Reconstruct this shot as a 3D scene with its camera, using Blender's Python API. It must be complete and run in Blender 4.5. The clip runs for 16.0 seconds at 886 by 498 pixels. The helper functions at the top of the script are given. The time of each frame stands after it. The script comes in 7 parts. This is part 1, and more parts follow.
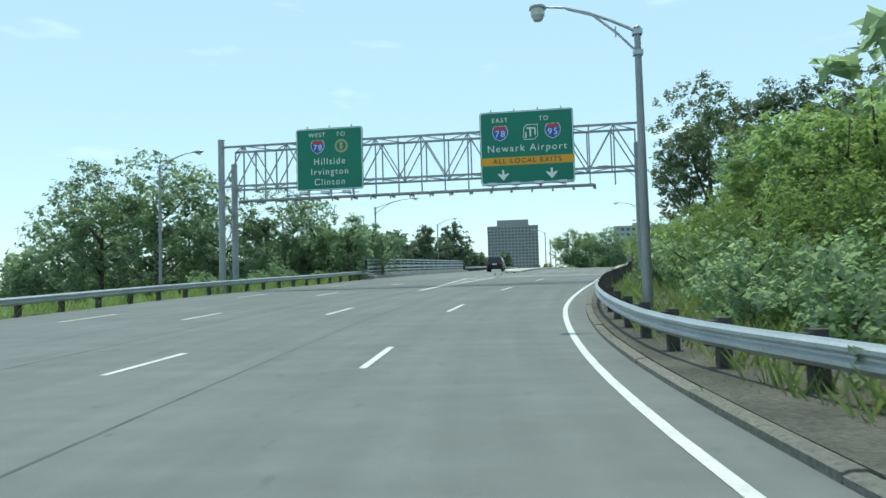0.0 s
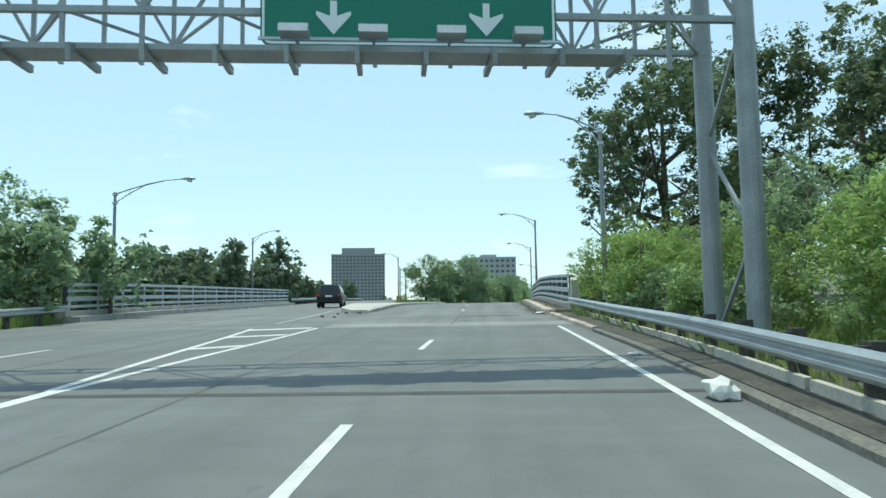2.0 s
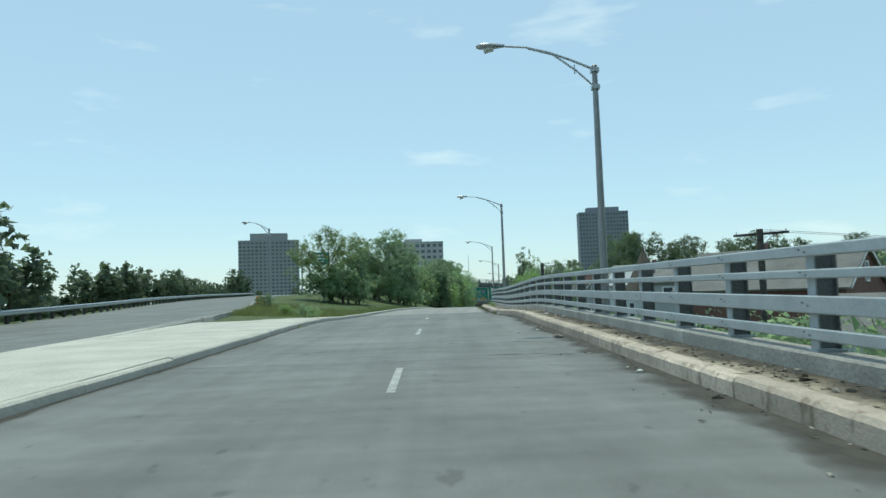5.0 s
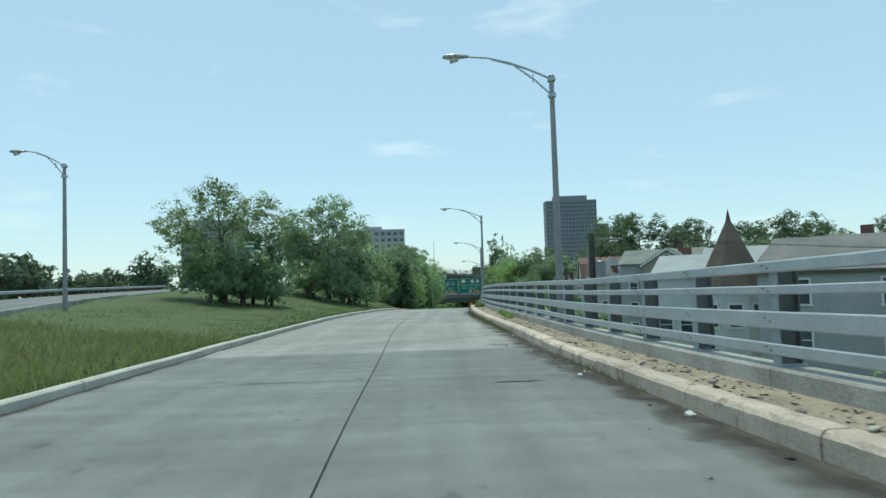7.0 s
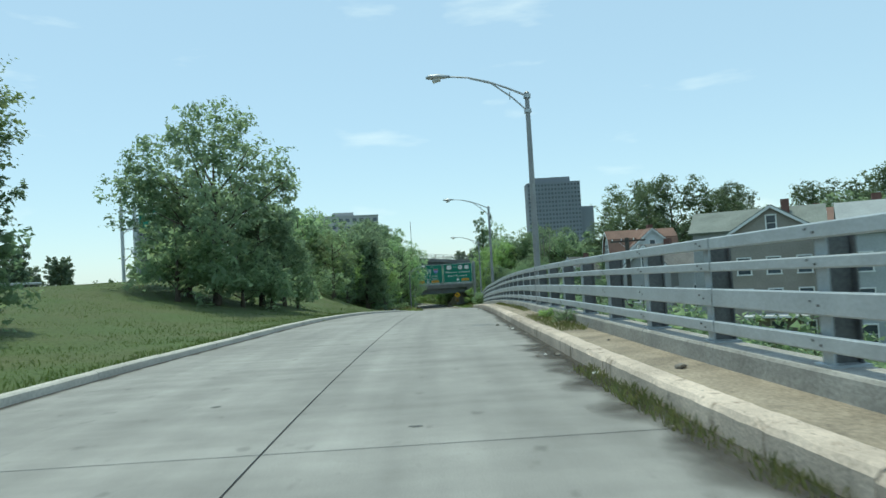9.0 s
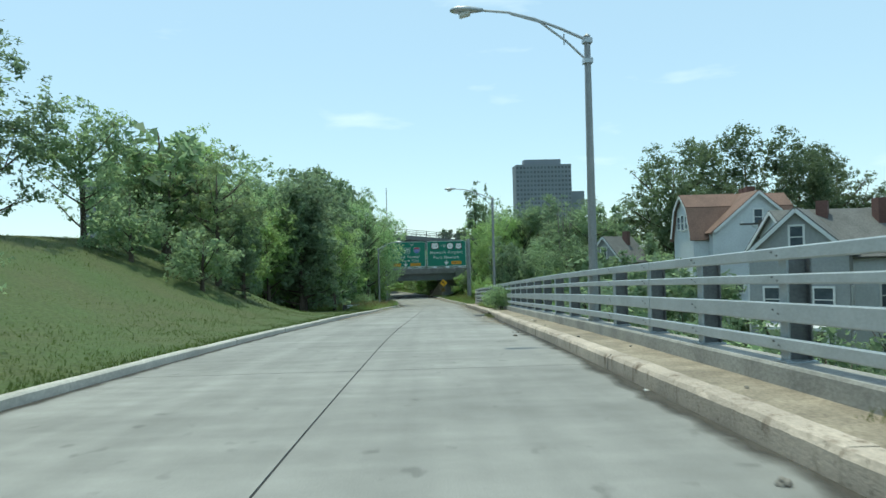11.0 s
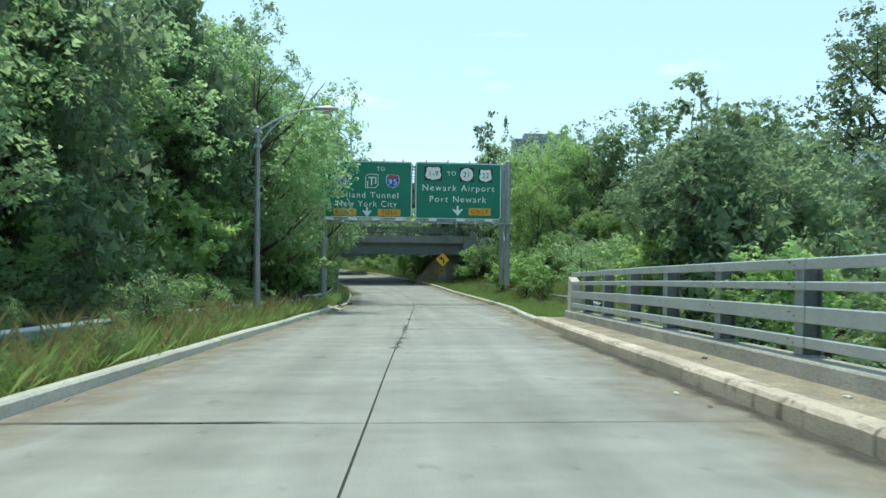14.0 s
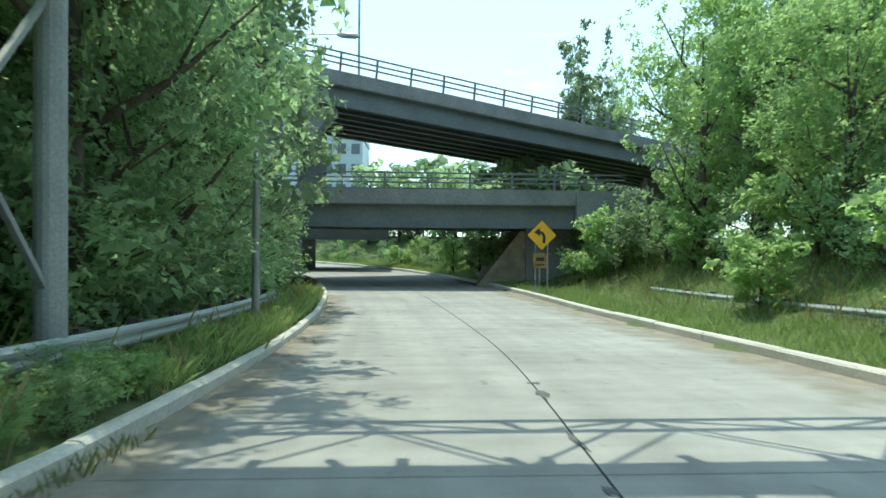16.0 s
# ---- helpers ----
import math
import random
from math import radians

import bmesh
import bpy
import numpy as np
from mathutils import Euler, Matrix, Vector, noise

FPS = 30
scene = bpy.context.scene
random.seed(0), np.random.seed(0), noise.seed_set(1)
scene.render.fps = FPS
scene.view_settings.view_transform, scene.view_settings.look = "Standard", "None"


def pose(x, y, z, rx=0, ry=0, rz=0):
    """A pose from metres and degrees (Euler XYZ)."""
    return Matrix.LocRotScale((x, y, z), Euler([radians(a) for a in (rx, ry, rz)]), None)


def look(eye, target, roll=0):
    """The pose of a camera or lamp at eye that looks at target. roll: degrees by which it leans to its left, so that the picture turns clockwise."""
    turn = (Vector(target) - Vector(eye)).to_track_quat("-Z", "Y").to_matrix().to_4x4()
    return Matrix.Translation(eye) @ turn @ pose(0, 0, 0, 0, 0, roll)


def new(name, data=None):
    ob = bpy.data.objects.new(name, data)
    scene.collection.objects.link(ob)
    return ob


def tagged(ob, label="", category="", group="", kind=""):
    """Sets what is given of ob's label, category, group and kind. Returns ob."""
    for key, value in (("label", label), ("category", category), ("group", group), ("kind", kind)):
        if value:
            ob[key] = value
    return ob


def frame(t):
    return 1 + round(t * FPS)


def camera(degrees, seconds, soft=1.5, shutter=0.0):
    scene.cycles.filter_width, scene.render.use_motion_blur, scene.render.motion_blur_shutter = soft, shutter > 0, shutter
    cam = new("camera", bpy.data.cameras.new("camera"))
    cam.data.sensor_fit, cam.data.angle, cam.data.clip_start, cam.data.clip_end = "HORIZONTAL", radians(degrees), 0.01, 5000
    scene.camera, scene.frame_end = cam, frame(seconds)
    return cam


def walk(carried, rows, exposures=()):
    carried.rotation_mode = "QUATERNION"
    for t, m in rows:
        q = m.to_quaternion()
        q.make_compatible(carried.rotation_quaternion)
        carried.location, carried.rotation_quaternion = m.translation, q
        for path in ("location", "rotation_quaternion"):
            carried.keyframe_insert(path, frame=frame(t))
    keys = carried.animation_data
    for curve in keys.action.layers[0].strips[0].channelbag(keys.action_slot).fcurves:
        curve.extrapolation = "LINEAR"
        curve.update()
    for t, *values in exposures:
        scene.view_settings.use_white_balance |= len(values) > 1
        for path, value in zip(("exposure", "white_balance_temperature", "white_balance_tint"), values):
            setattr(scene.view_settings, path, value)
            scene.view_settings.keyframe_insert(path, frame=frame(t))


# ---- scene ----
cam = camera(65.95, 16.0, shutter=0.08)
ROWS = [
    (0.0, -0.00, -0.00, 1.43, -0.00, 2.68, 1.54),
    (0.5, 0.09, 6.74, 1.45, -3.27, 3.37, 1.18),
    (1.0, 0.58, 13.54, 1.60, -6.68, 4.02, 0.92),
    (1.5, 1.48, 20.34, 1.87, -10.05, 4.59, 0.81),
    (2.0, 2.81, 27.06, 2.18, -12.98, 4.94, 0.89),
    (2.5, 4.54, 33.87, 2.47, -15.23, 5.13, 1.00),
    (3.0, 6.51, 40.86, 2.71, -16.69, 5.08, 1.23),
    (3.5, 8.50, 47.99, 2.95, -17.35, 4.93, 1.48),
    (4.0, 10.49, 55.17, 3.25, -17.76, 4.44, 1.97),
    (4.5, 12.50, 62.37, 3.54, -18.45, 3.85, 2.26),
    (5.0, 14.63, 69.58, 3.78, -19.34, 3.72, 1.93),
    (5.5, 16.91, 76.80, 3.91, -20.19, 3.96, 1.26),
    (6.0, 19.36, 84.08, 3.97, -21.03, 3.66, 1.30),
    (6.5, 22.04, 91.45, 4.05, -21.85, 3.22, 1.45),
    (7.0, 24.85, 98.95, 4.09, -22.60, 2.88, 1.89),
    (7.5, 27.64, 106.53, 3.93, -23.22, 2.62, 2.65),
    (8.0, 30.64, 114.21, 3.79, -23.70, 2.33, 2.98),
    (8.5, 33.84, 122.05, 3.75, -24.13, 2.17, 3.10),
    (9.0, 37.17, 130.05, 3.70, -24.50, 1.90, 3.29),
    (9.5, 40.56, 138.06, 3.61, -24.44, 1.31, 3.88),
    (10.0, 44.01, 146.00, 3.49, -24.71, 0.88, 3.55),
    (10.5, 47.50, 153.85, 3.30, -25.48, 0.77, 2.41),
    (11.0, 51.00, 161.61, 3.04, -26.18, 0.56, 1.45),
    (11.5, 54.52, 169.30, 2.69, -26.56, 0.04, 1.25),
    (12.0, 58.05, 176.99, 2.29, -26.99, -0.22, 1.17),
    (12.5, 61.64, 184.66, 1.84, -27.24, -0.51, 1.00),
    (13.0, 65.33, 192.34, 1.37, -27.36, -0.66, 0.17),
    (13.5, 68.99, 200.28, 0.86, -27.34, -0.80, -0.35),
    (14.0, 72.68, 208.51, 0.31, -27.24, -0.83, -0.64),
    (14.5, 76.42, 216.94, -0.23, -26.82, -0.86, -0.91),
    (15.0, 80.10, 225.38, -0.81, -26.12, -0.96, -0.73),
    (15.5, 83.63, 233.66, -1.40, -25.13, -0.86, -1.06),
    (16.0, 86.87, 241.79, -1.97, -23.81, -0.76, -0.53),
]
EXPOSURES = [(t, e, 6600, -8) for t, e in ((0.0, 0.45), (3.0, 0.4), (5.5, 0.09), (7.0, 0.14), (9.0, 0.2), (11.5, 0.38), (13.5, 0.56), (14.5, 0.74), (15.0, 0.85), (16.0, 1.11))]
walk(cam, [(t, pose(x, y, z, 90 + pitch, roll, yaw)) for t, x, y, z, yaw, pitch, roll in ROWS], EXPOSURES)

# ---- sky, sun ----
SUN_AZ, SUN_EL = radians(96.0), radians(77.0)      # azimuth from +x towards +y
world = bpy.data.worlds.new("sky")
world.use_nodes = True
scene.world = world
wn = world.node_tree.nodes
wl = world.node_tree.links
sky = wn.new("ShaderNodeTexSky")
sky.sky_type = "NISHITA"
sky.sun_disc = False
sky.sun_elevation = SUN_EL
sky.sun_rotation = radians(90.0) - SUN_AZ
sky.air_density, sky.dust_density, sky.ozone_density = 1.0, 0.35, 1.4
wn["Background"].inputs["Strength"].default_value = 0.15
# thin summer cloud wisps
tco = wn.new("ShaderNodeTexCoord")
mapg = wn.new("ShaderNodeMapping")
mapg.inputs["Scale"].default_value = (2.2, 2.2, 9.0)
cl = wn.new("ShaderNodeTexNoise")
cl.inputs["Scale"].default_value, cl.inputs["Detail"].default_value = 2.6, 6.0
cr = wn.new("ShaderNodeMapRange")
cr.inputs["From Min"].default_value, cr.inputs["From Max"].default_value = 0.60, 0.80
cr.inputs["To Max"].default_value = 0.45
cmix = wn.new("ShaderNodeMix")
cmix.data_type = "RGBA"
cmix.inputs["B"].default_value = (6.2, 6.6, 7.0, 1)
wl.new(tco.outputs["Generated"], mapg.inputs["Vector"])
wl.new(mapg.outputs["Vector"], cl.inputs["Vector"])
wl.new(cl.outputs["Fac"], cr.inputs["Value"])
wl.new(cr.outputs["Result"], cmix.inputs["Factor"])
haze = wn.new("ShaderNodeMix")                      # thin even summer haze
haze.data_type = "RGBA"
haze.inputs["Factor"].default_value = 0.6
haze.inputs["B"].default_value = (3.3, 4.4, 5.75, 1)
wl.new(sky.outputs["Color"], haze.inputs["A"])
wl.new(haze.outputs["Result"], cmix.inputs["A"])
wl.new(cmix.outputs["Result"], wn["Background"].inputs["Color"])
sun = new("sun", bpy.data.lights.new("sun", "SUN"))
sun.data.energy, sun.data.angle, sun.data.color = 2.2, radians(0.6), (1.0, 0.95, 0.86)
sun_dir = Vector((math.cos(SUN_EL) * math.cos(SUN_AZ), math.cos(SUN_EL) * math.sin(SUN_AZ), math.sin(SUN_EL)))
sun.matrix_world = look(sun_dir * 200, (0, 0, 0))


# ---- materials ----
def mat(name, base, rough=0.8, var=0.15, scale=3.0, fine=40.0, bump=0.2, metal=0.0, tint=None, island=0.0, obrand=0.0, spec=0.5, dist=0.02):
    m = bpy.data.materials.new(name)
    m.use_nodes = True
    n, l = m.node_tree.nodes, m.node_tree.links
    b = n["Principled BSDF"]
    b.inputs["Roughness"].default_value = rough
    b.inputs["Metallic"].default_value = metal
    b.inputs["Specular IOR Level"].default_value = spec
    tc = n.new("ShaderNodeTexCoord")
    n1 = n.new("ShaderNodeTexNoise")
    n1.inputs["Scale"].default_value = scale
    n1.inputs["Detail"].default_value = 5
    n2 = n.new("ShaderNodeTexNoise")
    n2.inputs["Scale"].default_value = fine
    n2.inputs["Detail"].default_value = 3
    l.new(tc.outputs["Object"], n1.inputs["Vector"])
    l.new(tc.outputs["Object"], n2.inputs["Vector"])
    t2 = tint or tuple(c * (1 - var) for c in base)
    mix = n.new("ShaderNodeMix")
    mix.data_type = "RGBA"
    ramp = n.new("ShaderNodeMapRange")
    ramp.inputs["From Min"].default_value, ramp.inputs["From Max"].default_value = 0.35, 0.65
    l.new(n1.outputs["Fac"], ramp.inputs["Value"])
    l.new(ramp.outputs["Result"], mix.inputs["Factor"])
    mix.inputs["A"].default_value = (*[min(1, c * (1 + var * 0.4)) for c in base], 1)
    mix.inputs["B"].default_value = (*t2, 1)
    last = mix.outputs["Result"]
    hsv = n.new("ShaderNodeHueSaturation")
    l.new(last, hsv.inputs["Color"])
    val = n.new("ShaderNodeMapRange")
    val.inputs["From Min"].default_value, val.inputs["From Max"].default_value = 0.3, 0.7
    val.inputs["To Min"].default_value, val.inputs["To Max"].default_value = 1 - var, 1 + var
    l.new(n2.outputs["Fac"], val.inputs["Value"])
    fac = val.outputs["Result"]
    if island or obrand:
        src = n.new("ShaderNodeNewGeometry").outputs["Random Per Island"] if island else n.new("ShaderNodeObjectInfo").outputs["Random"]
        amt = island or obrand
        r = n.new("ShaderNodeMapRange")
        r.inputs["To Min"].default_value, r.inputs["To Max"].default_value = 1 - amt, 1 + amt
        l.new(src, r.inputs["Value"])
        mul = n.new("ShaderNodeMath")
        mul.operation = "MULTIPLY"
        l.new(fac, mul.inputs[0])
        l.new(r.outputs["Result"], mul.inputs[1])
        fac = mul.outputs["Value"]
    l.new(fac, hsv.inputs["Value"])
    l.new(hsv.outputs["Color"], b.inputs["Base Color"])
    if bump:
        bp = n.new("ShaderNodeBump")
        bp.inputs["Strength"].default_value = bump
        bp.inputs["Distance"].default_value = dist
        l.new(n2.outputs["Fac"], bp.inputs["Height"])
        l.new(bp.outputs["Normal"], b.inputs["Normal"])
    return m


def leaf_mat(name, base, alt, trans=0.45):
    base, alt = [0.96 * c for c in base], [0.92 * c for c in alt]
    m = bpy.data.materials.new(name)
    m.use_nodes = True
    n, l = m.node_tree.nodes, m.node_tree.links
    b = n["Principled BSDF"]
    b.inputs["Roughness"].default_value = 0.55
    b.inputs["Specular IOR Level"].default_value = 0.2
    geo = n.new("ShaderNodeNewGeometry")
    oi = n.new("ShaderNodeObjectInfo")
    mix = n.new("ShaderNodeMix")
    mix.data_type = "RGBA"
    mix.inputs["A"].default_value = (*base, 1)
    mix.inputs["B"].default_value = (*alt, 1)
    l.new(geo.outputs["Random Per Island"], mix.inputs["Factor"])
    hsv = n.new("ShaderNodeHueSaturation")
    r = n.new("ShaderNodeMapRange")
    r.inputs["To Min"].default_value, r.inputs["To Max"].default_value = 0.8, 1.2
    l.new(oi.outputs["Random"], r.inputs["Value"])
    l.new(r.outputs["Result"], hsv.inputs["Value"])
    l.new(mix.outputs["Result"], hsv.inputs["Color"])
    l.new(hsv.outputs["Color"], b.inputs["Base Color"])
    tr = n.new("ShaderNodeBsdfTranslucent")
    glow = n.new("ShaderNodeMix")
    glow.data_type, glow.blend_type = "RGBA", "MULTIPLY"
    glow.inputs["Factor"].default_value = 1.0
    glow.inputs["B"].default_value = (1.8, 1.75, 1.4, 1)
    l.new(hsv.outputs["Color"], glow.inputs["A"])
    l.new(glow.outputs["Result"], tr.inputs["Color"])
    ms = n.new("ShaderNodeMixShader")
    ms.inputs["Fac"].default_value = trans
    l.new(b.outputs["BSDF"], ms.inputs[1])
    l.new(tr.outputs["BSDF"], ms.inputs[2])
    l.new(ms.outputs["Shader"], n["Material Output"].inputs["Surface"])
    return m


def road_mat(name, base, streak, blotch, fine=70.0, crack=0.0, obrand=0.04):
    """Paving: wheel-path streaks along the lane, blotches and grain. Uses the (offset, station) map."""
    m = bpy.data.materials.new(name)
    m.use_nodes = True
    n, l = m.node_tree.nodes, m.node_tree.links
    b = n["Principled BSDF"]
    b.inputs["Roughness"].default_value = 0.85
    b.inputs["Specular IOR Level"].default_value = 0.3
    uv = n.new("ShaderNodeUVMap")
    uv.uv_map = "lane"
    def tex(sx, sy, scale, detail):
        mp = n.new("ShaderNodeMapping")
        mp.inputs["Scale"].default_value = (sx, sy, 1)
        t = n.new("ShaderNodeTexNoise")
        t.inputs["Scale"].default_value, t.inputs["Detail"].default_value = scale, detail
        l.new(uv.outputs["UV"], mp.inputs["Vector"])
        l.new(mp.outputs["Vector"], t.inputs["Vector"])
        return t.outputs["Fac"]
    def rng_(src, lo, hi, a=0.3, z=0.7):
        r = n.new("ShaderNodeMapRange")
        r.inputs["From Min"].default_value, r.inputs["From Max"].default_value = a, z
        r.inputs["To Min"].default_value, r.inputs["To Max"].default_value = lo, hi
        l.new(src, r.inputs["Value"])
        return r.outputs["Result"]
    def mul(a, c):
        x = n.new("ShaderNodeMath")
        x.operation = "MULTIPLY"
        l.new(a, x.inputs[0])
        l.new(c, x.inputs[1])
        return x.outputs["Value"]
    grain = tex(1, 1, fine, 3)
    v = mul(rng_(tex(1.0, 0.035, 1.6, 4), 1 - streak, 1 + streak), rng_(tex(1, 1, 0.35, 6), 1 - blotch, 1 + blotch * 0.7))
    v = mul(v, rng_(tex(0.25, 1.6, 1.1, 5), 1 - blotch * 0.8, 1 + blotch * 0.4))
    v = mul(v, rng_(tex(1, 1, 2.4, 6), 1 - 0.55 * blotch, 1 + 0.3 * blotch))
    spots = rng_(tex(1, 0.55, 3.1, 2), 1.0, 1.0 - 1.6 * blotch, 0.66, 0.74)
    v = mul(mul(v, spots), rng_(grain, 0.88, 1.12))
    oi = n.new("ShaderNodeObjectInfo")
    v = mul(v, rng_(oi.outputs["Random"], 1 - obrand, 1 + obrand, 0, 1))
    hsv = n.new("ShaderNodeHueSaturation")
    hsv.inputs["Color"].default_value = (*base, 1)
    l.new(v, hsv.inputs["Value"])
    l.new(hsv.outputs["Color"], b.inputs["Base Color"])
    bp = n.new("ShaderNodeBump")
    bp.inputs["Strength"].default_value, bp.inputs["Distance"].default_value = 0.3, 0.01
    l.new(grain, bp.inputs["Height"])
    l.new(bp.outputs["Normal"], b.inputs["Normal"])
    return m


ASPHALT = road_mat("asphalt", (0.176, 0.186, 0.182), 0.09, 0.10)
CONCRETE_ROAD = road_mat("concrete_road", (0.305, 0.300, 0.278), 0.11, 0.16)
CONCRETE_DECK = road_mat("concrete_deck", (0.205, 0.211, 0.202), 0.12, 0.18)
CONCRETE = mat("concrete", (0.37, 0.36, 0.33), 0.9, 0.22, 1.2, 25, 0.4, obrand=0.1)
CONCRETE_PALE = mat("concrete_pale", (0.52, 0.50, 0.44), 0.9, 0.15, 0.8, 20, 0.3)
DIRT = mat("verge_dirt", (0.095, 0.09, 0.075), 0.95, 0.35, 1.2, 18, 0.6)
WALK_DIRT = mat("walk_dirt", (0.33, 0.28, 0.21), 0.95, 0.3, 1.5, 25, 0.5)
PAINT = mat("road_paint", (0.66, 0.66, 0.63), 0.7, 0.12, 3, 30, 0.1)
JOINT = mat("joint_tar", (0.035, 0.034, 0.032), 0.8, 0.2, 5, 40, 0.2)
PATCH = mat("asphalt_patch", (0.085, 0.085, 0.08), 0.9, 0.2, 2, 50, 0.3)
SEAM = mat("road_seam", (0.115, 0.12, 0.117), 0.9, 0.2, 2, 50, 0.3)
GALV = mat("galvanised_steel", (0.45, 0.48, 0.49), 0.42, 0.10, 1.5, 30, 0.05, metal=0.6)
ALU = mat("aluminium_rail", (0.44, 0.48, 0.50), 0.5, 0.10, 2.0, 30, 0.05, metal=0.3)
STEEL_DARK = mat("weathered_shade_steel", (0.16, 0.165, 0.165), 0.6, 0.2, 2, 30, 0.1, metal=0.3)
POLE = mat("pole_steel", (0.30, 0.31, 0.31), 0.5, 0.15, 1.5, 30, 0.08, metal=0.5)
WOODPOST = mat("wood_post", (0.085, 0.078, 0.068), 0.9, 0.3, 4, 40, 0.4)
SIGN_GREEN = mat("sign_green", (0.012, 0.190, 0.118), 0.5, 0.07, 0.8, 60, 0.0)
SIGN_WHITE = mat("sign_white", (0.80, 0.82, 0.80), 0.5, 0.03, 1, 30, 0.0)
SIGN_YELLOW = mat("sign_yellow", (0.75, 0.36, 0.03), 0.5, 0.06, 1, 30, 0.0)
SIGN_BLUE = mat("sign_blue", (0.03, 0.10, 0.42), 0.5, 0.03, 1, 30, 0.0)
SIGN_RED = mat("sign_red", (0.50, 0.06, 0.06), 0.5, 0.03, 1, 30, 0.0)
SIGN_BLACK = mat("sign_black", (0.02, 0.02, 0.02), 0.5, 0.03, 1, 30, 0.0)
SIGN_AMBER = mat("sign_amber", (0.80, 0.42, 0.02), 0.5, 0.06, 1, 30, 0.0)
BARK = mat("bark", (0.10, 0.082, 0.062), 0.95, 0.3, 3, 20, 0.6)
GRASS_GROUND = mat("grass_ground", (0.068, 0.102, 0.030), 0.95, 0.28, 0.35, 9, 0.8, tint=(0.092, 0.108, 0.040), dist=0.06)


# ---- road alignment: stations s along the lane that is driven, offsets u to the right ----
ST = np.arange(-60.0, 346.0, 9.0)
AX = [-0.09, -0.08, -0.06, -0.05, -0.04, -0.02, -0.01, 0.01, 0.45, 1.59, 3.45, 5.80, 8.24, 10.63, 13.08, 15.68, 18.48, 21.50, 24.65, 27.77, 31.06, 34.47, 37.94, 41.47, 45.08, 48.74, 52.46, 56.21, 59.98, 63.85, 67.67, 71.36, 75.02, 78.63, 82.19, 85.60, 88.85, 91.83, 94.50, 96.84, 98.43, 99.05, 98.71, 97.40, 95.13, 91.96]
AY = [-59.26, -51.00, -42.00, -33.00, -24.00, -15.00, -6.00, 3.00, 11.98, 20.90, 29.69, 38.37, 47.03, 55.70, 64.36, 72.97, 81.52, 90.00, 98.43, 106.87, 115.25, 123.57, 131.88, 140.16, 148.40, 156.62, 164.81, 172.98, 181.14, 189.25, 197.38, 205.57, 213.78, 222.00, 230.25, 238.56, 246.94, 255.43, 264.03, 272.72, 281.57, 290.54, 299.53, 308.42, 317.13, 325.55]
AZ = [-0.04, -0.03, -0.03, -0.02, -0.01, -0.01, -0.00, 0.00, 0.13, 0.47, 0.87, 1.20, 1.49, 1.84, 2.18, 2.42, 2.52, 2.60, 2.66, 2.49, 2.35, 2.31, 2.25, 2.15, 2.01, 1.79, 1.47, 1.07, 0.62, 0.13, -0.38, -0.92, -1.46, -2.00, -2.59, -3.17, -3.72, -4.13, -4.40, -4.52, -4.53, -4.53, -4.53, -4.53, -4.53, -4.53]
SF = np.arange(-60.0, 345.01, 1.0)


def cubic(xs, ys, x):
    """Smooth curve through evenly spaced control values."""
    ys = np.asarray(ys, float)
    d = np.gradient(ys, xs)
    i = np.clip(np.searchsorted(xs, x) - 1, 0, len(xs) - 2)
    h = xs[i + 1] - xs[i]
    f = (x - xs[i]) / h
    return ((2 * f**3 - 3 * f**2 + 1) * ys[i] + (f**3 - 2 * f**2 + f) * h * d[i] + (-2 * f**3 + 3 * f**2) * ys[i + 1] + (f**3 - f**2) * h * d[i + 1])


RX, RY, RZ = (cubic(ST, v, SF) for v in (AX, AY, AZ))
TX, TY = np.gradient(RX), np.gradient(RY)
TL = np.hypot(TX, TY)
TX, TY = TX / TL, TY / TL


def table(pairs, smooth=9):
    s, v = zip(*pairs)
    w = np.interp(SF, s, v)
    k = np.ones(smooth) / smooth
    return np.convolve(np.pad(w, smooth // 2, mode="edge"), k, mode="valid")


CENTRE = table([(-60, -1.7), (12, -1.65), (22, -1.5), (33, -1.13), (43, -1.02), (52, -0.65), (58, -0.4), (93, -0.5), (108, -0.8), (118, -0.98), (128, -1.38), (142, -1.52), (158, -1.35), (185, -1.15), (202, -1.0), (218, -0.65), (236, -0.15), (245, 0.3), (251, 0.55), (258, 1.1), (264, 1.45), (270, 1.95), (286, 2.2), (340, 2.3)])
KERB_R = table([(-60, 2.55), (5, 2.55), (17, 2.55), (30, 3.0), (40, 3.5), (52, 3.45), (57, 3.2), (75, 3.45), (88, 3.65), (100, 3.4), (111, 3.2), (123, 3.0), (142, 2.3), (155, 2.4), (185, 2.95), (202, 3.05), (222, 3.65), (232, 4.0), (238, 4.15), (248, 4.8), (258, 6.0), (267, 6.5), (280, 6.75), (290, 7.0), (340, 7.2)])
KERB_L = table([(-60, -5.0), (60, -5.0), (73, -4.95), (87, -5.0), (97, -5.5), (112, -5.75), (119, -6.1), (146, -6.0), (157, -5.5), (187, -5.2), (204, -4.8), (213, -4.7), (220, -4.2), (240, -3.7), (252, -3.3), (261, -2.55), (279, -2.1), (340, -2.0)])
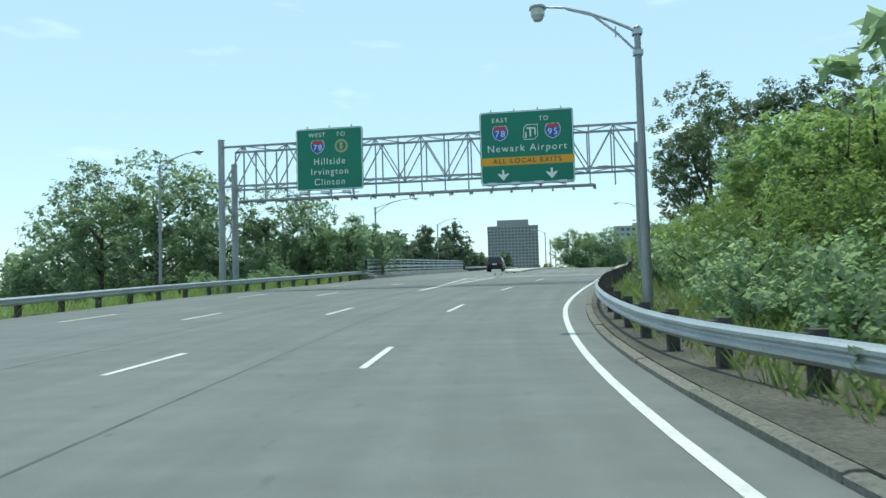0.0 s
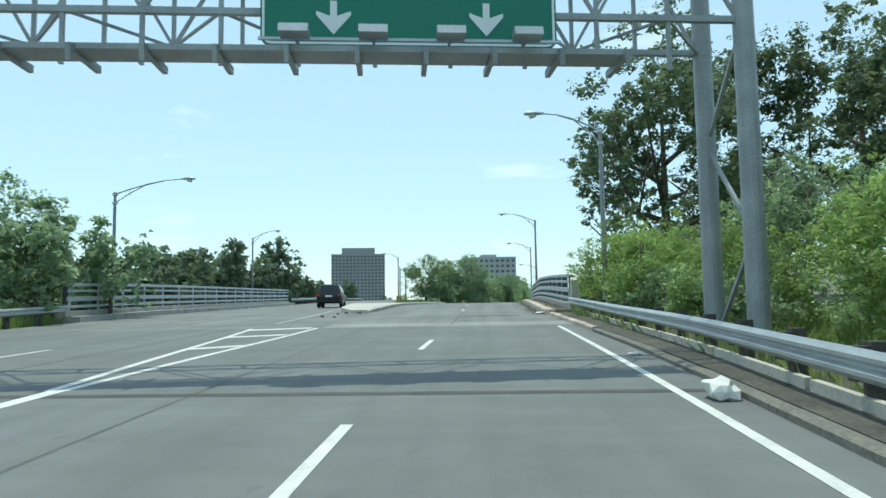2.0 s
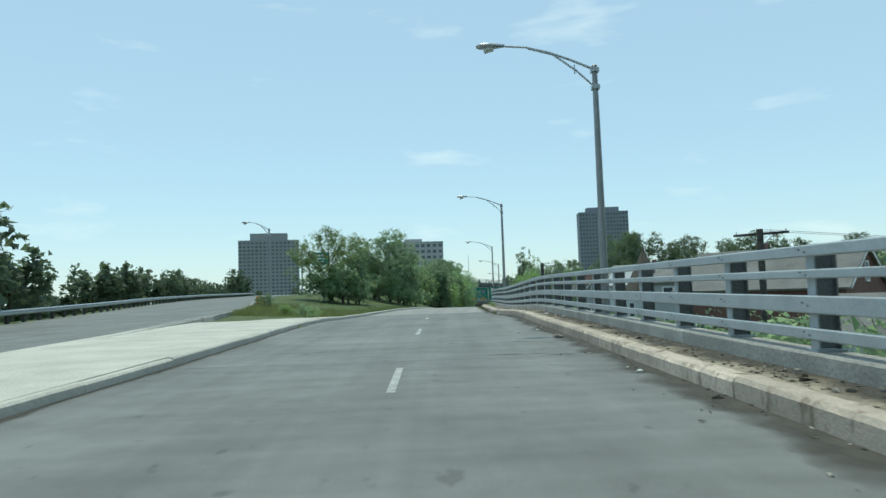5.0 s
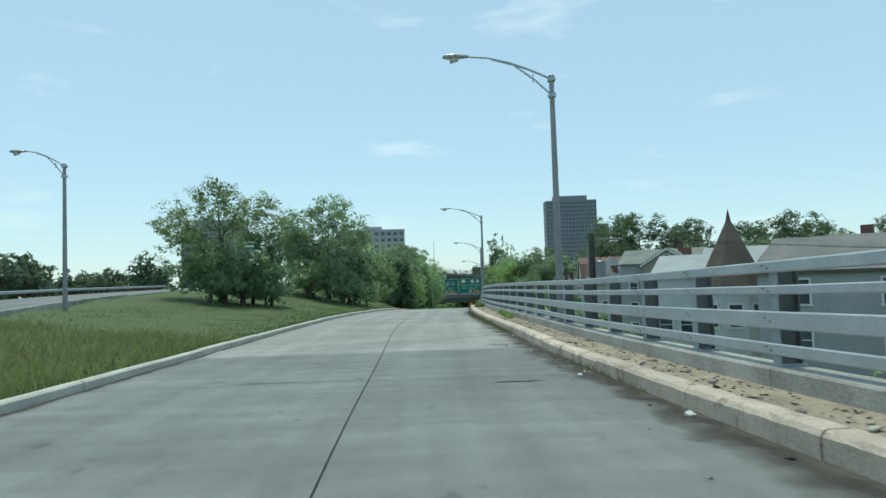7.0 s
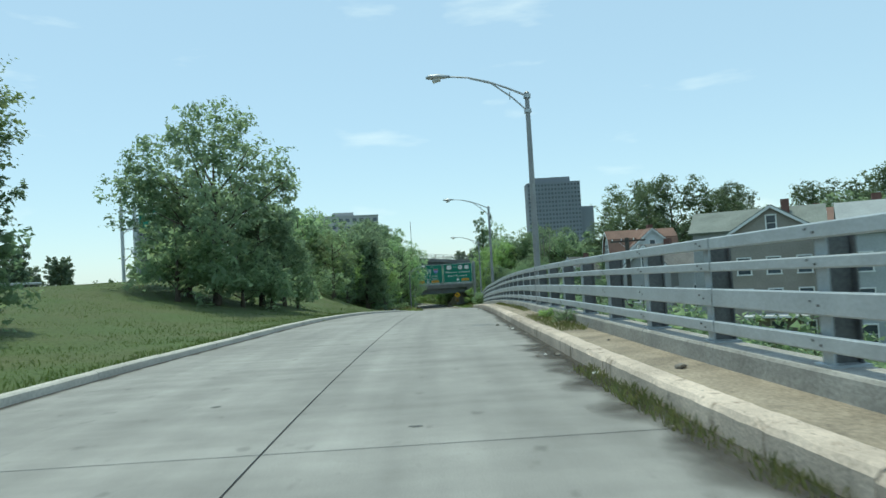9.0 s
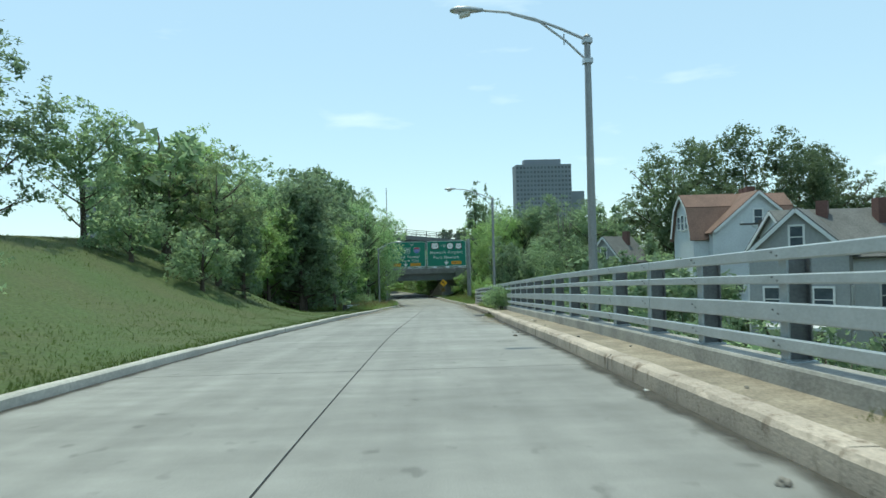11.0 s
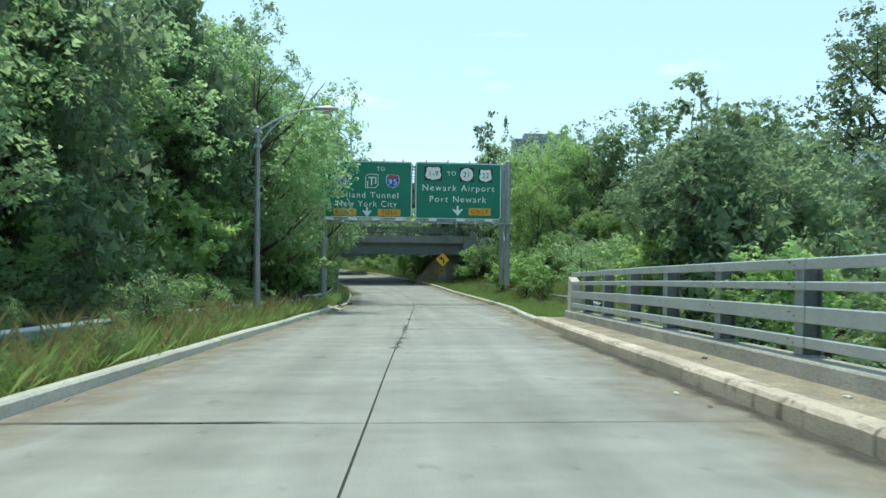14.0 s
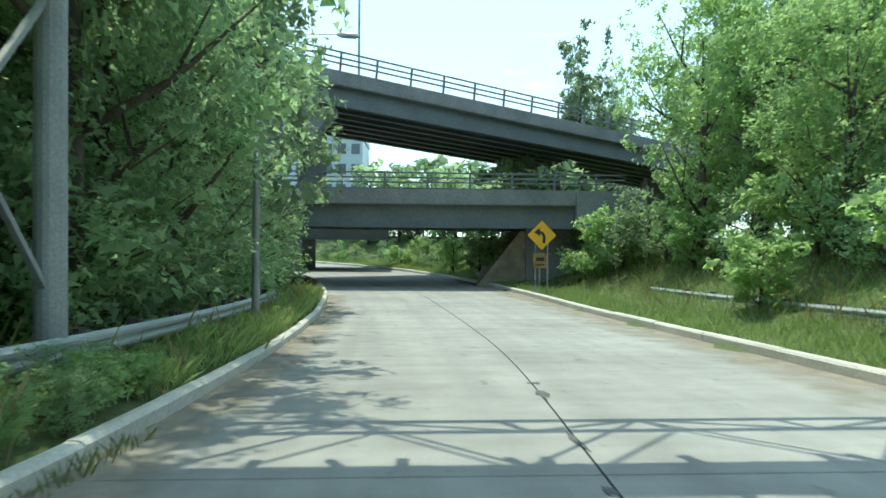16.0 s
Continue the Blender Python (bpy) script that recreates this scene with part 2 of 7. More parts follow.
# the other carriageway: right and left edge, height above the datum
MAIN_R = table([(-60, -5.0), (50, -5.6), (60, -6.0), (80, -9.0), (100, -11.2), (115, -12.8), (130, -17.5), (150, -24.0), (175, -31.0), (200, -37.0), (240, -45.0), (345, -70.0)], 21)
MAIN_L = table([(-60, -17.6), (40, -17.6), (60, -16.9), (80, -18.5), (100, -22.0), (115, -24.5), (130, -28.5), (150, -35.0), (175, -42.0), (200, -48.0), (240, -56.0), (345, -81.0)], 21)
MAIN_Z = table([(-60, 0), (0, 0.0), (30, 0.8), (60, 1.95), (100, 2.75), (140, 3.6), (180, 4.2), (240, 4.8), (345, 4.8)], 21)


def at(tab, s):
    return float(np.interp(s, SF, tab))


def axis(s):
    return at(RX, s), at(RY, s), at(RZ, s)


def road_point(s, u, h=0.0):
    """World place at station s, u metres right of the driven line, h above the road."""
    x, y, z = axis(s)
    tx, ty = at(TX, s), at(TY, s)
    return Vector((x + ty * u, y - tx * u, z + h))


def heading(s):
    """Turn about z that lays +y along the road."""
    return math.degrees(math.atan2(at(TY, s), at(TX, s))) - 90.0


def station(x, y):
    """Stations and offsets for arrays of places."""
    x, y = np.asarray(x, float), np.asarray(y, float)
    d = (x[:, None] - RX[None, ::3]) ** 2 + (y[:, None] - RY[None, ::3]) ** 2
    i = np.argmin(d, 1) * 3
    i = np.clip(i, 0, len(SF) - 1)
    dx, dy = x - RX[i], y - RY[i]
    return SF[i] + dx * TX[i] + dy * TY[i], dx * TY[i] - dy * TX[i]


def smooth01(v):
    v = np.clip(v, 0, 1)
    return v * v * (3 - 2 * v)


def ground_height(x, y):
    """Lie of the land."""
    shape = np.shape(x)
    x, y = np.ravel(x).astype(float), np.ravel(y).astype(float)
    s, u = station(x, y)
    sc = np.clip(s, -60, 345)
    rz, kr, kl, mr, ml, mz = (np.interp(sc, SF, t) for t in (RZ, KERB_R, KERB_L, MAIN_R, MAIN_L, MAIN_Z))
    far = -4.5
    # right of the ramp
    up = np.interp(sc, [-60, 40, 58, 66, 225, 246, 262, 345], [1.2, 1.2, 0.2, -4.5, -4.5, 0.6, 2.6, 3.0])
    off = u - kr
    low = np.interp(sc, [57, 60], [-0.18, 0.1])
    right = rz + np.where(up >= -1, low + (up - low) * smooth01((off - 2.0) / 7.0), -0.3 + (up + 0.3) * smooth01((off - 1.6) / 4.0))
    right = right + (far - right) * smooth01((off - 35) / 60.0) * np.where(up < -1, 1, 0.0)
    # between ramp and the other carriageway, and beyond it
    gap = np.maximum(kl - mr, 0.5)
    f = smooth01((kl - u - 0.4 - np.interp(sc, [205, 240], [0, 6])) / np.minimum(gap, np.interp(sc, [150, 190, 215, 240, 270], [18.0, 13.5, 13.5, 32.0, 40.0])))
    left = np.where(s < 62, np.minimum(rz, mz) - 0.25, rz + 0.12 + (mz - 0.12 - rz) * f)
    left = np.where((u < mr + 0.3) & (u > ml - 0.3), np.minimum(mz, left) - 0.25, left)
    beyond = mz - 0.05 - smooth01((ml - u - 1.5) / 12.0) * np.interp(sc, [-60, 40, 70, 345], [1.0, 1.0, 4.0, 4.0])
    left = np.where(u <= ml - 0.3, beyond, left)
    mid = rz - 0.25
    z = np.where(u > kr + 0.05, right, np.where(u < kl - 0.3, left, mid))
    away = smooth01((np.maximum(-60 - s, s - 345)) / 60.0)
    z = z * (1 - away) + far * away
    far_side = smooth01((np.abs(u) - 120) / 120.0)
    z = z * (1 - far_side) + far * far_side
    return z.reshape(shape)


def gh(x, y):
    return float(ground_height(np.array([x]), np.array([y]))[0])


# ---- mesh helpers ----
def mesh_of(name, verts, faces, material, smooth=False):
    me = bpy.data.meshes.new(name)
    me.from_pydata([tuple(v) for v in verts], [], faces)
    me.materials.append(material)
    if smooth:
        me.polygons.foreach_set("use_smooth", [True] * len(me.polygons))
    me.update()
    return me


def mesh_np(name, verts, quads, material):
    """Fast mesh from arrays of vertices and quads or triangles."""
    n = quads.shape[1]
    me = bpy.data.meshes.new(name)
    me.vertices.add(len(verts))
    me.vertices.foreach_set("co", np.asarray(verts, np.float32).ravel())
    me.loops.add(quads.size)
    me.loops.foreach_set("vertex_index", quads.astype(np.int32).ravel())
    me.polygons.add(len(quads))
    me.polygons.foreach_set("loop_start", np.arange(0, quads.size, n, dtype=np.int32))
    me.materials.append(material)
    me.update()
    me.validate()
    return me


class Build:
    """Collects boxes, tubes and sweeps into one mesh."""

    def __init__(self):
        self.v, self.f = [], []

    def add(self, verts, faces):
        o = len(self.v)
        self.v.extend(Vector(v) for v in verts)
        self.f.extend(tuple(i + o for i in f) for f in faces)
        return self

    def box(self, cx, cy, cz, sx, sy, sz, m=None):
        pts = [Vector((cx + dx * sx / 2, cy + dy * sy / 2, cz + dz * sz / 2)) for dx in (-1, 1) for dy in (-1, 1) for dz in (-1, 1)]
        if m is not None:
            pts = [m @ p for p in pts]
        return self.add(pts, [(0, 1, 3, 2), (4, 6, 7, 5), (0, 4, 5, 1), (2, 3, 7, 6), (0, 2, 6, 4), (1, 5, 7, 3)])

    def beam(self, a, b, w, h=None):
        """Square bar from a to b."""
        a, b = Vector(a), Vector(b)
        d = (b - a)
        side = d.cross(Vector((0, 0, 1)))
        side = side.normalized() if side.length > 1e-4 else Vector((1, 0, 0))
        up = side.cross(d).normalized()
        h = h or w
        ring = [(-w / 2, -h / 2), (w / 2, -h / 2), (w / 2, h / 2), (-w / 2, h / 2)]
        pts = [p + side * x + up * y for p in (a, b) for x, y in ring]
        return self.add(pts, [(3, 2, 1, 0), (4, 5, 6, 7), (0, 1, 5, 4), (1, 2, 6, 5), (2, 3, 7, 6), (3, 0, 4, 7)])

    def tube(self, pts, radii, n=10):
        pts = [Vector(p) for p in pts]
        rings = []
        for i, p in enumerate(pts):
            d = (pts[min(i + 1, len(pts) - 1)] - pts[max(i - 1, 0)]).normalized()
            side = d.cross(Vector((0.1, 0.2, 1)) if abs(d.z) < 0.9 else Vector((1, 0, 0))).normalized()
            up = side.cross(d).normalized()
            r = radii[i] if isinstance(radii, (list, tuple)) else radii
            rings.append([p + (side * math.cos(2 * math.pi * k / n) + up * math.sin(2 * math.pi * k / n)) * r for k in range(n)])
        verts = [v for ring in rings for v in ring]
        faces = [(i * n + k, i * n + (k + 1) % n, (i + 1) * n + (k + 1) % n, (i + 1) * n + k) for i in range(len(pts) - 1) for k in range(n)]
        faces += [tuple(range(n - 1, -1, -1)), tuple((len(pts) - 1) * n + k for k in range(n))]
        return self.add(verts, faces)

    def sweep(self, s0, s1, profile, offset, step=1.5, height=None):
        """Extrude a closed profile of (u, h) along the road between two stations; offset is a table or number."""
        count = max(2, int(math.ceil((s1 - s0) / step)) + 1)
        n = len(profile)
        verts = []
        for i in range(count):
            s = s0 + (s1 - s0) * i / (count - 1)
            o = at(offset, s) if not np.isscalar(offset) else offset
            hz = 0.0 if height is None else at(height, s) - at(RZ, s)
            verts += [road_point(s, o + u, h + hz) for u, h in profile]
        faces = [(i * n + k, i * n + (k + 1) % n, (i + 1) * n + (k + 1) % n, (i + 1) * n + k) for i in range(count - 1) for k in range(n)]
        faces += [tuple(range(n - 1, -1, -1)), tuple((count - 1) * n + k for k in range(n))]
        return self.add(verts, faces)

    def mesh(self, name, material, smooth=False):
        me = mesh_of(name, self.v, self.f, material, smooth)
        bm = bmesh.new()
        bm.from_mesh(me)
        bmesh.ops.recalc_face_normals(bm, faces=bm.faces)
        bm.to_mesh(me)
        bm.free()
        return me

    def obj(self, name, material, parent=None, label="", smooth=False):
        ob = new(name, self.mesh(name, material, smooth))
        if parent is not None:
            ob.parent = parent
        if label:
            ob["label"] = label
        return ob


def empty(name, m=None):
    ob = new(name)
    ob.empty_display_size = 0.2
    if m is not None:
        ob.matrix_world = m
    return ob


def place(s, u, h=0.0, turn=0.0):
    """Pose with +y along the road at s."""
    p = road_point(s, u, h)
    return pose(p.x, p.y, p.z, 0, 0, heading(s) + turn)


# ---- ground ----
def axis_grid(lo, hi, fine_lo, fine_hi, step):
    fine = np.arange(fine_lo, fine_hi + 0.01, step)
    def tail(edge, end):
        out, d, v = [], step * 1.6, edge
        while abs(v - edge) < abs(end - edge):
            v += d * np.sign(end - edge)
            d *= 1.45
            out.append(v)
        return out
    return np.array(sorted(tail(fine_lo, lo)) + list(fine) + tail(fine_hi, hi))


gx, gy = axis_grid(-2500, 2500, -75, 190, 1.6), axis_grid(-2000, 3500, -60, 345, 1.6)
GX, GY = np.meshgrid(gx, gy)
GZ = ground_height(GX, GY)
rough_g = np.sin(GX * 0.9 + np.sin(GY * 0.7) * 2) * np.sin(GY * 1.1 + 1.3) * 0.05
nx = len(gx)
ii, jj = np.meshgrid(np.arange(nx - 1), np.arange(len(gy) - 1))
q0 = (jj * nx + ii).ravel()
ground = new("ground", mesh_np("ground", np.stack([GX, GY, GZ + rough_g], -1).reshape(-1, 3), np.stack([q0, q0 + 1, q0 + nx + 1, q0 + nx], 1), GRASS_GROUND))
ground.data.polygons.foreach_set("use_smooth", [True] * len(ground.data.polygons))
tagged(ground, "grassy ground with mown green turf and dry patches", "ground", kind="structure")


# ---- carriageways ----
def ribbon(name, s0, s1, left, right, h, material, step=1.5, heights=None, thick=0.25):
    count = max(2, int(math.ceil((s1 - s0) / step)) + 1)
    verts, faces = [], []
    for i in range(count):
        s = s0 + (s1 - s0) * i / (count - 1)
        l = at(left, s) if not np.isscalar(left) else left
        r = at(right, s) if not np.isscalar(right) else right
        hz = 0.0
        if heights is not None:
            hz = at(heights, s) - at(RZ, s)
        a, b = road_point(s, l, h + hz), road_point(s, r, h + hz)
        verts += [a, b, b - Vector((0, 0, thick)), a - Vector((0, 0, thick))]
    for i in range(count - 1):
        k = i * 4
        faces += [(k, k + 1, k + 5, k + 4), (k + 1, k + 2, k + 6, k + 5), (k + 3, k, k + 4, k + 7)]
    e = (count - 1) * 4
    faces += [(3, 2, 1, 0), (e, e + 1, e + 2, e + 3)]
    me = mesh_of(name, verts, faces, material)
    lane = []
    for i in range(count):
        st = s0 + (s1 - s0) * i / (count - 1)
        l = at(left, st) if not np.isscalar(left) else left
        r = at(right, st) if not np.isscalar(right) else right
        lane += [(l, st), (r, st), (r, st), (l, st)]
    layer = me.uv_layers.new(name="lane")
    for lp_ in me.loops:
        layer.data[lp_.index].uv = lane[lp_.vertex_index]
    return new(name, me)


approach = ribbon("road_asphalt", -60, 50.3, MAIN_L, KERB_R, 0.0, ASPHALT)
tagged(approach, "wide grey asphalt motorway lanes with faint wheel tracks", "road", kind="structure")
main_road = ribbon("road_main", 50.3, 345, MAIN_L, MAIN_R, 0.0, CONCRETE_DECK, 3.0, MAIN_Z)
tagged(main_road, "grey concrete carriageway that bends away", "road", kind="structure")
throat = ribbon("road_throat", 50.3, 62.5, MAIN_R, KERB_L, 0.002, CONCRETE_DECK, 1.5)
tagged(throat, "grey concrete paving before the traffic island", "road", kind="structure")
apron = ribbon("pavement", 60.6, 109.8, table([(-60, -5.6), (60.6, -5.6), (63, -6.9), (80, -9.4), (100, -11.6), (115, -13.2)], 3), table([(s, v - 0.16) for s, v in zip(SF[::5], KERB_L[::5])]), 0.17, CONCRETE_PALE)
tagged(apron, "pale worn concrete traffic island apron", "pavement", kind="structure")

ramp = tagged(empty("road_ramp"), "two-lane concrete slip road of jointed slabs", "road", kind="structure")
CUTS = [50.3, 52.3, 66.0, 84.5, 102.0, 114.6, 116.8, 120.5, 123.0, 129.0, 135.2, 142.0, 162.0, 182.2, 202.5, 229.0, 242.6, 263.4, 283.5, 304.0, 324.0, 345.0]
for s0, s1 in zip(CUTS, CUTS[1:]):
    m = CONCRETE_DECK if 52 < s0 < 118 else CONCRETE_ROAD
    lanes = ((KERB_L, KERB_R),) if 60 < s0 < 101 else ((KERB_L, CENTRE - 0.012), (CENTRE + 0.012, KERB_R))
    for l, r in lanes:
        ob = ribbon("slab", s0 + 0.012, s1 - 0.012, l, r, 0.0, m)
        ob.parent = ramp
bed = ribbon("joint_filler", 50.2, 345, KERB_L, KERB_R, -0.012, JOINT)
tagged(bed, "black tar filler in the road joints", "road", kind="structure")


def stripe(name, s0, s1, u0, u1, width, parent, h=0.005, material=PAINT, height=None, skew=0.0):
    """Painted line from (s0, u0) to (s1, u1)."""
    n = max(2, int((s1 - s0) / 1.5) + 1)
    verts = []
    for i in range(n):
        f = i / (n - 1)
        s = s0 + (s1 - s0) * f
        o = (at(u0, s) if not np.isscalar(u0) else u0 + (u1 - u0) * f)
        hz = 0.0 if height is None else at(height, s) - at(RZ, s)
        verts += [road_point(s - skew, o - width / 2, h + hz), road_point(s + skew, o + width / 2, h + hz)]
    faces = [(2 * i, 2 * i + 1, 2 * i + 3, 2 * i + 2) for i in range(n - 1)]
    ob = new(name, mesh_of(name, verts, faces, material))
    if parent:
        ob.parent = parent
    return ob


PAINT_FADED = mat("faded_paint", (0.26, 0.26, 0.25), 0.85, 0.4, 9, 35, 0.1, tint=(0.13, 0.13, 0.125))
PAINT_WORN = mat("worn_paint", (0.45, 0.45, 0.43), 0.8, 0.35, 4, 25, 0.1)
marks = tagged(empty("road_marking"), "worn white painted lane lines and gore", "road marking", kind="structure")
EDGE = table([(-60, 1.9), (6, 1.88), (12, 1.97), (19, 2.05), (22, 2.1), (26, 2.27), (28.5, 2.42), (33, 2.6), (36, 2.68), (43, 2.8), (49, 2.85), (345, 2.9)], 3)
stripe("edge_line", -60, 49.6, EDGE, EDGE, 0.135, marks)
for u in (-3.1, -2.43, -1.74, -1.03, -0.27, 0.35, 0.98, 2.18):
    stripe("cross_dash", 47.95, 48.07, u, u, 0.24, marks, material=PAINT_FADED)
LANE_B = table([(-60, -5.9), (0, -5.9), (11.5, -5.7), (21.7, -5.25), (33, -5.5), (345, -5.9)])
LANE_C = table([(-60, -10.0), (21, -9.7), (31, -9.9), (345, -10.2)])
LANE_D = table([(-60, -14.0), (345, -14.2)])
for k in range(-6, 5):
    s = 0.42 + 10.46 * k
    stripe("lane_dash", s - 0.25, s + 2.4, CENTRE, CENTRE, 0.13, marks)
    if s < 24:
        stripe("lane_dash", s - 0.5, s + 2.0, LANE_B, LANE_B, 0.14, marks)
    stripe("lane_dash", s - 1.35, s + 0.9, LANE_C, LANE_C, 0.14, marks)
    stripe("lane_dash", s - 1.35, s + 1.2, LANE_D, LANE_D, 0.14, marks)
for s in (61.2, 71.0, 80.6, 91.7, 102.3):
    stripe("lane_dash", s, s + 2.8, CENTRE, CENTRE, 0.12, marks, material=PAINT_WORN)
stripe("gore_line", 33.0, 36.6, -5.56, -5.62, 0.26, marks)
stripe("gore_line", 36.6, 50.2, -5.54, -5.14, 0.17, marks)
stripe("gore_line", 36.6, 50.2, -5.72, -7.36, 0.17, marks)
for s, a, b in ((42.6, -6.4, -5.45), (46.3, -6.85, -5.4), (49.3, -7.2, -5.35)):
    verts = [road_point(s, a, 0.006), road_point(s + 0.7, b, 0.006), road_point(s + 1.25, b, 0.006), road_point(s + 0.55, a, 0.006)]
    new("gore_bar", mesh_of("gore_bar", verts, [(0, 1, 2, 3)], PAINT)).parent = marks
stripe("edge_line", 53, 110, table([(-60, -6.9), (53, -7.3), (62, -7.6), (80, -10.2), (100, -12.4), (115, -13.9), (345, -20)]), None, 0.13, marks, material=PAINT_WORN, height=MAIN_Z)
patches = tagged(empty("road_patch"), "dark asphalt patches and seams on the road", "road patch", kind="structure")
stripe("seam", -60, 50, table([(-60, -3.5), (345, -3.6)]), None, 0.05, patches, 0.003, SEAM)
stripe("seam", -60, 50, table([(-60, -8.0), (345, -8.1)]), None, 0.08, patches, 0.003, SEAM)
stripe("expansion_joint", 36.0, 36.25, -5.5, -5.5, 22.5, patches, 0.004, PATCH)


def crack(s, u, w, ln, seed, material=SEAM, h=0.004):
    """Ragged spall or tar smear, w across the lane and ln along it."""
    r = random.Random(seed)
    n = 9
    far = [(s + ln * (0.5 + r.uniform(0.0, 0.5) * math.sin(math.pi * k / n) ** 0.5), u - w / 2 + w * k / n) for k in range(n + 1)]
    near = [(s + ln * (0.5 - r.uniform(0.0, 0.5) * math.sin(math.pi * k / n) ** 0.5), u - w / 2 + w * k / n) for k in range(n + 1)]
    verts = [road_point(a, b, h) for a, b in far + near]
    ob = new("spall", mesh_of("spall", verts, [(n + 1 + k, n + 2 + k, k + 1, k) for k in range(n)], material))
    ob.parent = patches
    return ob


for k, (s, u, w, ln) in enumerate(((56.3, 1.0, 2.7, 0.9), (54.9, 0.3, 1.3, 0.35), (53.1, -0.2, 0.9, 0.25), (57.5, 0.6, 2.0, 0.12), (51.2, 1.7, 0.3, 0.12), (84.9, 1.7, 1.3, 0.3), (88.0, 2.0, 0.9, 0.12), (84.6, 2.6, 0.5, 0.4), (86.3, -0.2, 0.2, 0.1), (88.3, 0.25, 0.12, 0.2), (242.1, 0.55, 0.6, 0.3), (242.4, 2.55, 0.8, 0.18), (238.7, 0.02, 0.4, 0.35), (236.2, -0.1, 0.35, 0.5), (245.5, -1.9, 0.6, 0.16), (187.6, 2.0, 0.62, 0.22))):
    crack(s, u, w, ln, k, PATCH if k % 3 == 0 else SEAM)


def drift_mat(name, base, cover):
    """Loose sand that thins out from the kerb (v = 0) to bare road (v = 1)."""
    m = mat(name, base, 0.95, 0.25, 2.5, 60, 0.4)
    n, l = m.node_tree.nodes, m.node_tree.links
    uv = n.new("ShaderNodeUVMap")
    uv.uv_map = "drift"
    sep = n.new("ShaderNodeSeparateXYZ")
    l.new(uv.outputs["UV"], sep.inputs["Vector"])
    tex = n.new("ShaderNodeTexNoise")
    tex.inputs["Scale"].default_value, tex.inputs["Detail"].default_value = 1.3, 8
    l.new(n["Texture Coordinate"].outputs["Object"], tex.inputs["Vector"])
    sub_ = n.new("ShaderNodeMath")
    sub_.operation = "MULTIPLY_ADD"
    sub_.inputs[1].default_value = -0.62
    l.new(sep.outputs["Y"], sub_.inputs[0])
    l.new(tex.outputs["Fac"], sub_.inputs[2])
    rg = n.new("ShaderNodeMapRange")
    rg.inputs["From Min"].default_value, rg.inputs["From Max"].default_value = 0.0, 0.42
    rg.inputs["To Max"].default_value = cover
    l.new(sub_.outputs["Value"], rg.inputs["Value"])
    clear = n.new("ShaderNodeBsdfTransparent")
    ms = n.new("ShaderNodeMixShader")
    l.new(rg.outputs["Result"], ms.inputs["Fac"])
    l.new(clear.outputs["BSDF"], ms.inputs[1])
    l.new(n["Principled BSDF"].outputs["BSDF"], ms.inputs[2])
    l.new(ms.outputs["Shader"], n["Material Output"].inputs["Surface"])
    return m


SAND = drift_mat("sand_drift", (0.35, 0.295, 0.22), 0.6)
GRIME_SHADE = drift_mat("gutter_grime_shade", (0.085, 0.078, 0.065), 0.95)


def drift(name, s0, s1, tab, u0, width, h, material, label):
    count = int((s1 - s0) / 1.5) + 2
    verts, uvs = [], []
    for i in range(count):
        s = s0 + (s1 - s0) * i / (count - 1)
        o = at(tab, s)
        for k in (0, 1):
            verts.append(road_point(s, o + u0 + width * k, h))
            uvs.append((s, k))
    faces = [(2 * i, 2 * i + 1, 2 * i + 3, 2 * i + 2) for i in range(count - 1)]
    me = mesh_of(name, verts, faces, material)
    lay = me.uv_layers.new(name="drift")
    for lp in me.loops:
        lay.data[lp.index].uv = uvs[lp.vertex_index]
    return tagged(new(name, me), label, "sand", kind="stuff")


drift("sand_drift", 196, 300, KERB_R, -0.01, -1.5, 0.006, SAND, "tan sand washed along the kerb")
drift("sand_drift", 205, 290, KERB_L, 0.01, 1.1, 0.006, SAND, "tan sand washed along the grass kerb")
drift("gutter_grime_shade", 57, 100, KERB_R, -0.01, -0.7, 0.006, GRIME_SHADE, "thin grey-brown silt beside the bridge kerb")
drift("gutter_grime_shade", 100, 150, KERB_R, -0.005, -0.75, 0.0075, GRIME_SHADE, "dark silt and moss beside the bridge kerb")
# this narrow strip also paints the shaded gap along the kerb foot
drift("gutter_grime_shade", 100, 240, KERB_R, -0.005, -0.36, 0.0085, GRIME_SHADE, "dark grime, wet silt and painted gap shade in the gutter")
drift("gutter_grime_shade", 57, 100, KERB_R, 0.98, -0.75, 0.238, GRIME_SHADE, "dark dirt and leaf mould on the bridge walkway")
drift("gutter_grime_shade", 62, 220, KERB_L, 0.005, 0.22, 0.008, GRIME_SHADE, "dark grime along the foot of the kerb")


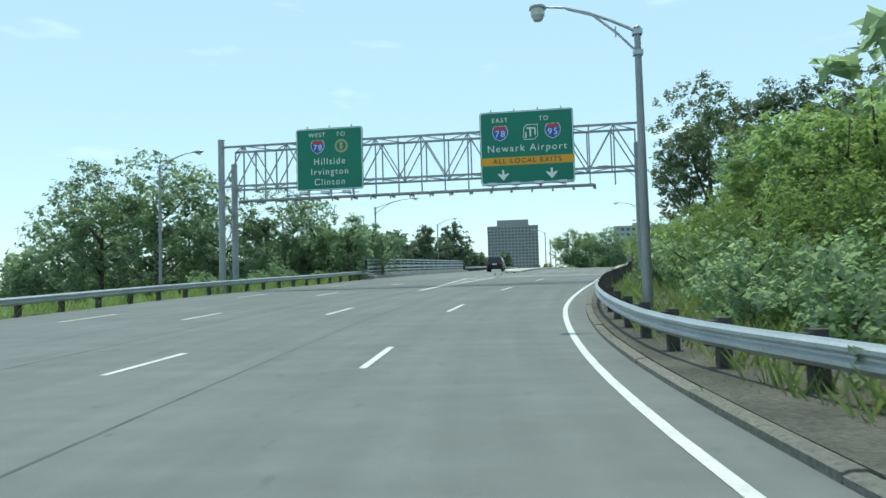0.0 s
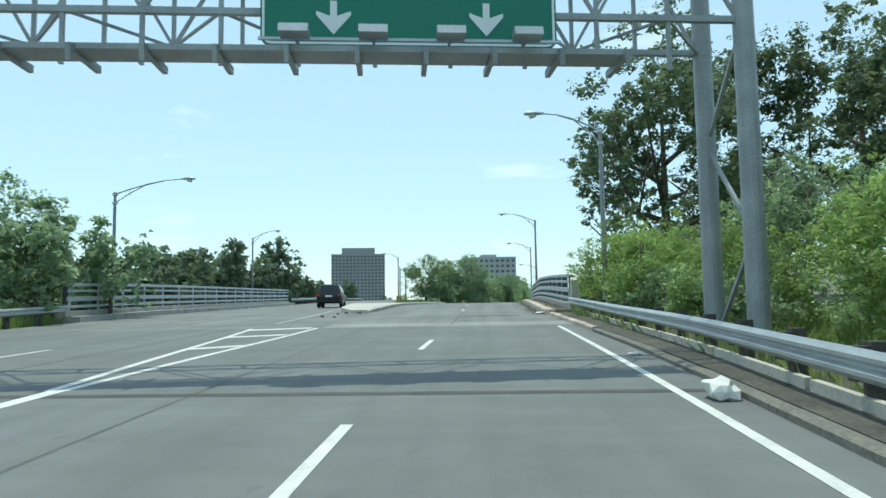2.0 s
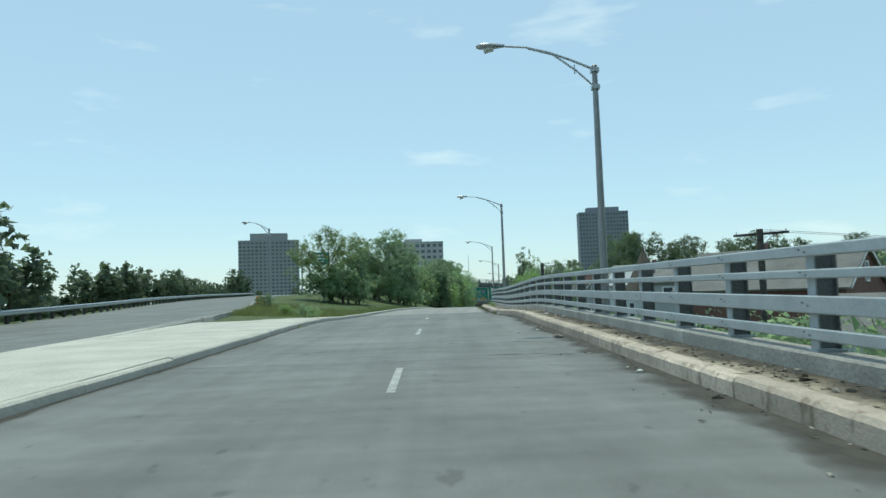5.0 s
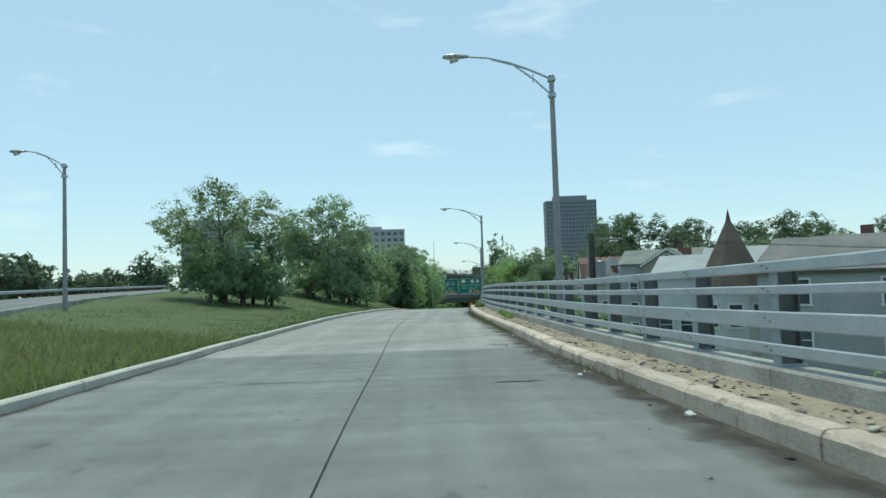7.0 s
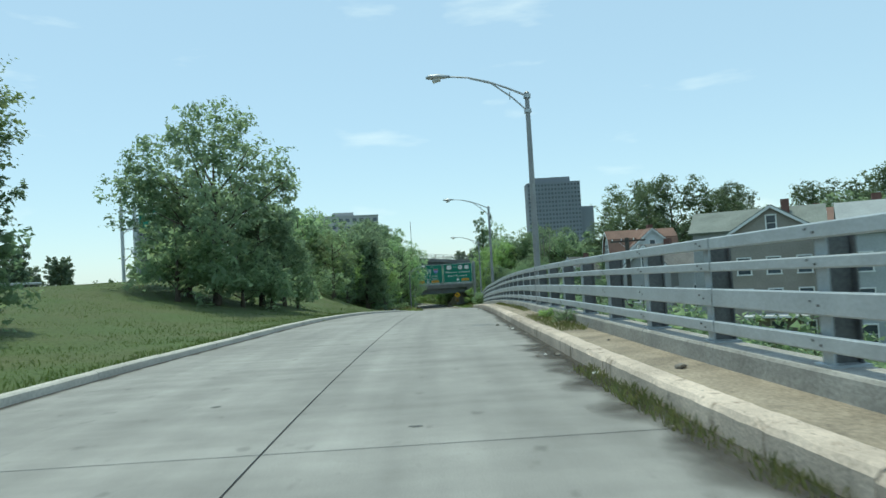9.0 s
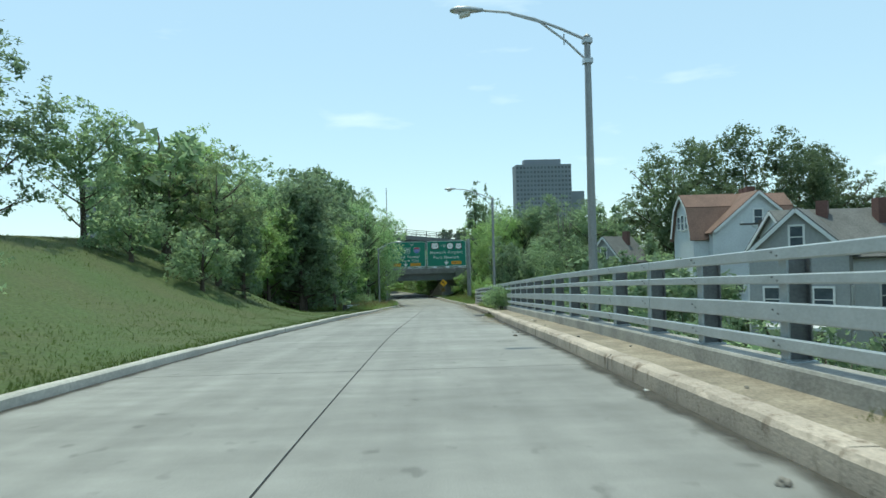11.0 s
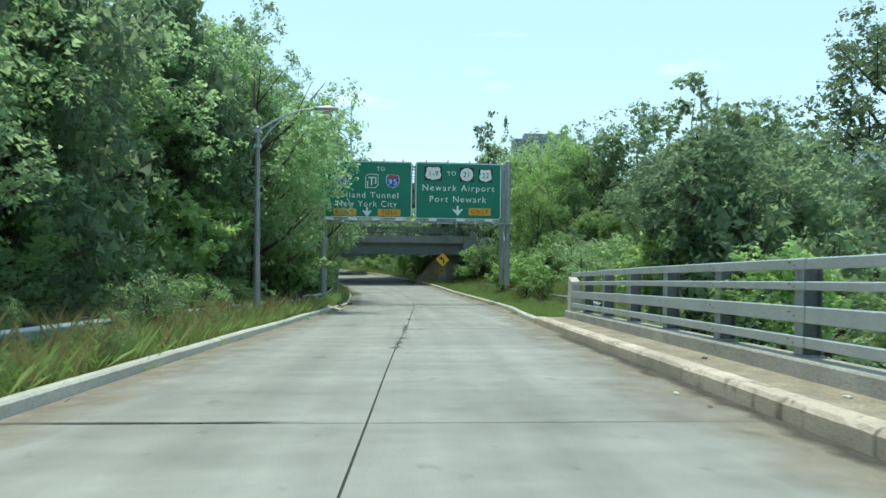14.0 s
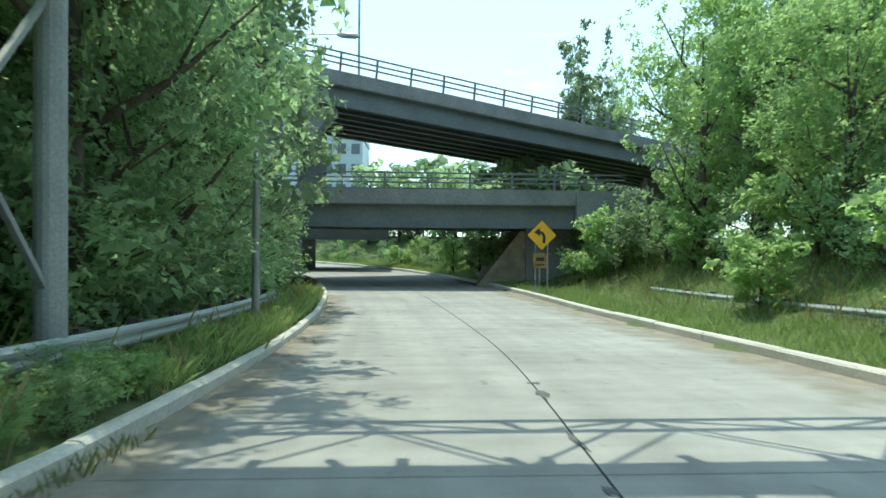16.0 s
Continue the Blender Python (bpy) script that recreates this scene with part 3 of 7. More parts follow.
# ---- kerbs and bridge parapets ----
BERM = mat("asphalt_berm", (0.13, 0.128, 0.115), 0.95, 0.3, 0.8, 20, 0.5, tint=(0.185, 0.175, 0.145), obrand=0.1)
CONCRETE_KERB = mat("kerb_concrete", (0.56, 0.475, 0.39), 0.9, 0.2, 0.9, 38, 0.3, tint=(0.42, 0.355, 0.29), obrand=0.12)
def stained(m, colour, scale, low, high, squash=0.25):
    """Rusty brown runs and scrapes with shapes of their own, drawn out downwards."""
    n, l = m.node_tree.nodes, m.node_tree.links
    shader = n["Principled BSDF"].inputs["Base Color"]
    before = shader.links[0].from_socket
    tc, mp, ns, rg, mx = n.new("ShaderNodeTexCoord"), n.new("ShaderNodeMapping"), n.new("ShaderNodeTexNoise"), n.new("ShaderNodeMapRange"), n.new("ShaderNodeMix")
    mp.inputs["Scale"].default_value = (1, 1, squash)
    ns.inputs["Scale"].default_value, ns.inputs["Detail"].default_value, ns.inputs["Roughness"].default_value = scale, 6, 0.7
    rg.inputs["From Min"].default_value, rg.inputs["From Max"].default_value = low, high
    mx.data_type = "RGBA"
    mx.inputs["B"].default_value = (*colour, 1)
    l.new(tc.outputs["Object"], mp.inputs["Vector"])
    l.new(mp.outputs["Vector"], ns.inputs["Vector"])
    l.new(ns.outputs["Fac"], rg.inputs["Value"])
    l.new(rg.outputs["Result"], mx.inputs["Factor"])
    l.new(before, mx.inputs["A"])
    l.new(mx.outputs["Result"], shader)


stained(CONCRETE_KERB, (0.17, 0.125, 0.085), 3.4, 0.56, 0.68)
stained(CONCRETE_KERB, (0.10, 0.085, 0.065), 11.0, 0.62, 0.70, 0.4)


def kerb(name, s0, s1, offset, h, w, side, label, length=3.0, gap=0.015, material=CONCRETE, height=None, wear=0.0):
    root = tagged(empty(name), label, "kerb", kind="structure")
    rng = random.Random(name + str(s0))
    s = s0
    while s < s1 - 0.2:
        e = min(s + length * rng.uniform(0.85, 1.15), s1)
        dh, du = rng.uniform(-0.012, 0.012), rng.uniform(-0.012, 0.012)
        prof = [(0, -0.25), (side * 0.0, h * 0.75), (side * 0.035, h - 0.01), (side * 0.07, h), (side * (w - 0.03), h), (side * w, h - 0.03), (side * w, -0.25)]
        prof = [(u + du, v + (dh if v > 0 else 0)) for u, v in prof]
        b = Build().sweep(s + gap, e, prof, offset, 0.16 if wear > 0.02 else 0.3 if wear else 1.5, height)
        stone = b.obj("kerb_stone", material, root)
        for v in stone.data.vertices if wear else ():      # chipped, rounded and settled edges
            v.co += noise.noise_vector(v.co * 0.9) * wear * 0.2 + noise.noise_vector(v.co * 6.1) * wear * 0.3
        if wear > 0.02:                                      # spalled arrises, on single rings of the front edge
            for k, v in enumerate(stone.data.vertices):
                j = k % 7
                bite = max(0.0, noise.noise(Vector((v.co.x, v.co.y, 0)) * 2.3) - 0.12) * rng.uniform(0.2, 1.0)
                if j in (2, 3):
                    v.co.z -= bite * (0.22 if j == 2 else 0.12)
        s = e
    return root


kerb("kerb_ramp_left", 60.4, 345, KERB_L, 0.17, 0.17, -1, "worn pale concrete kerb along the grass bank", material=CONCRETE_PALE, wear=0.012)
kerb("kerb_approach", -60, 46.9, KERB_R, 0.09, 0.2, 1, "low dirty asphalt kerb under the guard rail", material=BERM)
kerb("kerb_broken", 47.0, 56.0, KERB_R, 0.14, 0.2, 1, "broken pale concrete kerb stones before the bridge", 1.5, 0.05, material=CONCRETE_KERB, wear=0.03)
kerb("kerb_bridge", 56.4, 245.0, KERB_R, 0.25, 0.3, 1, "tall chipped concrete kerb of the bridge walkway", 6.0, 0.02, material=CONCRETE_KERB, wear=0.032)
kerb("kerb_ramp_right", 245.2, 345, KERB_R, 0.2, 0.2, 1, "worn pale concrete kerb beside rough grass", material=CONCRETE_PALE, wear=0.016)
kerb("kerb_island", 63.0, 160, MAIN_R, 0.16, 0.17, 1, "worn pale concrete kerb of the traffic island", height=MAIN_Z)
# flat dark strips: the joint at the kerb with its shade painted in
gutter = tagged(empty("gutter_joint_shade"), "dark strips for the joint and its shade at the kerb foot", "joint", kind="structure")
for s0, s1, w in ((126.0, 131.5, 0.05), (133.0, 136.2, 0.08), (139.0, 140.4, 0.1), (186.0, 206.4, 0.06), (209.0, 214.0, 0.04)):
    stripe("joint_shade_run", s0, s1, KERB_R - 0.5 * w, None, w, gutter, 0.012, JOINT)
walkway = Build().sweep(56.6, 245, [(0.29, -0.3), (0.29, 0.235), (1.02, 0.235), (1.02, -0.3)], KERB_R).obj("pavement", WALK_DIRT)
tagged(walkway, "narrow dirty bridge walkway with sand and litter", "pavement", kind="structure")
parapet = tagged(empty("parapet"), "low weathered concrete parapet under the rails", "parapet", kind="structure")
s = 56.6
while s < 244.5:
    e = min(s + 9.0, 245)
    Build().sweep(s + 0.02, e, [(0.98, -1.2), (0.98, 0.44), (1.0, 0.47), (1.42, 0.47), (1.44, 0.44), (1.44, -1.2)], KERB_R).obj("parapet_block", CONCRETE, parapet)
    s = e
Build().sweep(62, 236, [(1.1, -7), (1.1, -1.1), (1.4, -1.1), (1.4, -7)], KERB_R, 4).obj("wall_retaining", CONCRETE, parapet)


def bridge_rail(name, s0, s1, offset, u, label, height=None, bars=((0.61, 0.75, 0.06), (0.92, 1.13, 0.07), (1.33, 1.44, 0.06), (1.59, 1.73, 0.09)), base=0.47, side=1, pitch=2.4, length=9.6):
    root = tagged(empty(name), label, "bridge rail")
    s = s0
    while s < s1 - 0.3:
        e = min(s + length, s1)
        for lo, hi, d in bars:
            c = 0.015
            prof = [(u, lo + c), (u, hi - c), (u + side * c, hi), (u + side * (d - c), hi), (u + side * d, hi - c), (u + side * d, lo + c), (u + side * (d - c), lo), (u + side * c, lo)]
            Build().sweep(s + 0.018, e - 0.018, prof, offset, 1.6, height).obj("rail_bar", ALU, root)
        s = e
    top = bars[-1][1] - 0.04
    n = int((s1 - s0 - 0.6) / pitch)
    bolts = Build()
    for i in range(n + 1):
        s = s0 + 0.3 + pitch * i
        for lo, hi, d in bars:
            for along in (-0.06, 0.06):
                bolts.box(-side * 0.004, along, (lo + hi) / 2 + (0.02 if along > 0 else -0.015), 0.012, 0.022, 0.022, place(s, at(offset, s) + u, 0.0 if height is None else at(height, s) - at(RZ, s)))
        hz = 0.0 if height is None else at(height, s) - at(RZ, s)
        m = place(s, at(offset, s) + u + side * 0.17, hz)
        b = Build()
        b.box(side * 0.05, 0, base + 0.012, 0.36, 0.26, 0.024, m)
        b.box(-side * 0.07, 0, (base + top) / 2, 0.02, 0.17, top - base, m)
        flange = b.obj("rail_post", ALU, root)
        # web and back flange take a darker steel that paints in their shade
        b = Build()
        b.box(side * 0.19, 0, (base + top * 0.96) / 2 + 0.012, 0.02, 0.15, top * 0.96 - base - 0.03, m)
        b.box(side * 0.06, 0, (base + top * 0.98) / 2 + 0.012, 0.235, 0.02, top * 0.98 - base - 0.03, m)
        b.obj("shaded_web", STEEL_DARK, flange)
    tagged(bolts.obj("bolt_heads", STEEL_DARK, root), "small dark bolt heads along the rail bars", kind="stuff")
    return root


bridge_rail("bridge_rail", 57.6, 244.2, KERB_R, 1.03, "grey aluminium four-bar bridge rail on a concrete parapet")
MAIN_RAIL = MAIN_L
bridge_rail("bridge_rail", 57.0, 103.0, MAIN_RAIL, -0.75, "grey aluminium bridge rail with bars beside the carriageway", MAIN_Z, side=-1)
Build().sweep(56.8, 103.4, [(-0.02, -0.6), (-0.02, 0.25), (-0.72, 0.25), (-0.72, 0.47), (-1.2, 0.47), (-1.2, -0.9)], MAIN_L, 2, MAIN_Z).obj("parapet", CONCRETE)
tagged(bpy.data.objects["parapet.001"], "weathered concrete parapet of the far bridge side", "parapet", kind="structure")
for s, tab, u, hz in ((56.9, KERB_R, 1.2, 0.0), (244.6, KERB_R, 1.2, 0.0)):
    b = Build()
    m = place(s, at(tab, s) + u, hz)
    b.add([m @ Vector(v) for v in ((-0.16, -0.2, 0), (0.16, -0.2, 0), (0.16, 0.2, 0), (-0.16, 0.2, 0), (-0.14, -0.2, 1.45), (0.14, -0.2, 1.45), (0.14, 0.2, 1.58), (-0.14, 0.2, 1.58))], [(3, 2, 1, 0), (4, 5, 6, 7), (0, 1, 5, 4), (1, 2, 6, 5), (2, 3, 7, 6), (3, 0, 4, 7)])
    tagged(b.obj("end_post", CONCRETE_PALE), "chipped concrete end post of the bridge rail", "post")

WBEAM = [(0.0, 0.0), (-0.03, 0.03), (-0.075, 0.06), (-0.075, 0.1), (-0.02, 0.14), (-0.02, 0.17), (-0.075, 0.21), (-0.075, 0.25), (-0.03, 0.28), (0.0, 0.31), (0.012, 0.3), (-0.015, 0.27), (-0.06, 0.245), (-0.06, 0.215), (-0.005, 0.175), (-0.005, 0.135), (-0.06, 0.095), (-0.06, 0.065), (-0.018, 0.035), (0.012, 0.01)]


def guard_rail(s0, s1, offset, u, label, h=0.42, side=1, height=None, post=WOODPOST, pitch=1.9):
    root = tagged(empty("guard_rail"), label, "guard rail")
    s = s0
    while s < s1 - 0.2:
        e = min(s + 3.81, s1)
        prof = [(u + side * a, h + b) for a, b in WBEAM]
        Build().sweep(s, e + 0.05, prof, offset, 1.3, height).obj("beam", GALV, root)
        s = e
    for i in range(int((s1 - s0) / pitch) + 1):
        s = s0 + pitch * i
        hz = 0.0 if height is None else at(height, s) - at(RZ, s)
        m = place(s, at(offset, s) + u, hz)
        Build().box(side * 0.09, 0, h + 0.14, 0.16, 0.14, 0.34, m).box(side * 0.25, 0, h / 2 - 0.2, 0.17, 0.19, h + 1.1, m).obj("post", post, root)
    return root


GUARD_R = table([(-60, 4.25), (5, 4.1), (6.5, 3.85), (8, 3.4), (10, 3.05), (14, 2.95), (20, 3.0), (30, 3.5), (41, 4.2), (52, 4.35), (57, 4.3)], 5)
first_rail = guard_rail(-40, 57.2, GUARD_R, 0.0, "galvanised steel guard rail on dark weathered posts")
for k in range(10):
    s_ = 20.2 + 3.8 * k
    Build().sweep(s_ + 0.06, min(s_ + 3.7, 57), [(0.1, 0.06), (0.1, 0.24), (0.2, 0.24), (0.2, 0.06)], GUARD_R, 1.3).obj("rub_rail", CONCRETE_PALE, first_rail, "pale weathered lower rub rail")
verge = Build().sweep(-60, 57, [(0.19, -0.3), (0.19, 0.1), (1.6, 0.12), (3.2, 0.16), (3.2, -0.3)], KERB_R).obj("verge", DIRT)
tagged(verge, "bare dirt verge with leaf litter under the guard rail", "ground", kind="structure")
guard_rail(-40, 56.5, MAIN_L, -0.5, "galvanised steel guard rail beside the trees", side=-1)
guard_rail(103.5, 230, MAIN_L, -0.5, "galvanised guard rail on the far side of the carriageway", side=-1, height=MAIN_Z)
RAIL_R2 = table([(-60, 9), (244, 6.4), (250, 8.2), (257, 9.4), (268, 10.2), (345, 12)])
guard_rail(245.5, 284, RAIL_R2, 0.0, "weathered guard rail half sunk in tall grass", h=0.4)
guard_rail(256, 281, KERB_L, -1.5, "weathered guard rail under the trees", side=-1, h=0.42)
RAIL_L2 = KERB_L + np.interp(SF, [226, 246, 256.2], [-2.6, -2.4, -1.5])
guard_rail(227.2, 255.9, RAIL_L2, 0.0, "guard rail half sunk in tall verge grass", side=-1, h=0.25)


# ---- lamp posts ----
def lamp_post(s, u, base_h, top_h, reach, side=-1, name="street_lamp", label="tall grey steel street lamp with a truss arm", round_head=False, ground_base=None, hz=0.0):
    """Pole at (s, u); the arm reaches sideways over the road."""
    root = tagged(empty(name, place(s, u, hz)), label, "street lamp", "street lamps along the road")
    p = road_point(s, u, hz)
    foot = base_h
    b = Build().tube([(0, 0, foot), (0, 0, foot + 0.4), (0, 0, top_h)], [0.125, 0.12, 0.075], 14)
    b.tube([(0, 0, foot - 0.02), (0, 0, foot + 0.22)], [0.19, 0.16], 14)
    b.tube([(0, 0, top_h), (0, 0, top_h + 0.05)], [0.09, 0.04], 12)
    b.obj("pole", POLE, root)
    d = side
    upper = [(d * reach * f, 0, top_h - 0.1 + 0.78 * math.sin(f * math.pi / 2)) for f in (0, 0.25, 0.5, 0.75, 1.0)]
    lower = [(d * reach * f, 0, top_h - 0.62 + 1.2 * math.sin(min(1, f / 0.72) * math.pi / 2)) for f in (0, 0.2, 0.45, 0.72)]
    b = Build().tube(upper, [0.04, 0.036, 0.032, 0.03, 0.03], 8).tube(lower, 0.028, 8)
    b.tube([(d * reach * 0.22, 0, top_h + 0.06), (d * reach * 0.22, 0, top_h - 0.2)], 0.02, 6)
    b.box(0, 0, top_h - 0.12, 0.22, 0.22, 0.12).box(0, 0, top_h - 0.62, 0.22, 0.22, 0.12)
    b.obj("arm", GALV, root)
    hx, hz2 = d * (reach + 0.05), top_h + 0.68
    if round_head:
        b = Build().tube([(hx, 0, hz2 + 0.08), (hx, 0, hz2), (hx, 0, hz2 - 0.06)], [0.06, 0.2, 0.21], 14)
        b.obj("head", POLE, root)
        Build().tube([(hx, 0, hz2 - 0.06), (hx, 0, hz2 - 0.22), (hx, 0, hz2 - 0.34)], [0.18, 0.17, 0.1], 14).obj("lens", LENS, root)
    else:
        rings = [(hx - d * 0.1, 0.05, 0.05), (hx + d * 0.08, 0.1, 0.08), (hx + d * 0.3, 0.17, 0.11), (hx + d * 0.6, 0.17, 0.09), (hx + d * 0.72, 0.08, 0.03)]
        verts, n = [], 12
        for x, w, h in rings:
            verts += [(x, w * math.cos(2 * math.pi * k / n), hz2 + (h if math.sin(2 * math.pi * k / n) > 0 else h * 0.6) * math.sin(2 * math.pi * k / n)) for k in range(n)]
        faces = [(i * n + k, i * n + (k + 1) % n, (i + 1) * n + (k + 1) % n, (i + 1) * n + k) for i in range(4) for k in range(n)]
        faces += [tuple(range(n)), tuple(4 * n + k for k in range(n))]
        Build().add(verts, faces).obj("head", GALV, root, smooth=True)
        Build().tube([(hx + d * 0.25, 0, hz2 - 0.04), (hx + d * 0.5, 0, hz2 - 0.12)], [0.1, 0.09], 10).obj("lens", LENS, root)
    return root


LENS = mat("lamp_lens", (0.55, 0.56, 0.52), 0.25, 0.05, 2, 30, 0.0)
lamp_post(16.7, 3.9, 0.1, 7.1, 2.3, round_head=True, label="grey steel street lamp with a round glass head")
lamp_post(54.8, 5.4, 0.0, 7.6, 2.3)
for st_, up_, top_ in ((90.7, 4.86, 7.55), (123.5, 4.14, 8.1), (158.8, 3.6, 7.6), (187.2, 4.14, 7.5), (218.7, 4.7, 7.95)):
    lamp_post(st_, up_, -0.6, top_, 2.6)
lamp_post(245.65, -4.8, 0.0, 6.55, 1.9, side=1, label="grey steel street lamp in front of dark trees")
lamp_post(39.4, -25.7, -0.5, 8.5, 2.6, side=1)
lamp_post(64.8, -20.2, -1.0, 6.9, 3.9, side=1)
lamp_post(97.5, -25.3, -1.0, 7.4, 2.4, side=1)
lamp_post(135.6, -17.7, 0.6, 8.25, 1.9, side=-1, label="grey steel street lamp on the grassy bank")


# ---- sign gantries ----
def text_part(body, size, x, y, parent, material, name="lettering", squeeze=1.0, yoff=-0.035, align="CENTER", width=None):
    """Raised lettering in the local x-z plane, facing -y."""
    cu = bpy.data.curves.new(name, "FONT")
    cu.body, cu.size, cu.align_x, cu.align_y = body, size, align, "CENTER"
    cu.space_character = 1.24
    tmp = bpy.data.objects.new("tmp", cu)
    scene.collection.objects.link(tmp)
    bpy.context.view_layer.update()
    me = bpy.data.meshes.new_from_object(tmp.evaluated_get(bpy.context.evaluated_depsgraph_get()))
    bpy.data.objects.remove(tmp)
    bpy.data.curves.remove(cu)
    if width:
        xs = [v.co.x for v in me.vertices]
        squeeze = width / (max(xs) - min(xs))
    me.transform(Matrix.Translation((x, yoff, y)) @ Matrix.Rotation(radians(90), 4, "X") @ Matrix.Diagonal((squeeze, 1, 1, 1)))
    me.materials.clear()
    me.materials.append(material)
    # one part a word: split where the gap is wider than between letters
    spans = sorted((min(me.vertices[i].co.x for i in p.vertices), max(me.vertices[i].co.x for i in p.vertices)) for p in me.polygons)
    cuts, reach = [], spans[0][1]
    for lo, hi in spans:
        if lo - reach > 0.27 * size * squeeze:
            cuts.append((lo + reach) / 2)
        reach = max(reach, hi)
    for lo, hi in zip([-1e9] + cuts, cuts + [1e9]):
        keep = [p for p in me.polygons if lo < p.center.x < hi]
        order = {v: i for i, v in enumerate(sorted({v for p in keep for v in p.vertices}))}
        word = mesh_of(name, [me.vertices[v].co for v in order], [tuple(order[v] for v in p.vertices) for p in keep], material)
        new(name, word).parent = parent
    bpy.data.meshes.remove(me)


def plate(name, outline, material, parent, y=-0.03, thick=0.01, label=""):
    """Flat plate with an outline in x-z, facing -y."""
    n = len(outline)
    verts = [(x, y, z) for x, z in outline] + [(x, y + thick, z) for x, z in outline]
    faces = [tuple(range(n)), tuple(range(2 * n - 1, n - 1, -1))] + [(i, (i + 1) % n, n + (i + 1) % n, n + i) for i in range(n)]
    return Build().add(verts, faces).obj(name, material, parent, label)


def rounded(cx, cz, w, h, r, k=5):
    pts = []
    for qx, qz, a in ((1, -1, -90), (1, 1, 0), (-1, 1, 90), (-1, -1, 180)):
        for i in range(k + 1):
            t = radians(a + 90 * i / k)
            pts.append((cx + qx * (w / 2 - r) + r * math.cos(t), cz + qz * (h / 2 - r) + r * math.sin(t)))
    return pts


def ring_plate(name, cx, cz, w, h, r, t, material, parent, y=-0.032):
    outer, inner = rounded(cx, cz, w, h, r), rounded(cx, cz, w - 2 * t, h - 2 * t, max(r - t, 0.02))
    n = len(outer)
    verts = [(x, y, z) for x, z in outer] + [(x, y, z) for x, z in inner]
    faces = [(i, (i + 1) % n, n + (i + 1) % n, n + i) for i in range(n)]
    return Build().add(verts, faces).obj(name, material, parent)


def shield_outline(cx, cz, w, h, k=1.0):
    pts = [(-0.36, 0.5), (-0.18, 0.46), (0, 0.5), (0.18, 0.46), (0.36, 0.5), (0.47, 0.3), (0.5, 0.08), (0.45, -0.15), (0.3, -0.35), (0, -0.5), (-0.3, -0.35), (-0.45, -0.15), (-0.5, 0.08), (-0.47, 0.3)]
    return [(cx + x * w * k, cz + z * h * k) for x, z in pts]


def interstate(number, cx, cz, size, parent):
    s = plate("route_shield", shield_outline(cx, cz, size, size), SIGN_WHITE, parent, -0.036)
    plate("shield_blue", [(x, z) for x, z in shield_outline(cx, cz, size, size, 0.93)], SIGN_BLUE, s, -0.042)
    band = [(cx - 0.43 * size, cz + 0.24 * size), (cx + 0.43 * size, cz + 0.24 * size), (cx + 0.34 * size, cz + 0.455 * size), (cx - 0.34 * size, cz + 0.455 * size)]
    plate("shield_red", band, SIGN_RED, s, -0.048)
    text_part(number, size * 0.58, cx, cz - 0.06 * size, s, SIGN_WHITE, "route_number", 1.0, -0.055)
    return s


def white_shield(number, cx, cz, w, h, parent, circle=False):
    if circle:
        out = [(cx + w / 2 * math.cos(2 * math.pi * i / 24), cz + h / 2 * math.sin(2 * math.pi * i / 24)) for i in range(24)]
        back = [(cx + (x - cx) * 1.0, z) for x, z in out]
    else:
        k = [(-0.3, 0.5), (-0.12, 0.45), (0.12, 0.45), (0.3, 0.5), (0.44, 0.36), (0.4, 0.2), (0.47, 0.0), (0.5, -0.18), (0.38, -0.38), (0.15, -0.44), (0, -0.5), (-0.15, -0.44), (-0.38, -0.38), (-0.5, -0.18), (-0.47, 0.0), (-0.4, 0.2), (-0.44, 0.36)]
        back = [(cx + x * w, cz + z * h) for x, z in k]
    plate("shield_ground", rounded(cx, cz, w * 1.12, h * 1.1, 0.08), SIGN_BLACK, parent, -0.034)
    s = plate("route_shield", back, SIGN_WHITE, parent, -0.04)
    text_part(number, h * 0.56, cx, cz - 0.02 * h, s, SIGN_BLACK, "route_number", 0.85, -0.055)
    return s


def down_arrow(cx, cz, size, parent):
    k = [(-0.1, 0.5), (0.1, 0.5), (0.1, 0.05), (0.5, 0.2), (0.5, 0.08), (0.0, -0.5), (-0.5, 0.08), (-0.5, 0.2), (-0.1, 0.05)]
    return plate("arrow", [(cx + x * size, cz + z * size) for x, z in k], SIGN_WHITE, parent, -0.036, 0.008)


def turnpike_mark(cx, cz, w, h, parent):
    s = plate("route_mark", [(cx - w / 2, cz - h / 2), (cx + w * 0.28, cz - h / 2), (cx + w / 2, cz - h * 0.28), (cx + w / 2, cz + h * 0.5), (cx - w * 0.28, cz + h / 2), (cx - w / 2, cz + h * 0.3)], SIGN_WHITE, parent, -0.036)
    plate("mark_field", [(cx - w * 0.46, cz - h * 0.46), (cx + w * 0.26, cz - h * 0.46), (cx + w * 0.46, cz - h * 0.26), (cx + w * 0.46, cz + h * 0.46), (cx - w * 0.26, cz + h * 0.46), (cx - w * 0.46, cz + h * 0.28)], SIGN_GREEN, s, -0.041)
    Build().box(cx - 0.02 * w, -0.05, cz + h * 0.25, w * 0.5, 0.008, h * 0.1).box(cx - 0.02 * w, -0.05, cz, w * 0.11, 0.008, h * 0.6).box(cx + w * 0.3, -0.05, cz + h * 0.05, w * 0.09, 0.008, h * 0.5).box(cx - w * 0.33, -0.05, cz - h * 0.2, w * 0.08, 0.008, h * 0.4).obj("mark_letter", SIGN_WHITE, s)
    return s


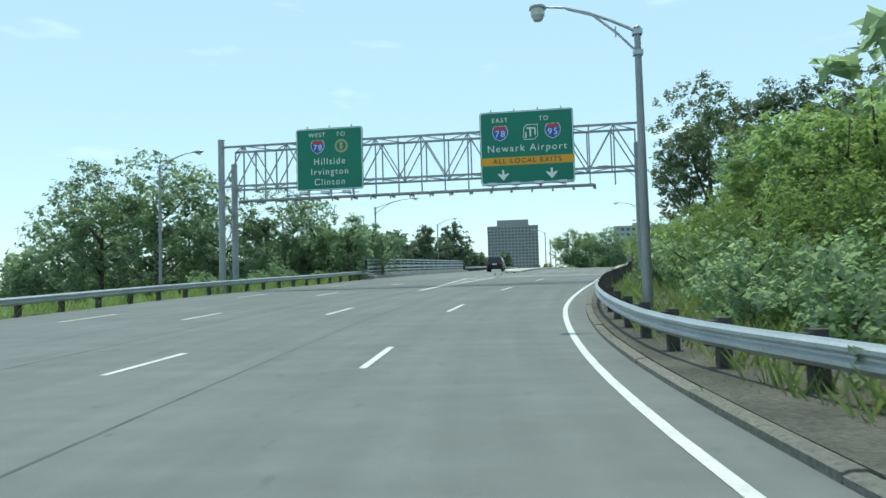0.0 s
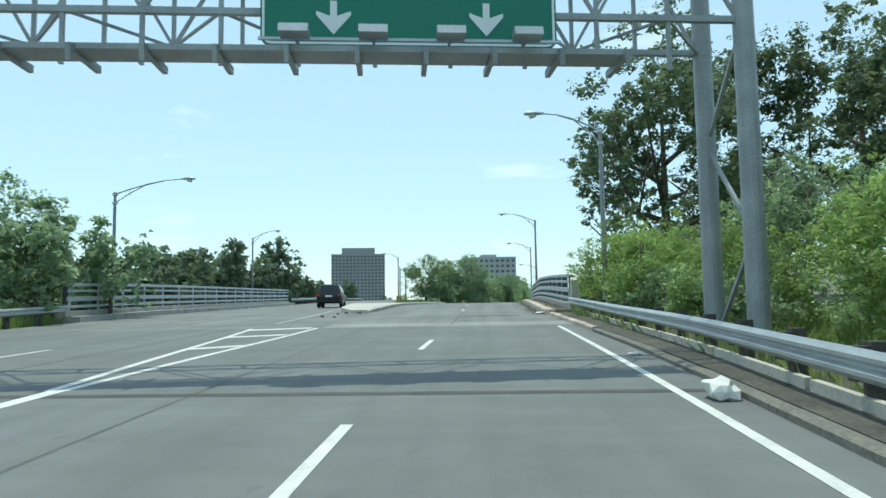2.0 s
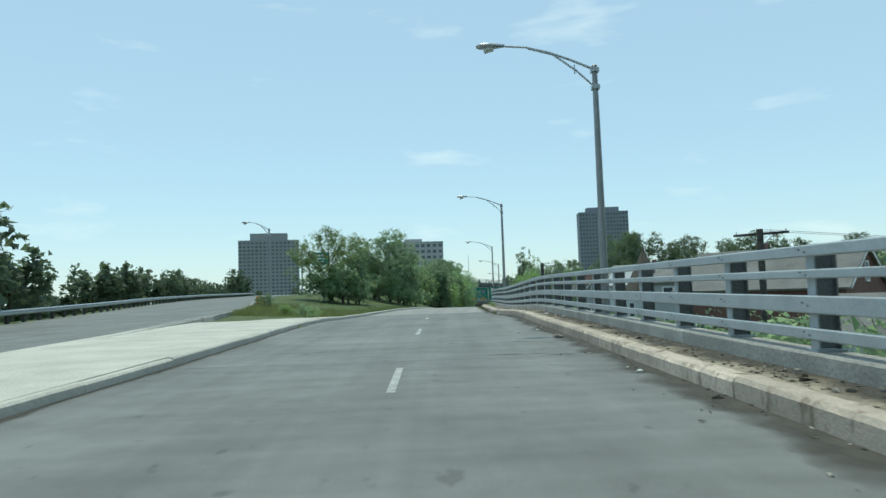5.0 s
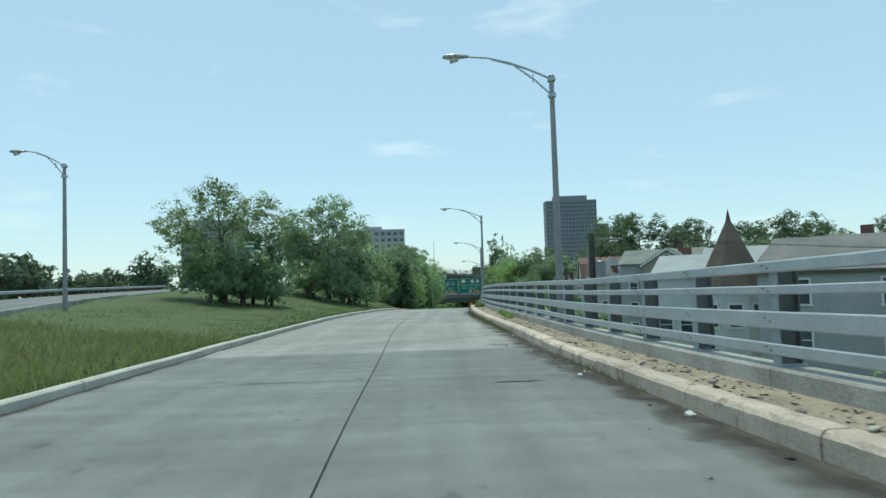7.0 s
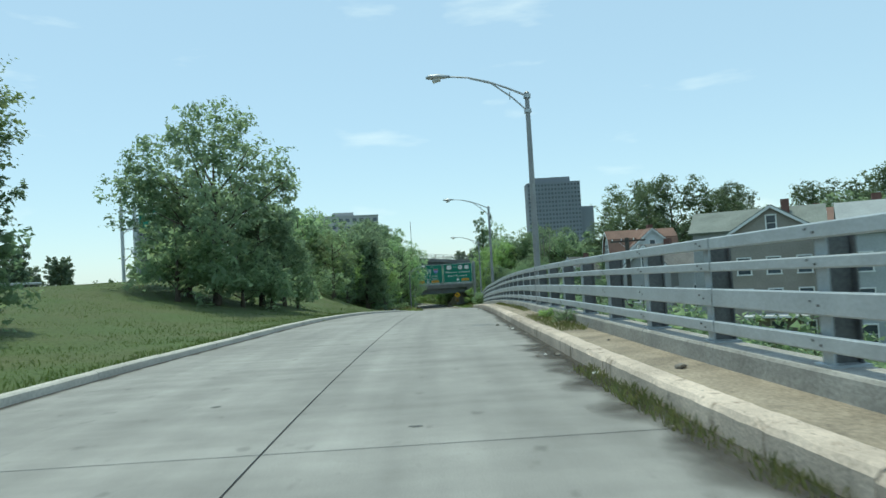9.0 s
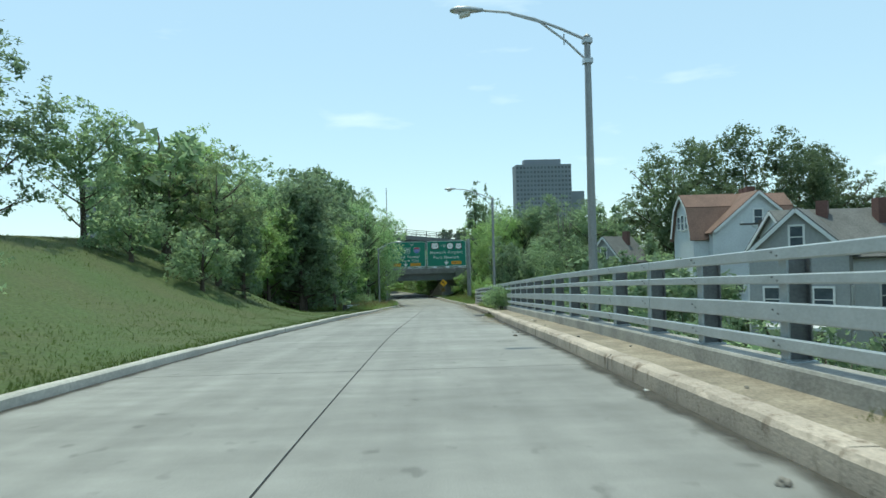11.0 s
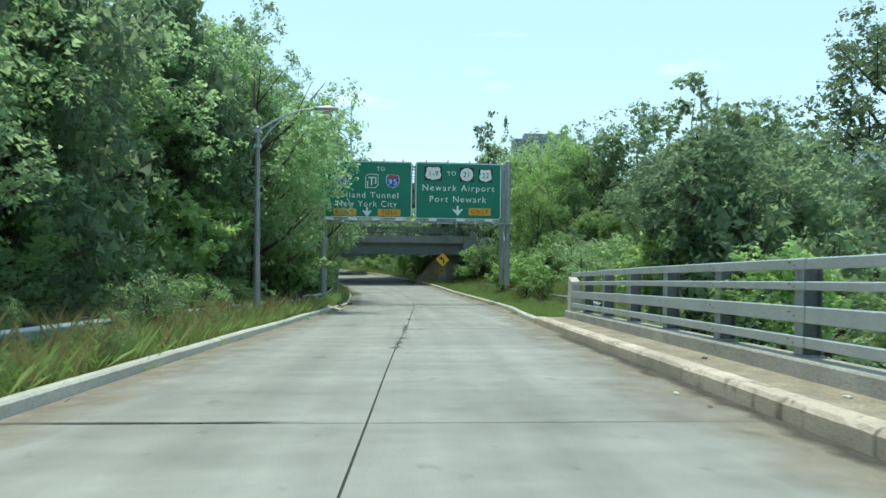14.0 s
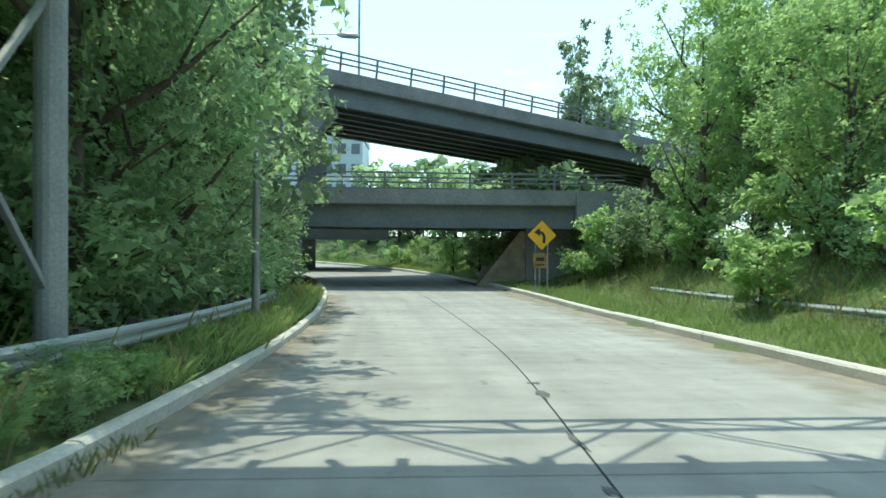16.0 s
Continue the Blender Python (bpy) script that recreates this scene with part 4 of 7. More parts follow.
def seal_mark(cx, cz, r, parent):
    out = [(cx + r * math.cos(2 * math.pi * i / 24), cz + r * math.sin(2 * math.pi * i / 24)) for i in range(24)]
    s = plate("route_mark", out, SIGN_GOLD, parent, -0.036)
    inn = [(cx + r * 0.72 * math.cos(2 * math.pi * i / 24), cz + r * 0.72 * math.sin(2 * math.pi * i / 24)) for i in range(24)]
    plate("mark_field", inn, SIGN_GREEN, s, -0.041)
    k = [(0, 0.6), (0.3, 0.35), (0.1, 0.1), (0.35, -0.15), (0.05, -0.6), (-0.3, -0.3), (-0.2, 0.1), (-0.3, 0.4)]
    plate("mark_shape", [(cx + x * r, cz + z * r) for x, z in k], SIGN_GOLD, s, -0.046)
    return s


SIGN_GOLD = mat("sign_gold", (0.42, 0.40, 0.20), 0.5, 0.06, 1, 30, 0.0)


def sign_panel(m, w, h, label):
    """Guide sign, base centre at m, facing -y."""
    root = tagged(empty("road_sign", m), label, "road sign")
    plate("panel", rounded(0, h / 2, w, h, 0.18), SIGN_GREEN, root, -0.02, 0.05)
    ring_plate("border", 0, h / 2, w - 0.06, h - 0.06, 0.16, 0.045, SIGN_WHITE, root, -0.026)
    b = Build()
    n = max(2, int(w / 1.1))
    for i in range(n):
        b.box(-w / 2 + w * (i + 0.5) / n, 0.06, h / 2, 0.07, 0.06, h + 0.3)
    b.obj("bracket", GALV, root)
    return root


def sign_lights(m, w, count, parent_label="row of sign lights on short arms"):
    root = tagged(empty("sign_light", m), parent_label, "sign light")
    for i in range(count):
        x = -w / 2 + w * (i + 0.5) / count
        b = Build().beam((x, 0.1, 0), (x, -0.85, -0.02), 0.05)
        b.obj("light_arm", GALV, root)
        b = Build()
        b.add([(x + a, y, z) for a in (-0.24, 0.24) for y, z in ((-1.0, -0.04), (-0.68, -0.06), (-0.68, 0.03), (-0.78, 0.12), (-0.95, 0.11))], [(0, 1, 2, 3, 4), (9, 8, 7, 6, 5), (0, 5, 6, 1), (1, 6, 7, 2), (2, 7, 8, 3), (3, 8, 9, 4), (4, 9, 5, 0)])
        b.obj("light_box", GALV, root)
    Build().beam((-w / 2, -0.5, 0.02), (w / 2, -0.5, 0.02), 0.05).obj("conduit", GALV, root)
    return root


# galvanised steel in a darker tone, the backlit look painted into the colour
TRUSS = mat("backlit_truss_steel", (0.33, 0.35, 0.35), 0.55, 0.15, 1.5, 30, 0.05, metal=0.35)


def gantry(m, width, low, depth, post_base, label, top=2.9, bays=14, post_r=0.2, hang=0.0, back_drop=0.0):
    """Box truss between two pairs of posts; local x across the road, front face at y=0, chord height low."""
    root = tagged(empty("sign_gantry", m), label, "sign gantry")
    x0, x1 = -width / 2, width / 2
    for z in (low, low + top):
        for y in (0.25, depth):
            Build().beam((x0, y, z), (x1, y, z), 0.12).obj("chord", TRUSS, root)
    b = Build()
    for i in range(bays):
        xa, xb = x0 + width * i / bays, x0 + width * (i + 1) / bays
        xm = (xa + xb) / 2
        for y in (0.25, depth):
            if i % 2 == 0:
                b.beam((xa, y, low), (xb, y, low + top), 0.065)
            else:
                b.beam((xa, y, low + top), (xb, y, low), 0.065)
        for z in (low, low + top):
            b.beam((xa, 0.25, z), (xb, depth, z), 0.05) if i % 2 else b.beam((xa, depth, z), (xb, 0.25, z), 0.05)
    b.obj("lattice", TRUSS, root)
    for i in range(bays + 1):
        x = x0 + width * i / bays
        for y in (0.25, depth):
            Build().beam((x, y, low - (hang if y < 0.5 else 0)), (x, y, low + top), 0.075).obj("strut", TRUSS, root)
    for x, base in ((x0 - 0.1, post_base[0]), (x1 + 0.1, post_base[1])):
        for y in (0.25, depth):
            crown_z = low + top + 0.45 - (back_drop if y > 0.5 else 0.0)
            b = Build().tube([(x, y, base), (x, y, crown_z)], [post_r * 1.05, post_r * 0.95], 16)
            b.tube([(x, y, crown_z), (x, y, crown_z + 0.07)], [post_r * 1.05, post_r * 0.6], 16)
            b.obj("post", TRUSS, root)
        b = Build()
        z0, z1 = base + 0.5, low
        n = 3
        for i in range(n):
            za, zb = z0 + (z1 - z0) * i / n, z0 + (z1 - z0) * (i + 1) / n
            b.beam((x, 0.25, za), (x, depth, zb), 0.07) if i % 2 else b.beam((x, depth, za), (x, 0.25, zb), 0.07)
        b.obj("brace", TRUSS, root)
    return root


def gantry_walkway(m, xa, xb, z, step=1.1):
    root = tagged(empty("catwalk", m), "narrow galvanised catwalk hung under the gantry", "catwalk")
    Build().box((xa + xb) / 2, -0.45, z, xb - xa, 0.62, 0.1).obj("deck", TRUSS, root)
    n = int((xb - xa) / step)
    for i in range(n + 1):
        x = xa + (xb - xa) * i / n
        b = Build().beam((x, -0.85, z - 0.06), (x, 0.25, z - 0.06), 0.09, 0.13)
        b.add([(x - 0.04, -0.9, z - 0.3), (x + 0.04, -0.9, z - 0.3), (x + 0.04, -0.75, z + 0.05), (x - 0.04, -0.75, z + 0.05), (x - 0.04, -0.95, z - 0.02), (x + 0.04, -0.95, z - 0.02)], [(0, 1, 2, 3), (0, 4, 5, 1), (3, 2, 5, 4), (0, 3, 4), (1, 5, 2)])
        b.obj("bracket", TRUSS, root)
    return root


# first gantry
g1 = road_point(40.0, 5.5), road_point(37.0, -19.6)
mid = (g1[0] + g1[1]) / 2
turn = math.degrees(math.atan2(g1[0].y - g1[1].y, g1[0].x - g1[1].x))
G1 = pose(mid.x, mid.y, 0, 0, 0, turn)
width1 = (g1[0] - g1[1]).xy.length
gantry(G1, width1 - 0.3, 7.6, 2.0, (0.9, 0.9), "long galvanised box-truss gantry over the motorway", bays=18, top=2.45, hang=1.0, back_drop=1.25)
gantry_walkway(G1, -10.9, 9.9, 6.55)


def on(m, p):
    return m.inverted() @ Vector(p)


sA = sign_panel(G1 @ pose(-5.55, 0.0, 7.05), 4.15, 3.75, "green motorway sign for the west route with white lettering")
text_part("WEST", 0.36, -0.75, 3.33, sA, SIGN_WHITE)
text_part("TO", 0.36, 0.72, 3.33, sA, SIGN_WHITE)
interstate("78", -0.72, 2.62, 0.85, sA)
seal_mark(0.75, 2.62, 0.4, sA)
for k, wtxt in enumerate(("Hillside", "Irvington", "Clinton")):
    text_part(wtxt, 0.56, 0.0, 1.72 - 0.62 * k, sA, SIGN_WHITE, squeeze=0.92)
sB = sign_panel(G1 @ pose(6.2, 0.0, 6.88), 5.35, 4.22, "green motorway sign for the east route with an amber band")
text_part("EAST", 0.36, -1.5, 3.7, sB, SIGN_WHITE)
text_part("TO", 0.36, 1.0, 3.7, sB, SIGN_WHITE)
interstate("78", -1.5, 2.95, 0.9, sB)
interstate("95", 1.5, 2.95, 0.9, sB)
turnpike_mark(0.25, 2.95, 0.82, 0.88, sB)
text_part("Newark Airport", 0.56, 0.0, 2.05, sB, SIGN_WHITE, width=4.5)
plate("amber_band", rounded(0, 1.32, 5.3, 0.46, 0.02), SIGN_YELLOW, sB, -0.03)
text_part("ALL LOCAL EXITS", 0.38, 0.0, 1.32, sB, SIGN_BLACK, yoff=-0.045, width=3.9)
down_arrow(-1.38, 0.52, 0.62, sB)
down_arrow(1.38, 0.52, 0.62, sB)
sign_lights(G1 @ pose(-5.55, -0.1, 6.75), 3.9, 3)
sign_lights(G1 @ pose(6.2, -0.1, 6.75), 5.2, 4)

# second gantry, across the slip road
a2, b2 = Vector((90.42, 246.82, 0)), Vector((95.77, 245.41, 0))
t2 = heading(264.8)
c2 = (a2 + b2) / 2
G2 = pose(c2.x, c2.y, 0, 0, 0, t2)
z2 = 1.54
G2T = G2 @ pose(-2.57, 0, 0)
gantry(G2T, 11.35, 2.6, 1.9, (-3.2, -2.6), "galvanised box-truss sign gantry over the slip road", bays=8, top=2.2, post_r=0.172, hang=1.2)
gantry_walkway(G2T, -5.7, 5.8, z2 - 0.22)
sC = sign_panel(G2 @ pose(0, 0, z2), 5.45, 3.55, "green motorway sign for the airport and port with route shields")
white_shield("1-9", -1.6, 2.85, 1.0, 0.82, sC)
text_part("TO", 0.36, -0.45, 2.85, sC, SIGN_WHITE)
white_shield("21", 0.5, 2.82, 0.82, 0.82, sC, True)
white_shield("22", 1.7, 2.78, 0.8, 0.78, sC)
text_part("Newark Airport", 0.54, -0.02, 1.95, sC, SIGN_WHITE, width=4.53)
text_part("Port Newark", 0.54, -0.05, 1.25, sC, SIGN_WHITE, width=3.58)
down_arrow(-0.05, 0.55, 0.62, sC)
plate("amber_band", rounded(1.35, 0.5, 1.4, 0.44, 0.04), SIGN_YELLOW, sC, -0.03)
text_part("ONLY", 0.36, 1.35, 0.5, sC, SIGN_BLACK, yoff=-0.045)
sD = sign_panel(G2 @ pose(-5.85, 0, z2 + 0.03), 5.9, 3.5, "green motorway sign for the tunnel and city with toll panel")
interstate("78", -1.35, 2.3, 0.85, sD)
text_part("TO", 0.34, 1.0, 3.02, sD, SIGN_WHITE)
turnpike_mark(0.45, 2.27, 0.8, 0.85, sD)
interstate("95", 1.73, 2.27, 0.85, sD)
text_part("Holland Tunnel", 0.52, 0.1, 1.39, sD, SIGN_WHITE, width=3.95)
text_part("New York City", 0.52, 0.15, 0.85, sD, SIGN_WHITE, width=3.65)
down_arrow(0.17, 0.36, 0.56, sD)
for x, wtxt in ((-1.18, "ONLY"), (1.53, "TOLL")):
    plate("amber_band", rounded(x, 0.34, 1.4, 0.42, 0.04), SIGN_YELLOW, sD, -0.03)
    text_part(wtxt, 0.36, x, 0.34, sD, SIGN_BLACK, yoff=-0.045)
sign_lights(G2 @ pose(0, -0.1, z2 - 0.1), 5.2, 3)
sign_lights(G2 @ pose(-5.85, -0.1, z2 - 0.1), 5.6, 4)


# ---- vegetation ----
# leaf greens shifted towards grey-blue, which mixes some haze into the colour
LEAF_MID = leaf_mat("leaf_mid", (0.160, 0.232, 0.152), (0.235, 0.312, 0.205), 0.62)
LEAF_DARK = leaf_mat("leaf_dark", (0.146, 0.207, 0.146), (0.212, 0.282, 0.193), 0.6)
LEAF_LIGHT = leaf_mat("leaf_light", (0.210, 0.320, 0.145), (0.300, 0.400, 0.205), 0.6)
# lighter copy of leaf_mid: lifted shade of near trees put into the colour
LEAF_NEAR = leaf_mat("leaf_near", (0.210, 0.312, 0.192), (0.300, 0.400, 0.250), 0.66)
LEAF_FAR = leaf_mat("leaf_far", (0.088, 0.125, 0.086), (0.128, 0.166, 0.114), 0.42)
LEAF_PALE = leaf_mat("leaf_pale", (0.135, 0.195, 0.105), (0.195, 0.240, 0.140), 0.55)
LEAF_OLIVE = leaf_mat("leaf_olive", (0.150, 0.230, 0.082), (0.235, 0.310, 0.125), 0.56)
LEAF_TALL = leaf_mat("leaf_tall", (0.095, 0.138, 0.085), (0.140, 0.185, 0.112), 0.45)
BLADE = leaf_mat("grass_blade", (0.195, 0.292, 0.112), (0.300, 0.365, 0.165), 0.58)
BLADE_MOWN = leaf_mat("mown_blade", (0.095, 0.150, 0.044), (0.145, 0.188, 0.064), 0.45)
BLADE_DULL = leaf_mat("dull_blade", (0.150, 0.185, 0.075), (0.215, 0.225, 0.110), 0.45)
BLADE_DRY = leaf_mat("dry_blade", (0.24, 0.22, 0.10), (0.34, 0.29, 0.16), 0.35)


def leaves(centres, spread, size, per, rng, squash=0.75, wide=1.6):
    """Arrays of small leaves: each cluster has a shaded core of wide leaves and a skin of fine ones in sprays."""
    n = len(centres)
    core = max(2, per // 5)
    skin = per - core
    sp = np.broadcast_to(spread, (n,))[:, None, None]
    def ball(*shape):
        v = rng.normal(size=(*shape, 3))
        return v / np.maximum(np.linalg.norm(v, axis=-1, keepdims=True), 1e-6)
    inner = ball(n, core) * rng.random((n, core, 1)) ** 0.5 * sp * 0.6
    sprays = 5
    hub = ball(n, sprays) * sp * rng.uniform(0.55, 0.95, (n, sprays, 1))
    pick = rng.integers(0, sprays, (n, skin))
    outer = np.take_along_axis(hub, pick[:, :, None], 1) + ball(n, skin) * rng.random((n, skin, 1)) ** 0.5 * sp * 0.42
    off = np.concatenate([inner, outer], 1)
    off[:, :, 2] *= squash
    sz = np.concatenate([np.full((n, core, 1), size * wide), np.full((n, skin, 1), size * 0.82)], 1) * rng.uniform(0.65, 1.3, (n, per, 1))
    c = (np.asarray(centres)[:, None, :] + off).reshape(-1, 3)
    face = off / np.maximum(np.linalg.norm(off, axis=-1, keepdims=True), 1e-6)
    up = (face * 0.55 + np.array([0, 0, 0.75]) + rng.normal(size=off.shape) * 0.5).reshape(-1, 3)
    a = np.cross(up, rng.normal(size=up.shape))
    a /= np.maximum(np.linalg.norm(a, axis=1, keepdims=True), 1e-6)
    b = np.cross(a, up)
    b /= np.maximum(np.linalg.norm(b, axis=1, keepdims=True), 1e-6)
    sz = sz.reshape(-1, 1)
    a, b = a * sz, b * sz * 0.55
    verts = np.stack([c + a * 1.1, c - a * 0.6 + b * 1.25, c - a * 0.75 - b * 1.1], 1).reshape(-1, 3)
    return verts, np.arange(len(verts)).reshape(-1, 3)


def tree_meshes(seed, height, radius, clear, clusters, per, size, leaf, shape="round", gaps=0.25, spread=0.16, wide=1.6):
    rng = np.random.default_rng(seed)
    rr = random.Random(seed)
    b = Build()
    sides = 8 if clusters > 210 else 5
    lean = (rr.uniform(-0.3, 0.3), rr.uniform(-0.3, 0.3))
    top = height * 0.8
    r0 = max(0.09, height * 0.02)
    trunk = [(lean[0] * f * f, lean[1] * f * f, top * f) for f in (0, 0.15, 0.4, 0.7, 1.0)]
    b.tube([(0, 0, -0.6)] + trunk, [r0 * 1.5, r0 * 1.25, r0, r0 * 0.8, r0 * 0.5, r0 * 0.15], sides)
    tips = []
    limbs = 11 if clusters > 210 else 6
    for i in range(limbs):
        f = clear / height + (0.78 - clear / height) * (i + rr.random()) / limbs
        az = i * 2.4 + rr.uniform(-0.4, 0.4)
        reach = radius * (0.85 if shape == "round" else 1.0 - 0.75 * f) * rr.uniform(0.6, 1.0)
        rise = radius * rr.uniform(0.25, 0.7) * (1 if shape == "round" else 0.3)
        p0 = Vector((lean[0] * f * f, lean[1] * f * f, top * f))
        p1 = p0 + Vector((math.cos(az) * reach * 0.5, math.sin(az) * reach * 0.5, rise * 0.4))
        p2 = p0 + Vector((math.cos(az) * reach, math.sin(az) * reach, rise))
        b.tube([p0, p1, p2], [r0 * 0.42, r0 * 0.26, r0 * 0.07], 5 if clusters > 210 else 3)
        tips += [p1, p2, (p1 + p2) / 2]
        p3 = p1 + Vector((math.cos(az + 0.9) * reach * 0.4, math.sin(az + 0.9) * reach * 0.4, rise * 0.7))
        b.tube([p1, p3], [r0 * 0.2, r0 * 0.05], 4 if clusters > 210 else 3)
        tips.append(p3)
    # uneven crown: several lobes
    lobes = [(Vector((0, 0, (height + clear) / 2)), 0.62)]
    for i in range(10):
        az, f = i * 2.1 + rr.uniform(-0.5, 0.5), rr.uniform(0.05, 0.95)
        if shape == "cone":
            w = radius * (1.05 - 0.9 * f) * rr.uniform(0.5, 0.8)
        elif shape == "column":
            w = radius * (0.8 if 0.2 < f < 0.8 else 0.5) * rr.uniform(0.4, 0.8)
        else:
            w = radius * math.sqrt(max(0.06, 1 - (2 * f - 1) ** 2)) * rr.uniform(0.55, 0.85)
        lobes.append((Vector((math.cos(az) * w, math.sin(az) * w, clear + (height - clear) * (0.12 + 0.8 * f))), rr.uniform(0.28, 0.48)))
    cs = []
    for c, k in lobes:
        m = int(clusters * (0.18 if k > 0.6 else 0.085))
        d = rng.normal(size=(m, 3))
        d /= np.linalg.norm(d, axis=1, keepdims=True)
        d *= (0.45 + 0.55 * rng.random((m, 1)) ** 0.6)
        rad = np.array([radius * k, radius * k, (height - clear) * k * 0.62])
        if k > 0.6 and shape != "round":
            rad = np.array([radius * 0.5, radius * 0.5, (height - clear) * 0.45])
        cs.append(np.array(c) + d * rad)
    cs = np.vstack(cs + [np.array([list(t) for t in tips])])
    cs = cs[(cs[:, 2] > clear * 0.7) & (cs[:, 2] < height * 1.04)]
    keep = np.array([noise.noise(Vector(p) * (1.6 / radius) + Vector((seed, 0, 0))) for p in cs]) > -0.55 + gaps
    cs = cs[keep]
    v, f = leaves(cs, radius * spread, size, per, rng, wide=wide)
    return b.mesh("trunk", BARK, True), mesh_np("crown", v, f, leaf)


KINDS = {}
WOOD = []                  # trees too far off to tell apart, joined into woods


def tree_kind(key, *args, name="tree", label="", category="tree", **kw):
    KINDS[key] = (tree_meshes(*args, **kw), name, label, category)


def plant(key, x, y, scale=1.0, turn=0.0, z=None, label="", sz=None, group=""):
    (trunk, crown), name, lab, cat = KINDS[key]
    zz = gh(x, y) if z is None else z
    if key in ("far", "far2", "back", "back2") and not label:
        WOOD.append((trunk, crown, pose(x, y, zz, 0, 0, turn) @ Matrix.Diagonal((scale, scale, sz or scale, 1))))
        return None
    root = empty(name)
    root.matrix_world = pose(x, y, zz, 0, 0, turn) @ Matrix.Diagonal((scale, scale, sz or scale, 1))
    tagged(root, label or lab, cat, group or ("roadside trees" if cat == "tree" else "roadside shrubs"))
    for nm, me in (("trunk", trunk), ("crown", crown)):
        new(nm, me).parent = root
    return root


tree_kind("oak", 1, 9.5, 4.4, 1.0, 320, 23, 0.145, LEAF_MID, label="broad leafy green tree on the bank")
tree_kind("oak2", 2, 11.0, 4.2, 1.2, 320, 23, 0.15, LEAF_MID, label="tall full green deciduous tree")
tree_kind("dark", 3, 12.0, 4.5, 1.0, 320, 23, 0.155, LEAF_DARK, label="dark green dense deciduous tree", gaps=0.1)
tree_kind("airy", 4, 10.0, 4.2, 2.2, 260, 34, 0.115, LEAF_PALE, gaps=0.45, spread=0.12, label="thin-crowned pale tree with gaps in its leaves")
tree_kind("pale", 17, 10.5, 5.2, 1.6, 380, 46, 0.095, LEAF_PALE, gaps=0.3, spread=0.13, label="wide pale green tree with an open crown")
tree_kind("elm", 21, 10.6, 5.6, 3.0, 380, 34, 0.125, LEAF_DARK, gaps=0.34, spread=0.125, label="wide dark tree with a high uneven crown")
tree_kind("column", 5, 12.0, 3.0, 0.5, 360, 27, 0.148, LEAF_DARK, shape="column", label="upright dark green tree")
tree_kind("cone", 6, 11.0, 4.0, 0.3, 430, 28, 0.148, LEAF_DARK, shape="cone", label="dense dark tree with a pointed crown", gaps=0.1)
tree_kind("far", 7, 9.0, 4.6, 0.4, 150, 9, 0.44, LEAF_FAR, label="distant rounded green tree", gaps=0.0, spread=0.19)
tree_kind("far2", 8, 11.0, 4.2, 0.6, 150, 9, 0.44, LEAF_FAR, label="distant tall green tree", gaps=0.0, spread=0.19)
tree_kind("tall", 9, 21.0, 8.6, 5.0, 620, 46, 0.15, LEAF_TALL, gaps=0.36, spread=0.09, label="tall dark tree with open branches over the bank")
tree_kind("light", 10, 7.5, 3.3, 0.3, 300, 32, 0.12, LEAF_LIGHT, label="bright green young tree on the bank", name="tree")
tree_kind("back", 13, 11.0, 4.4, 0.8, 150, 8, 0.38, LEAF_DARK, label="dark green tree deep in the wood", gaps=-0.1, spread=0.2)
tree_kind("back2", 14, 10.0, 4.2, 0.6, 150, 8, 0.38, LEAF_MID, label="mid-green tree on the wooded slope", gaps=-0.1, spread=0.2)
tree_kind("big", 15, 23.0, 9.2, 3.0, 720, 27, 0.23, LEAF_TALL, label="very large spreading dark green tree behind houses", gaps=-0.15, spread=0.13)
tree_kind("shrub", 11, 2.2, 1.6, 0.05, 70, 25, 0.098, LEAF_LIGHT, name="shrub", category="shrub", label="bright green roadside shrub", gaps=0.0, spread=0.24)
tree_kind("shrub2", 12, 2.6, 1.9, 0.05, 74, 25, 0.09, LEAF_MID, name="shrub", category="shrub", label="dense mid-green roadside shrub", gaps=0.0, spread=0.24)
tree_kind("sumac", 16, 3.4, 1.9, 0.2, 78, 26, 0.118, LEAF_LIGHT, name="shrub", category="shrub", label="feathery bright green wild shrub", gaps=0.1, spread=0.2)


tree_kind("near", 41, 9.5, 4.0, 0.8, 310, 46, 0.086, LEAF_NEAR, label="leafy green roadside tree with small leaves", spread=0.13, wide=1.3)
tree_kind("near2", 42, 10.5, 3.9, 0.6, 310, 46, 0.088, LEAF_NEAR, label="tall leafy tree overhanging the roadside", spread=0.13, gaps=0.3, wide=1.3)
tree_kind("near3", 43, 8.0, 3.4, 0.2, 300, 44, 0.084, LEAF_LIGHT, label="bright green bushy tree at the verge", spread=0.14, wide=1.3)
tree_kind("over", 47, 10.5, 4.0, 2.1, 350, 50, 0.082, LEAF_NEAR, label="leafy tree whose high crown hangs over the kerb", spread=0.13, gaps=0.2, wide=1.3)


tree_kind("thicket", 44, 5.2, 2.7, 0.1, 170, 48, 0.07, LEAF_OLIVE, name="shrub", category="shrub", label="olive green feathery thicket behind the guard rail", spread=0.2, gaps=0.1)
tree_kind("near4", 45, 7.5, 3.3, 0.2, 330, 48, 0.083, LEAF_OLIVE, label="olive green fine-leaved tree on the bank", spread=0.14)


tree_kind("bush", 46, 2.6, 1.8, 0.05, 90, 28, 0.066, LEAF_NEAR, name="shrub", category="shrub", label="fine-leaved green bush at the roadside", spread=0.22, gaps=0.0)


